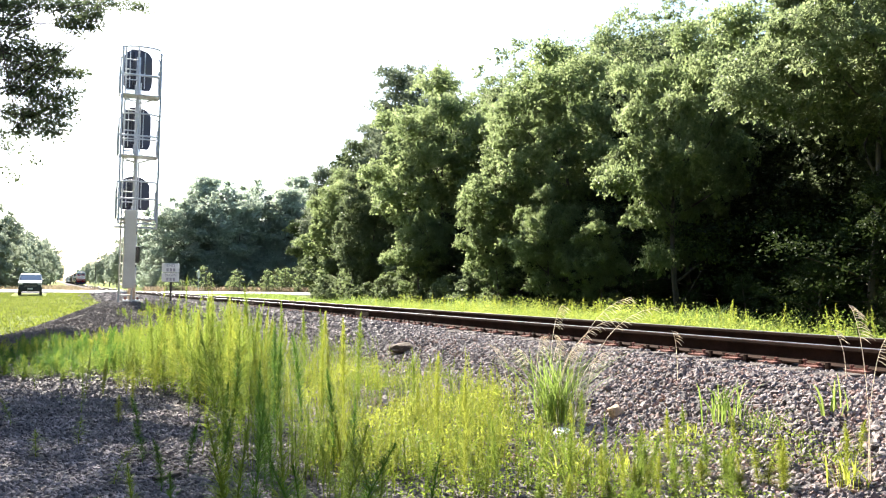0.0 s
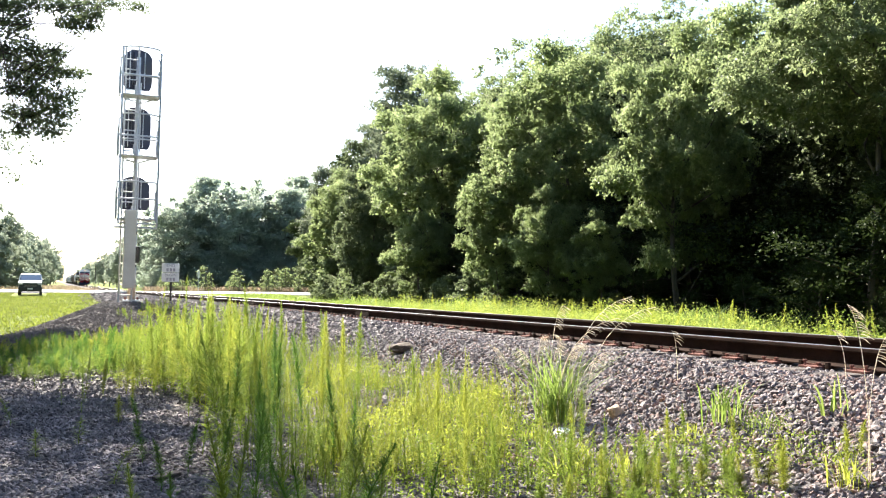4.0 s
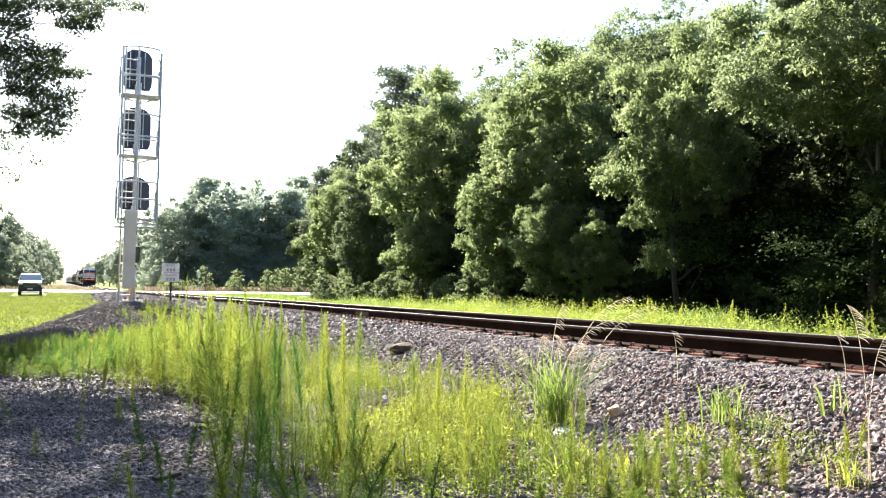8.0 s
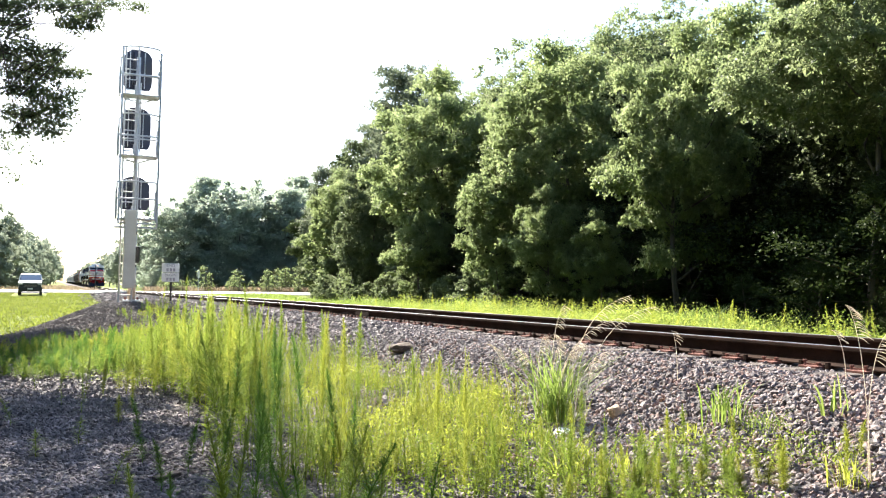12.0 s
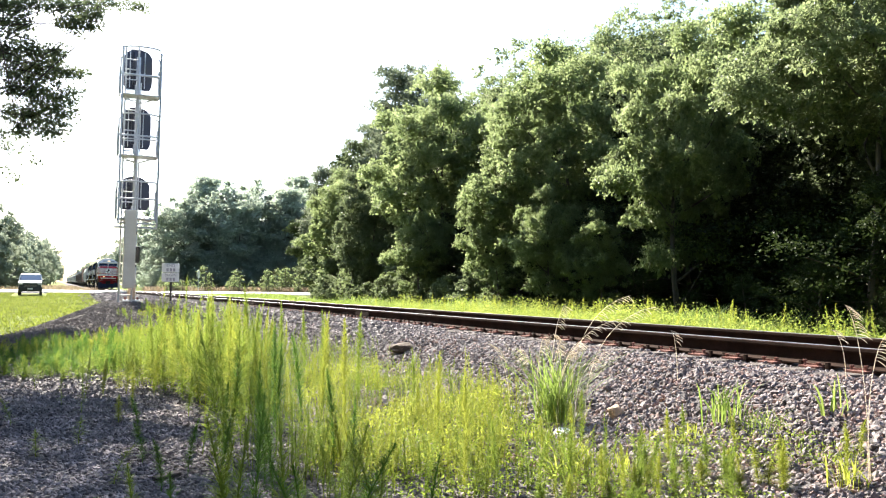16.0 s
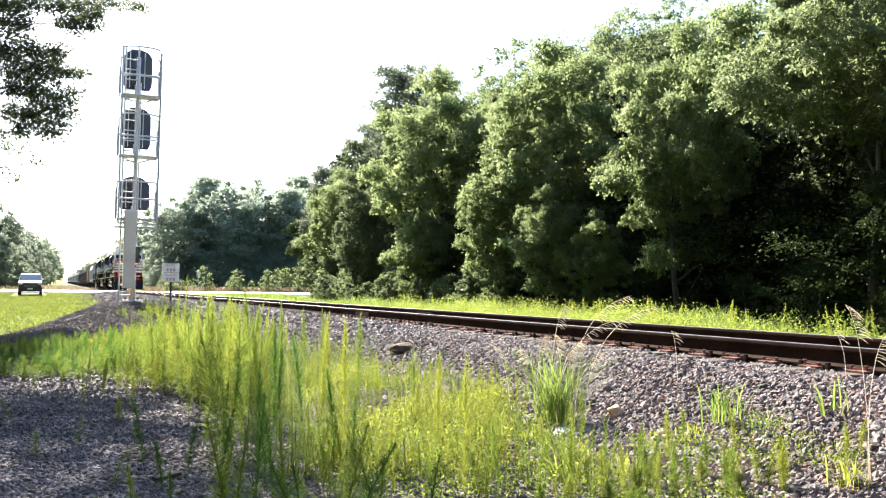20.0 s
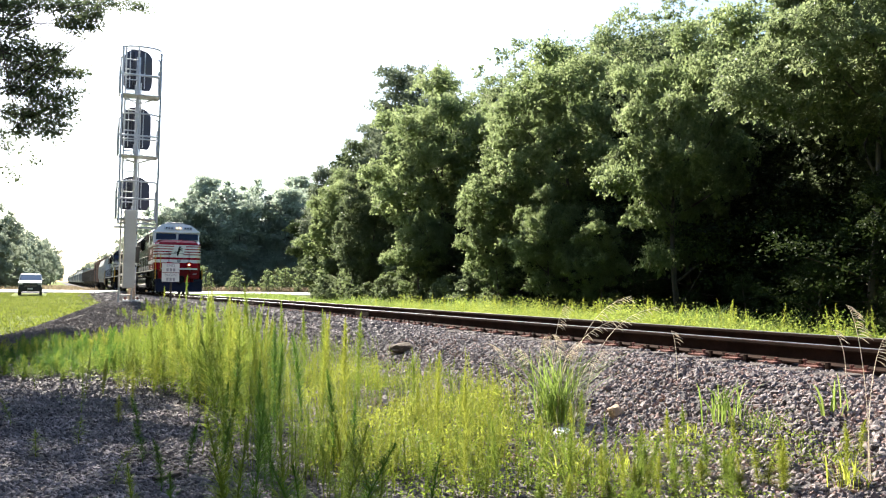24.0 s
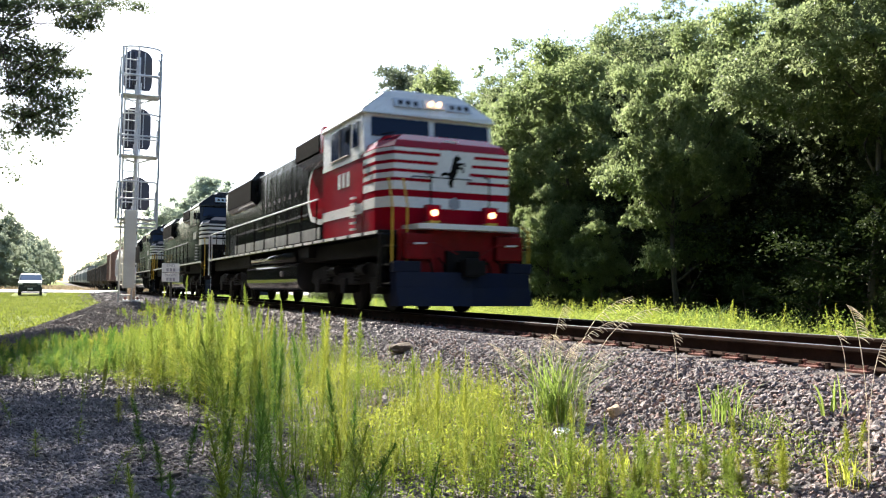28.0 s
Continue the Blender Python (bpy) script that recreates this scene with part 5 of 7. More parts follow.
    part("nose_grille", bx(-0.15, 0.15, 1.1, 1.14, 3.33, 3.4), P_WHITE, ob)
    part("nose_handrail", rods([((-0.9, 0.86, 2.62), (0.35, 0.86, 2.62)), ((-0.9, 0.86, 2.62), (-0.9, 0.97, 2.55)), ((0.35, 0.86, 2.62), (0.35, 0.97, 2.55))], 0.012), P_BLACK, ob)
    for x in (-0.62, 0.62):
        part("nose_post", rods([((x, 0.62, 1.66), (x, 0.62, 2.62)), ((x, 0.62, 2.62), (x, 0.97, 2.72))], 0.018), P_BLACK, ob)
    # cab
    part("cab_lower", bx(-1.46, 1.46, 2.12, 4.95, 1.58, 3.2, 0.02), body, ob)
    part("cab_upper", prism([(2.05, 3.2), (2.2, 4.06), (4.95, 4.06), (4.95, 3.2)], -1.46, 1.46, "X", 0.02), cabtop, ob, "white upper cab" if hero else "")
    roof = [[(-1.5, y, 4.06), (-1.47, y, 4.14), (-0.9, y + t, 4.58), (-0.6, y + t * 1.2, 4.64), (0.6, y + t * 1.2, 4.64), (0.9, y + t, 4.58), (1.47, y, 4.14), (1.5, y, 4.06)] for y, t in ((2.12, 0.28), (5.0, -0.05))]
    cr = part("cab_roof", loft(roof), cabtop, ob)
    part("roof_gutter", bx(-1.51, 1.51, 2.08, 5.0, 4.035, 4.065, 0.006), cabtop, cr)
    part("air_conditioner", bx(-0.55, 0.55, 3.2, 4.3, 4.6, 4.8, 0.05), P_GREY if hero else P_BLACK, cr)
    bm = bmesh.new()
    for k, x in enumerate((-0.3, -0.18, -0.06)):
        rod(bm, (x, 4.6, 4.72), (x, 4.25 - k * 0.05, 4.72), 0.03, 8, 0.07)
    part("horn", bm, P_STEEL, cr)
    for x0, x1 in ((-1.3, -0.03), (0.1, 1.36)):
        w = part("windshield", prism([(x0, 3.57), (x0 + 0.02, 3.97), (x1, 3.97), (x1, 3.6 if x0 < 0 else 3.57)], 2.02, 2.075, "Y"), G_DARK, ob, "tinted windshield pane")
        w.matrix_basis = Matrix.Translation((0, 0.09, 0)) @ Matrix.Translation((0, 2.05, 3.77)) @ pose(0, 0, 0, -9.5, 0, 0) @ Matrix.Translation((0, -2.05, -3.77))
        part("wiper", rods([((x0 + 0.2, 2.0, 3.6), (x0 + 0.75, 2.05, 3.74))], 0.012), P_BLACK, w)
    for s in (-1, 1):
        part("side_window", bx(s * 1.462 - 0.012, s * 1.462 + 0.012, 3.0, 4.3, 3.3, 3.93, 0.004), G_DARK, ob)
        part("side_window_frame", rods([((s * 1.475, 3.0, 3.28), (s * 1.475, 4.32, 3.28)), ((s * 1.475, 3.66, 3.28), (s * 1.475, 3.66, 3.94))], 0.022, 6), P_STEEL, ob)
        part("front_side_window", bx(s * 1.462 - 0.012, s * 1.462 + 0.012, 2.45, 2.8, 3.4, 3.9, 0.004), G_DARK, ob)
        part("mirror", bx(s * 1.55 - 0.05, s * 1.55 + 0.05, 2.86, 2.9, 3.5, 3.78, 0.015), P_BLACK, ob)
        part("cab_band", bx(s * 1.462 - 0.008, s * 1.462 + 0.008, 2.13, 4.94, 1.98, 2.19), P_WHITE if hero else P_BLACK, ob)
        part("window_sill_band", bx(s * 1.463 - 0.008, s * 1.463 + 0.008, 2.3, 4.94, 3.12, 3.2), P_WHITE if hero else P_BLACK, ob)
        for k in range(3):
            part("side_lettering", bx(s * 1.466 - 0.004, s * 1.466 + 0.004, 3.0 + k * 0.3, 3.16 + k * 0.3, 2.62, 2.94, 0.01), P_WHITE, ob)
        for k in range(6):
            part("cab_step_rung", bx(s * 1.5 - 0.03, s * 1.5 + 0.03, 2.5, 2.72, 1.66 + k * 0.13, 1.7 + k * 0.13), P_WHITE, ob)
    # headlight and number boards on the roof front
    def slope(x0, x1, z0, z1, out, name, m, lab=""):
        def yy(z):
            return 2.12 + (z - 4.14) / 0.44 * 0.28
        part(name, loft([[(x0, yy(z) - out, z), (x1, yy(z) - out, z), (x1, yy(z) + 0.03, z), (x0, yy(z) + 0.03, z)] for z in (z0, z1)]), m, ob, lab)
    slope(-0.78, -0.16, 4.24, 4.44, 0.03, "number_board", L_BOARD)
    slope(0.42, 1.0, 4.24, 4.44, 0.03, "number_board", L_BOARD)
    for k in range(3):
        slope(-0.68 + k * 0.17, -0.58 + k * 0.17, 4.29, 4.39, 0.036, "number_bar", P_BLACK)
        slope(0.5 + k * 0.17, 0.6 + k * 0.17, 4.29, 4.39, 0.036, "number_bar", P_BLACK)
    slope(-0.1, 0.36, 4.26, 4.46, 0.035, "headlight_housing", P_WHITE if hero else P_BLACK)
    for x in (0.04, 0.22):
        bm = bmesh.new()
        rod(bm, (x, 2.14, 4.36), (x, 2.2, 4.36), 0.058, 16)
        part("headlight", bm, L_HEAD if hero else L_BOARD, ob, "glowing headlight" if hero else "")
    # pilot, anticlimber, ditch lights, steps, plow, coupler
    part("anticlimber", prism([(-1.05, 0.98), (-1.0, 0.3), (-0.85, 0.22), (0.95, 0.22), (1.1, 0.3), (1.15, 0.98)], 1.58, 1.68, "Z", 0.01), P_WHITE if hero else P_BLACK, ob)
    part("pilot", bx(-1.28, 1.28, 0.55, 0.66, 0.62, 1.58, 0.02), P_DARKRED if hero else P_BLACK, ob, "dull red pilot sheet" if hero else "")
    for x in (-0.95, 0.95):
        part("pilot_box", bx(x - 0.28, x + 0.28, 0.36, 0.56, 1.02, 1.5, 0.03), P_DARKRED if hero else P_BLACK, ob)
        part("cut_lever", rods([((x - 0.3, 0.34, 1.3), (x + 0.3, 0.34, 1.32)), ((x * 0.7, 0.34, 1.32), (x * 0.25, 0.2, 1.12))], 0.012), P_DARKRED if hero else P_BLACK, ob)
        # short white strip paints in the small glint on the lever
        part("lever_grip", rods([((x - 0.12, 0.335, 1.305), (x + 0.12, 0.335, 1.313))], 0.018), P_WHITE, ob)
    for x in (-0.6, 0.62):
        d = part("ditch_light", bx(x - 0.15, x + 0.15, 0.5, 0.7, 1.74, 2.06, 0.03), body, ob)
        bm = bmesh.new()
        rod(bm, (x, 0.46, 1.9), (x, 0.51, 1.9), 0.062, 16)
        part("lens", bm, L_DITCH if hero else L_BOARD, d, "glowing ditch light" if hero else "")
        part("bracket", bx(x - 0.1, x + 0.1, 0.46, 0.68, 1.69, 1.75), P_YELLOW, d)
    for s in (-1, 1):
        for k, z in enumerate((0.55, 0.9, 1.25)):
            part("step", bx(s * 1.3 - 0.2, s * 1.3 + 0.2, 0.5 + k * 0.05, 0.8 + k * 0.05, z, z + 0.03, 0.008), P_UNDER, ob)
        for y, x in ((0.5, 1.44), (0.5, 1.14))[:2 if s < 0 else 1]:
            part("step_handrail", rods([((s * x, y, 0.95), (s * x, y, 2.0 if s < 0 else 1.6)), ((s * x, y, 2.0 if s < 0 else 1.6), (s * x * 0.98, y + 0.3, 2.55 if s < 0 else 1.75))], 0.02), P_YELLOW, ob, "yellow handrail")
        part("step_well", bx(s * 1.3 - 0.22, s * 1.3 + 0.22, 0.85, 1.05, 0.5, 1.5, 0.01), P_BLACK, ob)
        part("rear_handrail", rods([((s * 1.48, 20.9, 0.95), (s * 1.48, 20.9, 2.5)), ((s * 1.48, 20.3, 1.58), (s * 1.48, 20.3, 2.55))], 0.024), P_YELLOW if not hero else P_WHITE, ob)
    plow = [[(-1.46, 0.5, z), (-1.4, 0.34 - d, z), (-0.5, 0.14 - d, z), (0.0, 0.08 - d, z), (0.5, 0.14 - d, z), (1.4, 0.34 - d, z), (1.46, 0.5, z), (1.3, 0.6, z), (-1.3, 0.6, z)] for z, d in ((0.16, 0.1), (0.5, 0.0), (0.78, -0.05))]
    pl = part("snow_plow", loft(plow), P_NAVY if hero else P_BLACK, ob, "dark blue steel snow plow" if hero else "black steel snow plow")
    for x in (-1.18, 1.18):
        part("plow_wing", bx(x - 0.27, x + 0.27, 0.36, 0.58, 0.78, 0.98, 0.02), P_NAVY if hero else P_BLACK, pl)
    bm = bx(-0.14, 0.14, 0.1, 0.9, 0.74, 1.0, 0.03)
    box(bm, -0.2, 0.1, -0.08, 0.16, 0.7, 1.04, 0.04)
    box(bm, 0.08, 0.24, -0.04, 0.1, 0.74, 1.0, 0.03)
    part("coupler", bm, P_UNDER, ob)
    part("draft_pocket", bx(-0.35, 0.35, 0.45, 0.62, 0.62, 1.2, 0.02), P_UNDER, ob)
    for x in (-0.75, -0.5, 0.45, 0.7):
        pts = [((x, 0.5, 1.05), (x, 0.3, 0.95)), ((x, 0.3, 0.95), (x + 0.04, 0.26, 0.7)), ((x + 0.04, 0.26, 0.7), (x + 0.1, 0.3, 0.55))]
        part("air_hose", rods(pts, 0.024, 6), P_BLACK, ob)
    # long hood
    hood = [(-1.03, 1.58), (-1.03, 4.1), (-0.78, 4.34), (0.78, 4.34), (1.03, 4.1), (1.03, 1.58)]
    part("long_hood", prism(hood, 5.0, 19.9, "Y", 0.02), P_HOOD, ob, "glossy black long hood")
    for s in (-1, 1):
        x = s * 1.035
        for k in range(10):
            d = part("hood_door", bx(x - 0.012, x + 0.012, 7.7 + k * 0.62, 8.26 + k * 0.62, 2.3, 3.9, 0.011), P_HOOD, ob)
            part("door_latch", bx(x + s * 0.012 - 0.012, x + s * 0.012 + 0.012, 7.75 + k * 0.62, 7.8 + k * 0.62, 3.0, 3.12), P_STEEL, d)
        for k in range(7):
            part("hood_lower_panel", bx(x - 0.015, x + 0.015, 6.6 + k * 1.6, 8.17 + k * 1.6, 1.7, 2.0, 0.01), P_LOWER if hero else P_BLACK, ob)
        # swoosh of red with a white edge behind the cab
        if hero:
            arc = [(5.02, 3.62), (6.9, 3.62)] + [(6.9 + 0.7 * math.sin(a), 2.92 + 0.7 * math.cos(a)) for a in (0.5, 1.0, 1.57, 2.1, 2.6)] + [(6.6, 2.2), (5.02, 2.2)]
            arc2 = [(5.02, 3.62), (7.0, 3.62)] + [(7.02 + 0.75 * math.sin(a), 2.87 + 0.78 * math.cos(a)) for a in (0.5, 1.0, 1.57, 2.1, 2.6)] + [(6.6, 2.06), (5.02, 2.06)]
            part("hood_swoosh_edge", prism(arc2, s * 1.03, s * 1.05, "X"), P_WHITE, ob)
            part("hood_swoosh", prism(arc, s * 1.03, s * 1.055, "X"), P_RED, ob, "red swoosh with white edge")
        part("radiator_screen", bx(s * 1.2 - 0.02, s * 1.2 + 0.02, 14.3, 18.5, 3.36, 4.06, 0.01), P_SCREEN, ob)
        part("intake_screen", bx(s * 1.43 - 0.03, s * 1.43 + 0.03, 5.35, 7.55, 3.7, 4.12, 0.01), P_SCREEN, ob)
        rail = [((s * 1.5, 5.2, 2.55), (s * 1.5, 20.6, 2.55))]
        part("handrail", rods(rail, 0.022), P_WHITE if hero else P_GREY, ob, "pale side handrail")
        for k in range(12):
            part("stanchion", rods([((s * 1.5, 5.3 + k * 1.38, 1.56), (s * 1.5, 5.3 + k * 1.38, 2.55))], 0.019, 6), P_BLACK, ob)
    part("radiator_housing", prism([(-1.03, 3.2), (-1.19, 3.36), (-1.19, 4.1), (-0.95, 4.37), (0.95, 4.37), (1.19, 4.1), (1.19, 3.36), (1.03, 3.2)], 14.2, 18.6, "Y", 0.02), P_BLACK, ob)
    part("intake_housing", prism([(-1.03, 3.5), (-1.43, 3.66), (-1.43, 4.14), (-1.3, 4.24), (1.3, 4.24), (1.43, 4.14), (1.43, 3.66), (1.03, 3.5)], 5.3, 7.6, "Y", 0.02), P_BLACK, ob)
    part("intake_front", bx(-1.44, 1.44, 5.02, 5.32, 3.64, 4.26, 0.02), body, ob)
    for y in (14.9, 16.3, 17.7):
        part("roof_fan", rods([((0, y, 4.36), (0, y, 4.46))], 0.62, 24), P_SCREEN, ob)
    for y in (6.2, 7.4):
        part("brake_fan", rods([((0, y, 4.42), (0, y, 4.54))], 0.5, 24), P_SCREEN, ob)
    part("exhaust_stack", bx(-0.2, 0.2, 10.4, 11.3, 4.34, 4.56, 0.03), P_BLACK, ob)
    part("rear_end", bx(-0.7, 0.7, 19.9, 20.0, 1.9, 3.9, 0.02), P_BLACK, ob)
    part("rear_coupler", bx(-0.14, 0.14, 20.9, 21.75, 0.74, 1.0, 0.03), P_UNDER, ob)
    part("rear_pilot", bx(-1.4, 1.4, 20.8, 20.92, 0.3, 1.5, 0.02), P_BLACK, ob)
    return ob, axles


lead, lead_axles = locomotive("locomotive", "red and white striped diesel locomotive with lit headlights", True)
second, second_axles = locomotive("locomotive", "black diesel locomotive with white nose stripes", False)
third_loco = copy_thing(second, pose(0, 0, 0))
TRAIN = [(lead, 0.0), (second, 21.8), (third_loco, 43.6)]


# ---- freight cars, y = 0 at the front coupler face ----
def car_truck(parent, yc):
    t = part("truck", bx(-1.0, 1.0, yc - 0.25, yc + 0.25, 0.5, 0.72, 0.03), P_UNDER, parent, "grimy two-axle freight truck")
    for s in (-1, 1):
        part("side_frame", prism([(yc - 1.15, 0.42), (yc - 1.1, 0.62), (yc - 0.3, 0.75), (yc + 0.3, 0.75), (yc + 1.1, 0.62), (yc + 1.15, 0.42), (yc + 0.4, 0.25), (yc - 0.4, 0.25)], s * 0.98, s * 1.1, "X", 0.01), P_UNDER, t)
    for k in (-0.88, 0.88):
        a = part("wheelset", WHEELSET, None, t)
        a.matrix_basis = Matrix.LocRotScale((0, yc + k, 0.46), None, (1, 0.905, 0.905))
    return t


def car_ends(ob, L):
    for y0, y1 in ((0.02, 0.9), (L - 0.9, L - 0.02)):
        part("coupler", bx(-0.13, 0.13, y0, y1, 0.74, 0.98, 0.02), P_UNDER, ob)


def covered_hopper(paint, label, group="covered hoppers"):
    L = 17.6
    ob = thing("covered_hopper", label, "hopper car", None, group)
    side = [(-1.5, 1.35), (-1.58, 2.0), (-1.58, 3.2), (-1.35, 4.1), (-0.7, 4.5), (0.7, 4.5), (1.35, 4.1), (1.58, 3.2), (1.58, 2.0), (1.5, 1.35)]
    part("body", prism(side, 1.9, L - 1.9, "Y", 0.02), paint, ob)
    part("sill", bx(-1.45, 1.45, 0.8, L - 0.8, 1.05, 1.32, 0.02), paint, ob)
    for y in (1.4, L - 1.4):
        part("end_cage", rods([((s * 1.4, y + k, 1.3), (s * 1.3, y + k * 0.3, 4.1)) for s in (-1, 1) for k in (-0.5, 0.4)], 0.05, 6), paint, ob)
        part("end_slope", prism([(y - 0.3 if y < 5 else y + 0.3, 1.3), (1.9 if y < 5 else L - 1.9, 1.6), (1.9 if y < 5 else L - 1.9, 3.3)], -1.3, 1.3, "X"), paint, ob)
    for k in range(3):
        yc = 4.4 + k * 4.4
        part("hopper_bay", loft([[(-1.2, yc - 1.7, 1.36), (1.2, yc - 1.7, 1.36), (1.2, yc + 1.7, 1.36), (-1.2, yc + 1.7, 1.36)], [(-0.5, yc - 0.4, 0.35), (0.5, yc - 0.4, 0.35), (0.5, yc + 0.4, 0.35), (-0.5, yc + 0.4, 0.35)]]), paint, ob)
        part("roof_hatch", bx(-0.4, 0.4, yc - 1.8, yc + 1.8, 4.5, 4.62, 0.03), paint, ob)
    part("running_board", bx(-1.25, -0.75, 1.2, L - 1.2, 4.5, 4.54), P_STEEL, ob)
    for k in range(9):
        for s in (-1, 1):
            part("rib", bx(s * 1.6 - 0.03, s * 1.6 + 0.03, 2.4 + k * 1.6, 2.5 + k * 1.6, 1.5, 3.25), paint, ob)
    car_truck(ob, 2.4), car_truck(ob, L - 2.4)
    car_ends(ob, L)
    return ob, L


def boxcar(paint, label):
    L = 17.0
    ob = thing("boxcar", label, "boxcar", None, "boxcars")
    part("body", prism([(-1.52, 1.1), (-1.52, 4.35), (-0.9, 4.6), (0.9, 4.6), (1.52, 4.35), (1.52, 1.1)], 0.8, L - 0.8, "Y", 0.02), paint, ob)
    for s in (-1, 1):
        part("sliding_door", bx(s * 1.55 - 0.04, s * 1.55 + 0.04, 7.0, 10.1, 1.2, 4.2, 0.02), paint, ob)
        for k in range(16):
            y = 1.2 + k * 0.98
            if not 6.6 < y < 10.4:
                part("rib", bx(s * 1.55 - 0.04, s * 1.55 + 0.04, y, y + 0.1, 1.2, 4.25), paint, ob)
    for k in range(5):
        for y in (0.77, L - 0.77):
            part("end_corrugation", bx(-1.3, 1.3, y - 0.05, y + 0.05, 1.5 + k * 0.55, 1.75 + k * 0.55, 0.03), paint, ob)
    part("underframe", bx(-0.4, 0.4, 0.8, L - 0.8, 0.75, 1.1), P_UNDER, ob)
    car_truck(ob, 2.2), car_truck(ob, L - 2.2)
    car_ends(ob, L)
    return ob, L


def open_hopper(paint, label):
    L = 16.2
    ob = thing("open_hopper", label, "hopper car", None, "open hoppers")
    for s in (-1, 1):
        part("side_wall", bx(s * 1.5 - 0.04, s * 1.5 + 0.04, 1.0, L - 1.0, 1.2, 3.3, 0.01), paint, ob)
        part("top_chord", bx(s * 1.52 - 0.07, s * 1.52 + 0.07, 0.95, L - 0.95, 3.26, 3.4, 0.02), paint, ob)
        for k in range(10):
            part("rib", bx(s * 1.57 - 0.05, s * 1.57 + 0.05, 1.6 + k * 1.44, 1.72 + k * 1.44, 1.2, 3.28), paint, ob)
    for y, a in ((1.0, 1), (L - 1.0, -1)):
        part("end_wall", bx(-1.46, 1.46, y - 0.04, y + 0.04, 1.9, 3.3), paint, ob)
    part("floor", bx(-1.46, 1.46, 1.0, L - 1.0, 1.3, 1.5), paint, ob)
    for k in range(4):
        yc = 4.0 + k * 2.75
        part("hopper_bay", loft([[(-1.3, yc - 1.1, 1.3), (1.3, yc - 1.1, 1.3), (1.3, yc + 1.1, 1.3), (-1.3, yc + 1.1, 1.3)], [(-0.9, yc - 0.25, 0.4), (0.9, yc - 0.25, 0.4), (0.9, yc + 0.25, 0.4), (-0.9, yc + 0.25, 0.4)]]), paint, ob)
    part("sill", bx(-0.3, 0.3, 0.6, L - 0.6, 0.85, 1.2), paint, ob)
    car_truck(ob, 2.0), car_truck(ob, L - 2.0)
    car_ends(ob, L)
    return ob, L


CARS = {"w": covered_hopper(P_GREYHOP, "pale grey covered hopper car behind the locomotives"), "b": boxcar(P_BROWN, "brown ribbed boxcar in the train"),
        "o": open_hopper(P_GOND, "dark rusty open hopper car in the train"), "g": covered_hopper(P_GREY, "mid-grey covered hopper car in the train")}
used = set()
off = 65.4
for c in "wb" + "ooooo" + "ggwgwggwbgwgowgwggbwgwg":
    ob, L = CARS[c]
    if c in used:
        ob = copy_thing(ob, pose(0, 0, 0))
    used.add(c)
    TRAIN.append((ob, off))
    off += L


# ---- the signal on its mound ----
P_ALU = mat("weathered_aluminium_paint", (0.66, 0.67, 0.69), (0.55, 0.555, 0.57), 4, 0.45, 0.1, fine=0.08, third=(0.5, 0.46, 0.42))
P_CABINET = mat("cabinet_beige_paint", (0.8, 0.74, 0.62), (0.72, 0.65, 0.53), 3, 0.5, fine=0.06)
P_BACKING = mat("signal_backing_black", (0.012, 0.02, 0.055), (0.03, 0.022, 0.03), 1.2, 0.35, fine=0.1)
P_SIGN = mat("sign_white_sheet", (0.8, 0.8, 0.77), (0.7, 0.7, 0.67), 6, 0.45, fine=0.05)
P_SIGNINK = mat("sign_faded_lettering", (0.3, 0.3, 0.32), (0.4, 0.4, 0.4), 9, 0.6, fine=0.1)
P_POST = mat("dark_sign_post", (0.02, 0.02, 0.02), (0.04, 0.035, 0.03), 8, 0.7)


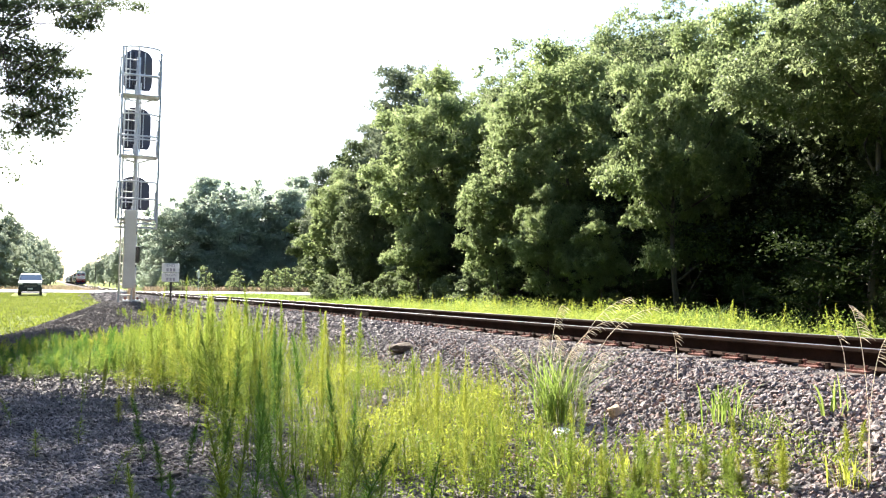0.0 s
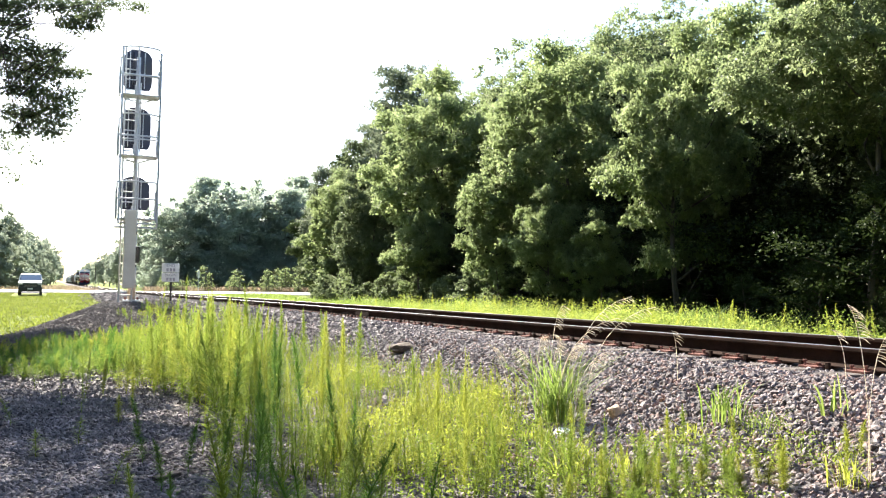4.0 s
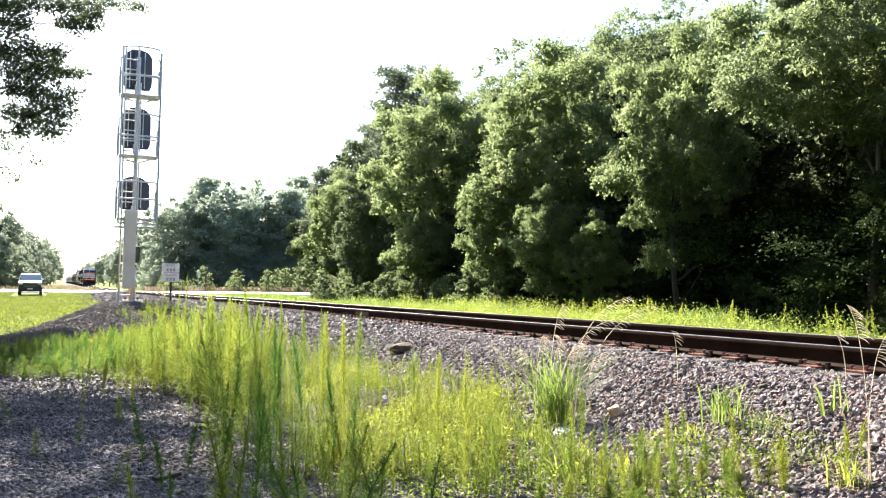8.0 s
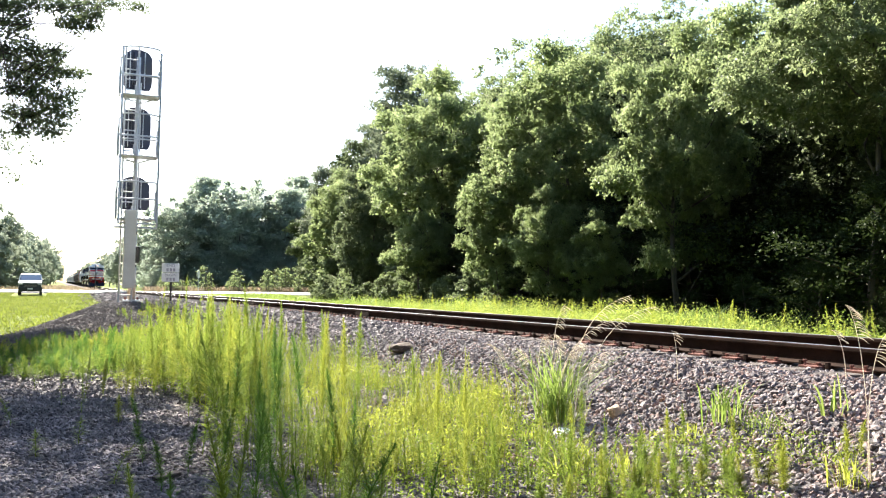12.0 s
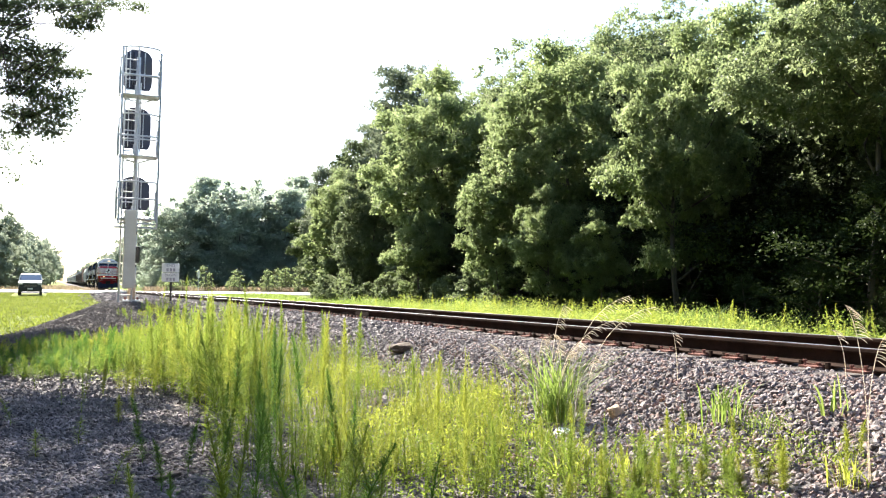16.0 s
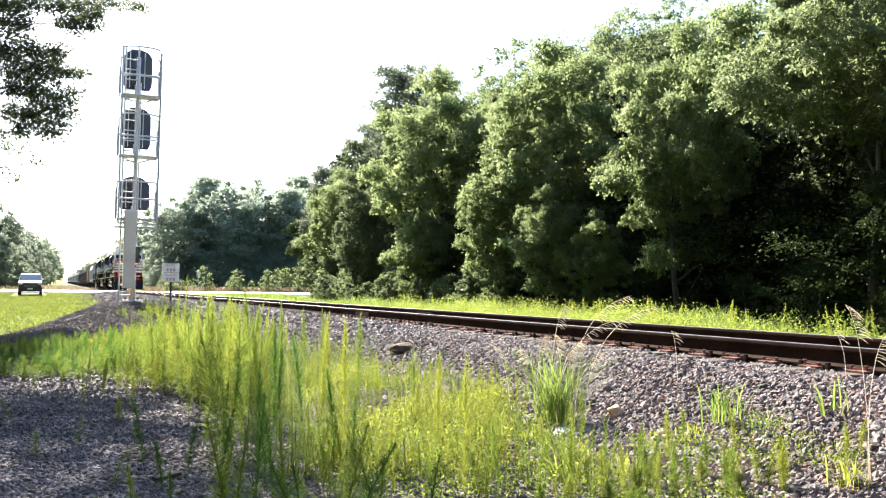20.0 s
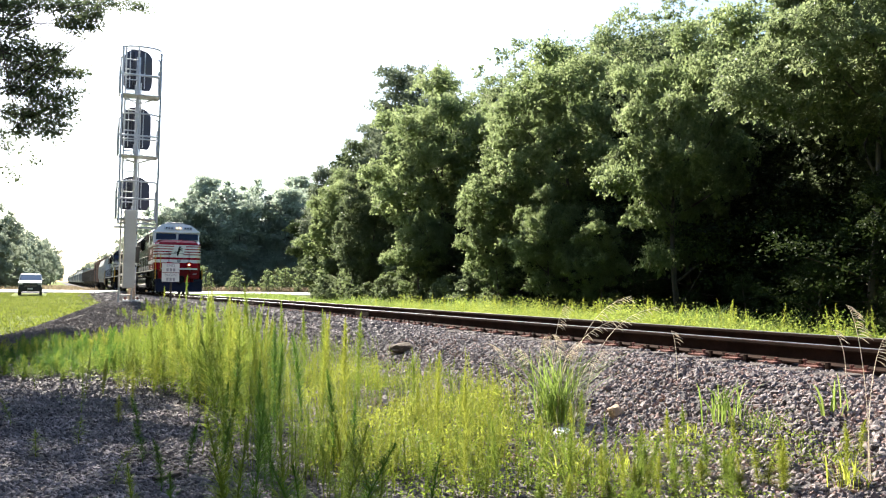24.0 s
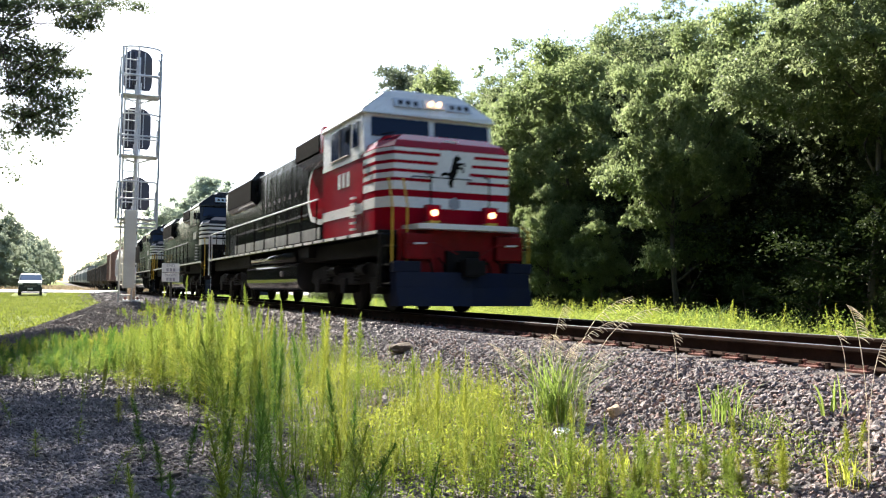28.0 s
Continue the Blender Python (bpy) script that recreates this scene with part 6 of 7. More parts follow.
def signal():
    sg = thing("railway_signal", "tall aluminium mast signal with three black backings, caged ladder and cabinet", "railway signal", pose(2.05, 27.71, 0.6, 0, 0.25, 0))
    part("footing", prism([(-0.45, -0.1), (-0.36, 0.06), (0.36, 0.06), (0.45, -0.1), (0.5, -0.5), (-0.5, -0.5)], -0.4, 0.4, "Y", 0.02), M_CONCRETE, sg, "dark concrete footing")
    part("base_plate", bx(-0.24, 0.24, -0.2, 0.2, 0.06, 0.11, 0.008), P_ALU, sg)
    for x in (-0.18, 0.18):
        for y in (-0.14, 0.14):
            part("anchor_bolt", rods([((x, y, 0.08), (x, y, 0.18))], 0.02, 6), M_RUST, sg)
    part("mast", rods([((0, 0, 0.1), (0, 0, 7.7))], 0.065, 16), P_ALU, sg, smooth=True)
    part("mast_sleeve", bx(-0.11, 0.11, -0.1, 0.1, 0.1, 0.6, 0.02), mat("rusty_sleeve", (0.5, 0.4, 0.3), (0.36, 0.25, 0.17), 6, 0.7), sg)
    cab = part("cabinet", bx(-0.32, 0.02, -0.84, -0.52, 0.46, 2.82, 0.015), P_CABINET, sg, "tall beige equipment cabinet")
    part("cabinet_bracket", bx(-0.1, 0.0, -0.53, -0.05, 1.0, 1.08), P_ALU, cab)
    part("cabinet_bracket", bx(-0.1, 0.0, -0.53, -0.05, 2.3, 2.38), P_ALU, cab)
    for z in (0.62, 1.1, 1.6, 2.1, 2.6):
        part("hinge", bx(0.015, 0.045, -0.78, -0.72, z, z + 0.07), P_POST, cab)
    part("door_seam", bx(-0.3, 0.0, -0.846, -0.838, 0.5, 2.78), P_CABINET, cab)
    part("junction_box", bx(0.07, 0.2, -0.1, 0.1, 1.25, 1.75, 0.03), P_POST, sg)
    part("conduit", rods([((0.1, 0, 0.1), (0.1, 0, 1.25)), ((0.1, 0, 1.75), (0.09, 0, 6.9))], 0.022, 8), P_ALU, sg)
    # ladder on the viewer's side of the mast
    for x in (-0.4, -0.03):
        part("ladder_rail", rods([((x, -0.48 if x < -0.1 else -0.46, 0.0), (x, -0.46, 7.9))], 0.03, 6), P_ALU, sg)
    for k in range(25):
        part("ladder_rung", rods([((-0.4, -0.47, 0.25 + k * 0.315), (-0.03, -0.47, 0.25 + k * 0.315))], 0.019, 6), P_ALU, sg)
    # heads with backings, visors, platforms and safety cages
    for zc, w, h in ((7.36, 0.86, 1.3), (5.5, 0.88, 1.32), (3.44, 0.93, 1.05)):
        r = w / 2
        top, bot = zc + h / 2, zc - h / 2
        n = 14
        out = [(-r * 0.82, bot), (r * 0.82, bot), (r * 0.97, bot + 0.14), (r, bot + 0.3)] + [(r * math.cos(a), top - r * 0.8 + r * 0.8 * math.sin(a)) for a in [math.pi * k / n for k in range(1, n)]] + [(-r, bot + 0.3), (-r * 0.97, bot + 0.14)]
        hd = part("signal_head", prism(out, 0.22, 0.245, "Y"), P_BACKING, sg, "black arched signal backing seen from behind")
        part("housing", bx(-0.16, 0.16, 0.02, 0.22, bot + 0.12, top - 0.12, 0.04), P_BACKING, hd)
        for k in range(3 if h > 1.1 else 2):
            z = bot + 0.28 + k * 0.36
            bm = bmesh.new()
            bmesh.ops.create_cone(bm, cap_ends=False, segments=16, radius1=0.13, radius2=0.12, depth=0.28, matrix=Matrix.Translation((0, 0.38, z)) @ pose(0, 0, 0, 90))
            part("visor", bm, P_BACKING, hd)
        for x in (-0.24, 0.2):
            part("backing_rib", bx(x - 0.014, x + 0.014, 0.19, 0.22, bot + 0.06, top - 0.1), P_ALU, hd)
        part("bracket", rods([((0, 0, zc - 0.2), (0, 0.1, zc - 0.2)), ((0, 0, zc + 0.2), (0, 0.1, zc + 0.2)), ((-0.05, -0.02, bot - 0.2), (-0.05, -0.02, bot + 0.1))], 0.05, 8), P_ALU, hd)
        zp = bot - 0.36
        pf = part("platform", bx(-0.52, 0.6, -0.75, -0.1, zp, zp + 0.03, 0.004), P_ALU, sg, "grated service platform")
        for k in range(8):
            part("grating_bar", bx(-0.5 + k * 0.15, -0.47 + k * 0.15, -0.74, -0.12, zp + 0.03, zp + 0.06), P_ALU, pf)
        part("platform_strut", rods([((-0.45, -0.4, zp), (-0.05, -0.05, zp - 0.12)), ((0.52, -0.4, zp), (0.05, -0.05, zp - 0.12))], 0.025, 6), P_ALU, pf)
        for x in (-0.56, 0.58):
            pts = [((x, -0.74, zp), (x, -0.74, zp + 1.1)), ((x, -0.74, zp + 1.1), (x + 0.09 * (1 if x < 0 else -1), -0.74, zp + 1.16)), ((x, -0.3, zp), (x, -0.3, zp + 0.9))]
            part("hand_hoop", rods(pts, 0.027, 6), P_ALU, pf)
        part("guard_rail", rods([((-0.56, -0.75, zp + 0.62), (0.6, -0.75, zp + 0.62))], 0.03, 6), P_ALU, pf)
    part("bottom_bracket", rods([((-0.62, -0.7, 2.3), (0.62, -0.7, 2.3))], 0.032, 6), P_ALU, sg)
    for x, z0, z1 in ((0.6, 2.3, 7.7), (-0.5, 2.4, 7.8)):
        part("cage_upright", rods([((x, -0.78, z0), (x, -0.78, z1))], 0.032, 6), P_ALU, sg)
    for z in (2.42, 3.7, 5.0, 5.78, 6.95, 7.84):
        n = 14
        arc = [(0.05 + 0.55 * math.cos(a), -0.5 - 0.28 * math.sin(a), z) for a in [math.pi * k / n for k in range(n + 1)]]
        part("cage_hoop", fast_mesh("cage_hoop", *tube_arrays([(arc, [0.026] * (n + 1))], 6), P_ALU, True), None, sg)
    return sg


signal()


def letters(text, size, m, material, parent):
    cu = bpy.data.curves.new("lettering", "FONT")
    cu.body, cu.size, cu.extrude, cu.align_x, cu.align_y = text, size, 0.002, "CENTER", "CENTER"
    tmp = bpy.data.objects.new("lettering", cu)
    scene.collection.objects.link(tmp)
    me = bpy.data.meshes.new_from_object(tmp.evaluated_get(bpy.context.evaluated_depsgraph_get()))
    bpy.data.objects.remove(tmp)
    me.materials.clear()
    me.materials.append(material)
    ob = part("lettering", me, None, parent)
    ob.matrix_basis = m
    return ob


def block_sign():
    s = thing("track_sign", "two white plates on a dark post beside the track", "sign", pose(3.26, 28.25, float(ground_z(3.26, 28.25)), 0, 0, -4))
    part("post", rods([((0.02, 0, -0.2), (0.02, 0, 1.2))], 0.035, 8), P_POST, s, "dark steel post")
    for z0, z1 in ((0.98, 1.27), (0.68, 0.965)):
        p = part("plate", bx(-0.27, 0.27, -0.05, -0.035, z0, z1, 0.004), P_SIGN, s)
        zc = (z0 + z1) / 2
        letters("END" if z0 > 0.9 else "BEGIN", 0.13, pose(0, -0.053, zc + 0.07, 90, 0, 0), P_SIGNINK, p)
        for k in range(3):
            part("number_bar", bx(-0.13 + k * 0.1, -0.06 + k * 0.1, -0.054, -0.049, zc - 0.115, zc - 0.015), P_SIGNINK, p)
    return s


block_sign()


def small_post(name, label, cat, x, y, h, plate):
    s = thing(name, label, cat, pose(x, y, float(ground_z(x, y))))
    part("post", rods([((0, 0, -0.2), (0, 0, h))], 0.035, 8), P_POST if not plate else P_ALU, s)
    if plate:
        part("plate", bx(-0.14, 0.14, -0.06, -0.04, h - 0.8, h, 0.01), P_ALU, s)
    return s


small_post("marker_post", "slim grey post near the road crossing", "post", 3.05, 84.0, 2.6, False)
small_post("road_sign", "small pale road sign beyond the crossing", "sign", 14.2, 97.0, 2.6, True)


# ---- the parked car ----
def parked_car():
    """Sport utility car seen from its front; front at -y."""
    P_CAR = mat("white_car_paint", (0.75, 0.76, 0.78), (0.7, 0.71, 0.73), 2, 0.18, fine=0.03)
    P_TRIM = mat("black_car_plastic", (0.015, 0.015, 0.017), (0.03, 0.03, 0.03), 5, 0.5)
    P_TYRE = mat("tyre_rubber", (0.02, 0.02, 0.02), (0.035, 0.033, 0.03), 8, 0.85, bump=0.2)
    car = thing("car", "white sport utility car with black grille parked on grass", "car", pose(-2.13, 77.5, float(ground_z(-2.13, 77.5)), 0, 0, 1))
    prof = [(-2.16, 0.5), (-2.2, 0.9), (-2.12, 1.0), (-1.6, 1.09), (-1.05, 1.17), (0.0, 1.14), (2.1, 1.15), (2.2, 0.9), (2.15, 0.42), (-2.1, 0.42)]
    part("body", prism(prof, -0.9, 0.9, "X", 0.07), P_CAR, car, smooth=False)
    cabin = [[(-0.9, -1.1, 1.12), (0.9, -1.1, 1.12), (0.9, 2.1, 1.12), (-0.9, 2.1, 1.12)], [(-0.78, -0.35, 1.64), (0.78, -0.35, 1.64), (0.78, 1.95, 1.64), (-0.78, 1.95, 1.64)]]
    part("greenhouse", loft(cabin), G_DARK, car, "tinted car windows")
    roof = part("roof", loft([[(-0.8, -0.46, 1.62), (0.8, -0.46, 1.62), (0.8, 2.0, 1.62), (-0.8, 2.0, 1.62)], [(-0.7, -0.25, 1.72), (0.7, -0.25, 1.72), (0.7, 1.8, 1.72), (-0.7, 1.8, 1.72)]]), P_CAR, car)
    for x in (-0.58, 0.58):
        part("roof_rail", rods([((x, -0.1, 1.79), (x, 1.6, 1.79))], 0.025, 6), P_TRIM, roof)
        part("pillar", rods([((x * 1.53, -1.08, 1.12), (x * 1.34, -0.4, 1.64))], 0.045, 6), P_CAR, car)
    # pale tint puts the sky's reflection into the windshield colour
    w = part("windshield", loft([[(-0.8, -1.12, 1.16), (0.8, -1.12, 1.16), (0.8, -1.06, 1.16), (-0.8, -1.06, 1.16)], [(-0.74, -0.5, 1.61), (0.74, -0.5, 1.61), (0.74, -0.42, 1.61), (-0.74, -0.42, 1.61)]]), glass("sky_paled_windshield_glass", (0.3, 0.36, 0.45)), car)
    part("front_bumper", bx(-0.9, 0.9, -2.34, -2.12, 0.28, 0.64, 0.05), P_TRIM, car)
    g = part("grille", bx(-0.86, 0.86, -2.3, -2.14, 0.6, 0.97, 0.02), P_TRIM, car)
    for k in range(3):
        part("grille_bar", bx(-0.5, 0.5, -2.305, -2.29, 0.66 + k * 0.06, 0.68 + k * 0.06), P_STEEL, g)
    for s in (-1, 1):
        part("headlight", bx(s * 0.74 - 0.17, s * 0.74 + 0.17, -2.31, -2.1, 0.8, 0.93, 0.03), glass("clear_lamp_glass", (0.5, 0.5, 0.5)), car)
        m = part("mirror", bx(s * 0.97 - 0.09, s * 0.97 + 0.09, -0.85, -0.7, 1.12, 1.28, 0.03), P_TRIM, car)
        for y in (-1.38, 1.4):
            wh = part("wheel", rods([((s * 0.72, y, 0.36), (s * 0.93, y, 0.36))], 0.36, 24), P_TYRE, car)
            part("rim", rods([((s * 0.92, y, 0.36), (s * 0.94, y, 0.36))], 0.22, 16), P_STEEL, wh)
    part("plate", bx(-0.2, 0.2, -2.355, -2.335, 0.45, 0.56), P_SIGN, car)
    car.matrix_world = car.matrix_world @ Matrix.Diagonal((0.94, 1, 1.03, 1))
    return car


parked_car()


# ---- single plants and litter near the viewer ----
def plant_meshes(rng, material):
    (v1, f1), (v2, f2) = plume(rng, 1.0, rng.uniform(0.08, 0.115), 1500, 0.014)
    return fast_mesh("stem", v1, f1, material), fast_mesh("leaves", v2, f2, material)


rng = np.random.RandomState(31)
PLANTS = [plant_meshes(rng, (M_WEED, M_WEED_MID)[k % 2] if k < 4 else M_WEED_SHADED) for k in range(6)]
for k in range(2):
    (v1, f1), (v2, f2) = plume(rng, 1.0, 0.11, 240, 0.022)
    PLANTS.append((fast_mesh("stem", v1, f1, M_WEED_MID), fast_mesh("leaves", v2, f2, M_WEED_MID)))
SWAY = []


def weed_plant(x, y, h, k, label="tall feathery green weed in gravel"):
    ob = thing("weed_plant", label, "weed", None, "tall weeds")
    wide = max(h * 0.6 + 0.35, 0.85 - h) * (0.8 if x > 1.7 else 1)
    ob.matrix_world = Matrix.LocRotScale((x, y, float(ground_z(x, y)) - 0.01), Euler((0, 0, k * 1.9)), (wide, wide, h))
    # near plants on the left take the shade-coloured leaves
    stem, leaves = PLANTS[6 + k % 2 if x < 0.4 else (4 + k % 2 if y < 7.0 and x < 1.7 else k % 4)]
    part("stem", stem, None, ob)
    part("leaves", leaves, None, ob)
    return ob


for k, (x, y, h) in enumerate(((1.05, 4.6, 0.5), (1.25, 4.9, 0.62), (0.95, 5.3, 0.5), (1.5, 4.45, 0.42), (1.75, 4.5, 0.36), (1.35, 5.6, 0.7), (1.75, 5.4, 0.88), (1.2, 6.2, 0.6), (1.95, 6.6, 0.9), (2.15, 7.2, 0.9),
                               (2.25, 5.0, 0.68), (1.6, 7.4, 0.86), (1.2, 8.3, 0.85), (1.45, 8.9, 0.9), (1.75, 9.4, 0.92), (2.0, 10.2, 0.9), (1.2, 9.8, 0.7), (0.75, 10.4, 0.55), (2.5, 5.9, 0.4), (2.75, 5.1, 0.36),
                               (2.9, 4.4, 0.42), (3.3, 4.9, 0.4), (3.55, 4.3, 0.36), (1.0, 7.2, 0.5), (0.45, 7.0, 0.24), (0.15, 6.2, 0.22), (0.5, 5.5, 0.26), (0.05, 8.2, 0.3), (0.42, 8.8, 0.42), (-0.2, 9.8, 0.36),
                               (2.9, 12.5, 0.7), (2.5, 11.4, 0.85), (3.3, 13.2, 0.6), (3.6, 27.0, 0.9), (2.9, 26.6, 0.55), (3.91, 4.58, 0.3), (4.05, 4.25, 0.3), (3.16, 4.1, 0.28), (3.94, 3.29, 0.36), (3.28, 3.49, 0.3), (2.68, 4.4, 0.34), (3.5, 3.9, 0.26), (3.7, 3.5, 0.28), (2.95, 3.7, 0.32), (4.3, 3.5, 0.24),
                               (0.2, 7.6, 0.26), (0.55, 6.4, 0.3), (-0.1, 5.9, 0.2), (0.3, 4.9, 0.24), (0.05, 4.6, 0.2), (-0.3, 7.2, 0.26), (-0.5, 8.6, 0.3), (0.6, 7.7, 0.4), (0.25, 9.3, 0.45), (-0.7, 9.9, 0.4), (0.35, 4.3, 0.18), (1.0, 4.2, 0.55), (1.2, 4.3, 0.5), (0.8, 4.5, 0.4), (1.4, 4.15, 0.55), (1.1, 5.0, 0.66), (1.3, 5.25, 0.7), (1.5, 4.8, 0.6), (1.65, 4.25, 0.5), (0.7, 5.0, 0.34), (1.45, 6.1, 0.8), (1.6, 5.9, 0.76), (2.2, 4.1, 0.42), (1.95, 3.98, 0.46), (2.45, 3.75, 0.4), (3.3, 28.6, 0.5), (1.97, 9.5, 1.12), (1.9, 9.4, 0.95), (2.05, 9.6, 0.9), (1.53, 9.5, 1.05), (2.2, 9.0, 0.95), (2.13, 7.0, 0.88), (2.39, 7.0, 0.88), (1.34, 10.0, 0.82), (1.08, 10.5, 0.75), (1.57, 8.5, 0.98), (2.73, 10.0, 0.85), (2.26, 4.6, 0.62), (1.37, 4.6, 0.65), (2.36, 10.5, 0.86), (2.72, 6.5, 0.6),
                               (0.52, 4.65, 0.3), (1.28, 4.1, 0.4), (1.55, 4.6, 0.45), (1.14, 4.75, 0.4))):
    if y < 5.4 and x < 1.9 and k % 2:
        continue
    ob = weed_plant(x, y, h, k)
    if k in (5, 6, 8, 9, 10, 11):
        SWAY.append((ob, 0.9 + 0.2 * (k % 3), 2.1 + 0.37 * k))


# short slender weeds along the ballast foot
for k in range(26):
    y = rng.uniform(3.15, 4.1)
    weed_plant(y * rng.uniform(0.6, 1.06), y, rng.uniform(0.17, 0.32), k, "short slender yellow-green weed at the ballast foot")
# tall weeds close in front of the viewer, only their tops in view
(v1, f1), (v2, f2) = plume(rng, 1.0, 0.075, 1300, 0.011)
CLOSE = [(fast_mesh("stem", v1, f1, M_WEED_MID), fast_mesh("leaves", v2, f2, M_WEED_MID))]
# the second copy carries tree shade in its darker leaves
(v1, f1), (v2, f2) = plume(rng, 1.0, 0.07, 1200, 0.011)
CLOSE.append((fast_mesh("stem", v1, f1, M_WEED_SHADED), fast_mesh("leaves", v2, f2, M_WEED_SHADED)))
for k, (x, y, h) in enumerate(((0.2, 1.85, 0.74), (0.23, 1.8, 0.78), (0.27, 1.9, 0.77), (0.29, 1.75, 0.7), (0.34, 1.9, 0.84), (0.37, 1.8, 0.87), (0.42, 1.95, 0.83), (0.45, 1.75, 0.8), (0.49, 1.85, 0.82), (0.53, 1.75, 0.78),
                               (0.56, 1.9, 0.8), (0.6, 1.7, 0.73), (0.65, 1.8, 0.76), (0.71, 1.75, 0.72), (0.76, 1.85, 0.74), (0.12, 1.8, 0.66), (0.52, 1.6, 0.72), (0.4, 1.6, 0.74))):
    ob = thing("weed_plant", "tall shaded green weed close in front", "weed", None, "tall weeds")
    ob.matrix_world = Matrix.LocRotScale((x, y, float(ground_z(x, y)) - 0.01), Euler((0, 0, k * 2.3)), (0.85 + 0.1 * (k % 4), 0.85 + 0.1 * (k % 4), h))
    stem, leaves = CLOSE[k % 2]
    part("stem", stem, None, ob)
    part("leaves", leaves, None, ob)


def tuft(name, label, x, y, n, length, width, material, lean=0.45, seed=0, droop=0.25):
    rng = np.random.RandomState(seed)
    wide = 0.045 + min(length, 0.5) * 0.05
    base = np.stack([rng.normal(0, wide, n), rng.normal(0, wide, n), np.zeros(n)], -1)
    L = length * rng.uniform(0.5, 1.1, n)
    V, F = blades(rng, base, L, np.full(n, width) * rng.uniform(0.7, 1.2, n), lean * rng.uniform(0.1, 1.5, n), droop)
    ob = thing(name, label, "grass tuft", pose(x, y, float(ground_z(x, y)) - 0.01), "grass tufts")
    part("blade_clump", fast_mesh("blade_clump", V, F, material), None, ob)
    return ob


tuft("grass_tuft", "large bright green grass tuft in the ballast", 3.62, 5.75, 250, 0.72, 0.0036, M_GRASS, 0.62, 1, 0.15)
tuft("grass_tuft", "green grass tuft among grey stones", 4.35, 4.66, 46, 0.44, 0.006, M_GRASS, 0.42, 2)
tuft("grass_tuft", "sparse greyish grass tuft in ballast", 4.36, 4.34, 30, 0.26, 0.004, M_GRASS, 0.5, 3)
tuft("grass_tuft", "small bright grass sprig in the ballast", 4.72, 4.03, 8, 0.36, 0.009, M_GRASS, 0.35, 4)
for k, (x, y, L) in enumerate(((3.2, 6.8, 0.2), (3.45, 7.6, 0.24), (3.1, 8.4, 0.26), (3.9, 4.9, 0.1), (4.15, 4.75, 0.12), (3.95, 4.6, 0.1), (3.1, 5.2, 0.2), (3.0, 4.5, 0.24), (3.05, 4.1, 0.22), (3.9, 3.25, 0.3), (2.7, 4.1, 0.25))):
    tuft("grass_tuft", "low bright green grass tuft at the ballast foot", x, y, 42, L, 0.004, M_WEED, 0.7, 10 + k)


def seed_grass(x, y, h, lean, az, seed, heads=13):
    """A tall straw-coloured stalk whose panicle nods over."""
    rng = np.random.RandomState(seed)
    ob = thing("seed_grass", "tall dry grass stalk with a nodding seed head", "grass", pose(x, y, float(ground_z(x, y)) - 0.01, 0, 0, az), "seed grasses")
    t = np.linspace(0, 1, 12)
    pts = np.stack([lean * t ** 2.6, 0 * t, h * (t - 0.16 * t ** 5)], -1)
    V, F = tube_arrays([(pts, np.linspace(0.003, 0.0009, 12))], 4)
    part("stem", fast_mesh("stem", V, F, M_STRAW), None, ob)
    paths = []
    for k in range(heads):
        u = 0.72 + 0.28 * k / heads
        a = np.array([lean * u ** 2.6, 0, h * (u - 0.16 * u ** 5)])
        d = np.array([0.05 + 0.04 * rng.rand(), rng.normal() * 0.018, 0.012 - 0.03 * rng.rand()])
        s = np.linspace(0, 1, 4)[:, None]
        p = a + d * s + np.array([0, 0, -0.035]) * s ** 2
        paths.append((p, np.array([0.0008, 0.0018, 0.0021, 0.0006])))
    V, F = tube_arrays(paths, 4)
    part("seed_head", fast_mesh("seed_head", V, F, M_STRAW), None, ob)
    SWAY.append((ob, 1.1, seed * 0.7))
    return ob


for k, (x, y, h, lean, az) in enumerate(((3.75, 5.75, 1.22, 0.5, -40), (3.8, 5.6, 1.12, 0.55, -35), (3.7, 5.85, 1.02, 0.5, -45), (3.66, 5.9, 1.14, 0.12, -50), (3.55, 5.9, 0.72, 0.16, 170), (3.6, 5.7, 0.78, 0.2, -60),
                                         (3.7, 5.6, 0.72, 0.25, -40), (4.8, 5.7, 0.55, -0.05, -40),
                                         (4.0, 3.2, 1.2, -0.1, -40), (4.05, 3.25, 1.0, 0.12, -45), (5.5, 4.6, 0.5, -0.1, -40), (3.4, 6.1, 0.75, -0.2, -40), (3.5, 5.85, 0.85, 0.06, -40), (3.7, 5.95, 0.8, 0.1, -60), (3.78, 5.9, 0.84, -0.08, -40), (3.58, 5.65, 0.8, 0.16, -20), (4.05, 3.1, 1.05, 0.05, -40))):
    seed_grass(x, y, h, lean, az, 40 + k, 13 if h > 0.7 else 6)


def lump(name, label, cat, x, y, size, material, seed, squash=0.7):
    bm = bmesh.new()
    bmesh.ops.create_icosphere(bm, subdivisions=3, radius=1.0)
    for v in bm.verts:
        v.co *= 1 + 0.28 * noise.noise(v.co * 1.3 + Vector((seed, 0, 0))) + 0.1 * noise.noise(v.co * 4 + Vector((0, seed, 0)))
        v.co.z *= squash
        v.co *= size
    me = bpy.data.meshes.new(name)
    bm.to_mesh(me), bm.free()
    me.materials.append(material)
    ob = tagged(new(name, me), label, cat)
    ob.location = (x, y, float(ground_z(x, y)) + size * squash * 0.55)
    return ob


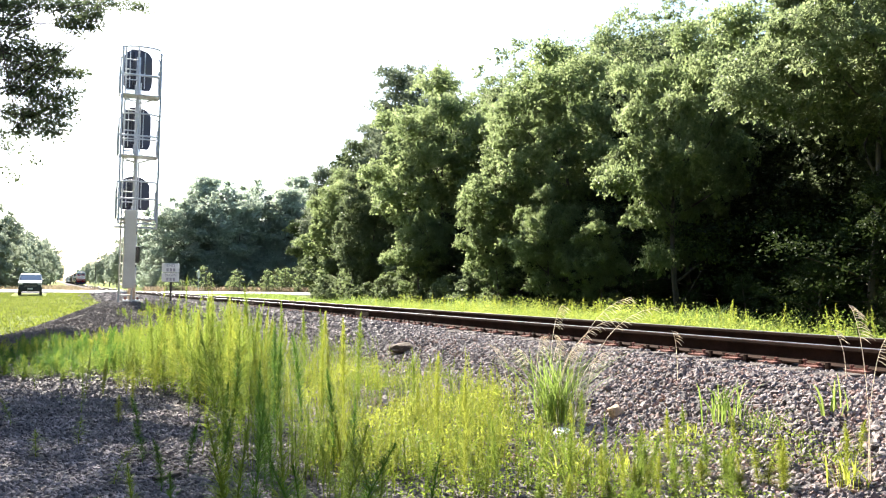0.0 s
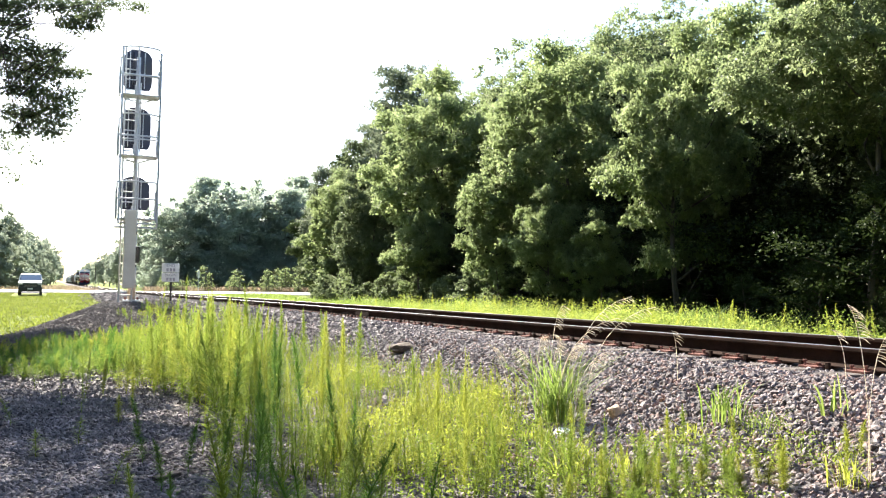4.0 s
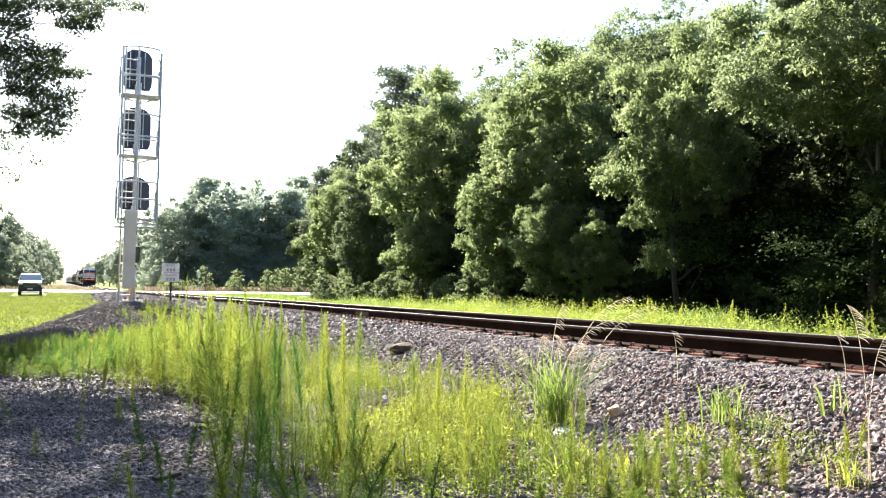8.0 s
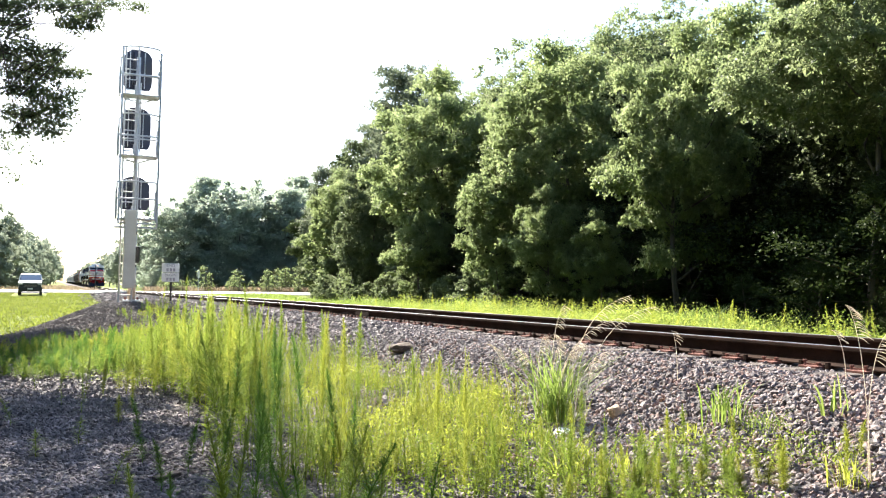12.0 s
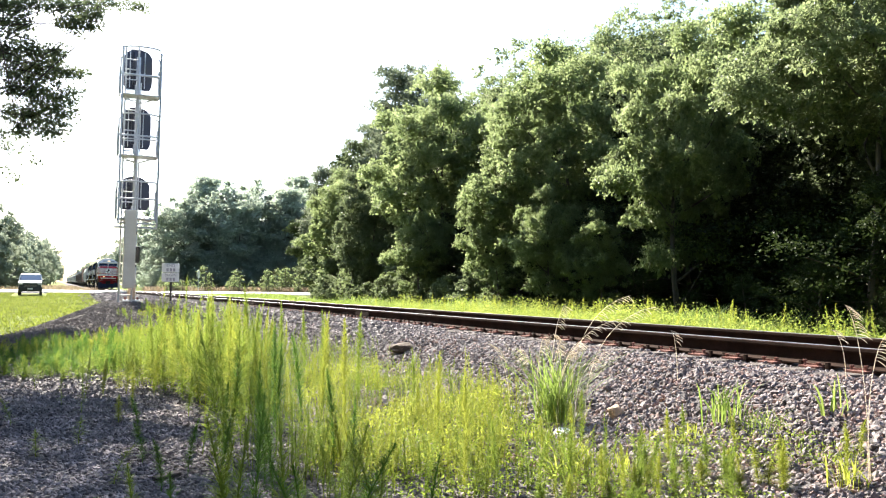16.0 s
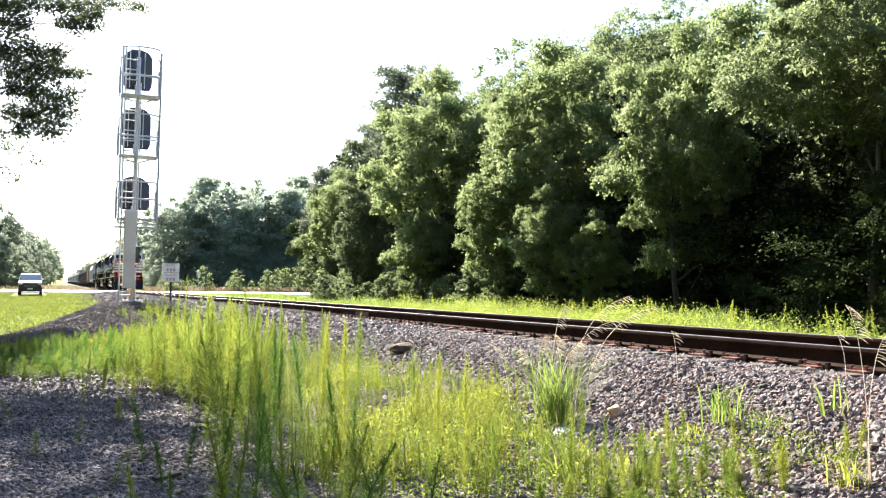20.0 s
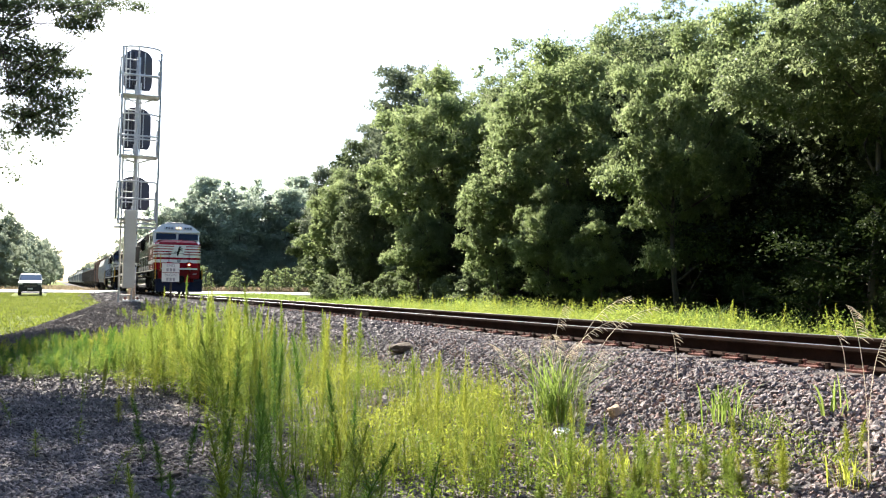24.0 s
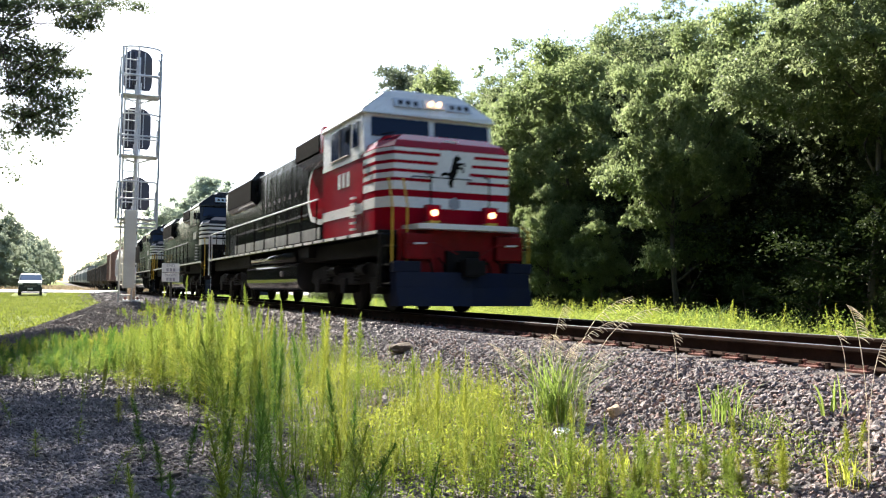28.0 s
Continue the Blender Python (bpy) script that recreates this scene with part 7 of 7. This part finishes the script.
lump("rock", "rounded tan rock lying on the ballast slope", "rock", 4.14, 5.66, 0.065, mat("tan_rock", (0.5, 0.36, 0.24), (0.4, 0.28, 0.18), 6, 0.8, bump=0.4), 3.0, 0.95)
lump("earth_clod", "dark brown clod of earth on ballast", "clod", 4.5, 11.2, 0.2, mat("dark_earth", (0.07, 0.05, 0.035), (0.12, 0.085, 0.06), 8, 0.95, bump=0.8), 7.0, 0.4)
lit = thing("litter", "crumpled white plastic scrap on gravel", "litter", pose(3.38, 5.3, float(ground_z(3.38, 5.3)) + 0.03, 8, -10, 30))
bm = bmesh.new()
bmesh.ops.create_grid(bm, x_segments=8, y_segments=5, size=0.5)
for v in bm.verts:
    v.co = Vector((v.co.x * 0.18, v.co.y * 0.09, 0.02 * noise.noise(v.co * 5)))
bmesh.ops.solidify(bm, geom=bm.faces[:], thickness=0.004)
part("scrap", bm, P_SIGN, lit)
brd = thing("board_scrap", "dark splintered board scrap on gravel", "board", pose(0.58, 4.95, float(ground_z(0.58, 4.95)) + 0.02, 4, -6, 20))
part("plank", bx(-0.075, 0.075, -0.03, 0.03, -0.012, 0.014, 0.008), M_TIE, brd)


# ---- what moves ----
def lead_y(t):
    """Where the front coupler face of the train is along the line."""
    d = 28.0 - t
    return 13.875 + 10.31 * d + 0.0208 * d * d


def motions():
    for ob, off in TRAIN:
        walk(ob, [(t, pose(TX, lead_y(t) + off, RT + float(grade(lead_y(t) + off + 9)))) for t in range(0, 29, 2)])
    for axles in (lead_axles, second_axles):
        for a in axles:
            home = a.location.copy()
            walk(a, [(f / 30, pose(home.x, home.y, home.z) @ Matrix.Rotation((lead_y(f / 30) - lead_y(0)) / 0.508 * -1, 4, "X")) for f in range(0, 841, 2)])

    # plants stir in the breeze
    for ob, degrees, phase in SWAY:
        m = ob.matrix_world.copy()
        loc, q, sc = m.decompose()
        rows = []
        for t in np.arange(0, 28.01, 0.7):
            a = degrees * (0.6 * math.sin(t * 1.7 + phase) + 0.4 * math.sin(t * 3.1 + phase * 2))
            rows.append((float(t), Matrix.LocRotScale(loc, Euler((radians(a * 0.4), radians(a), 0)).to_quaternion() @ q, None)))
        walk(ob, rows)


motions()
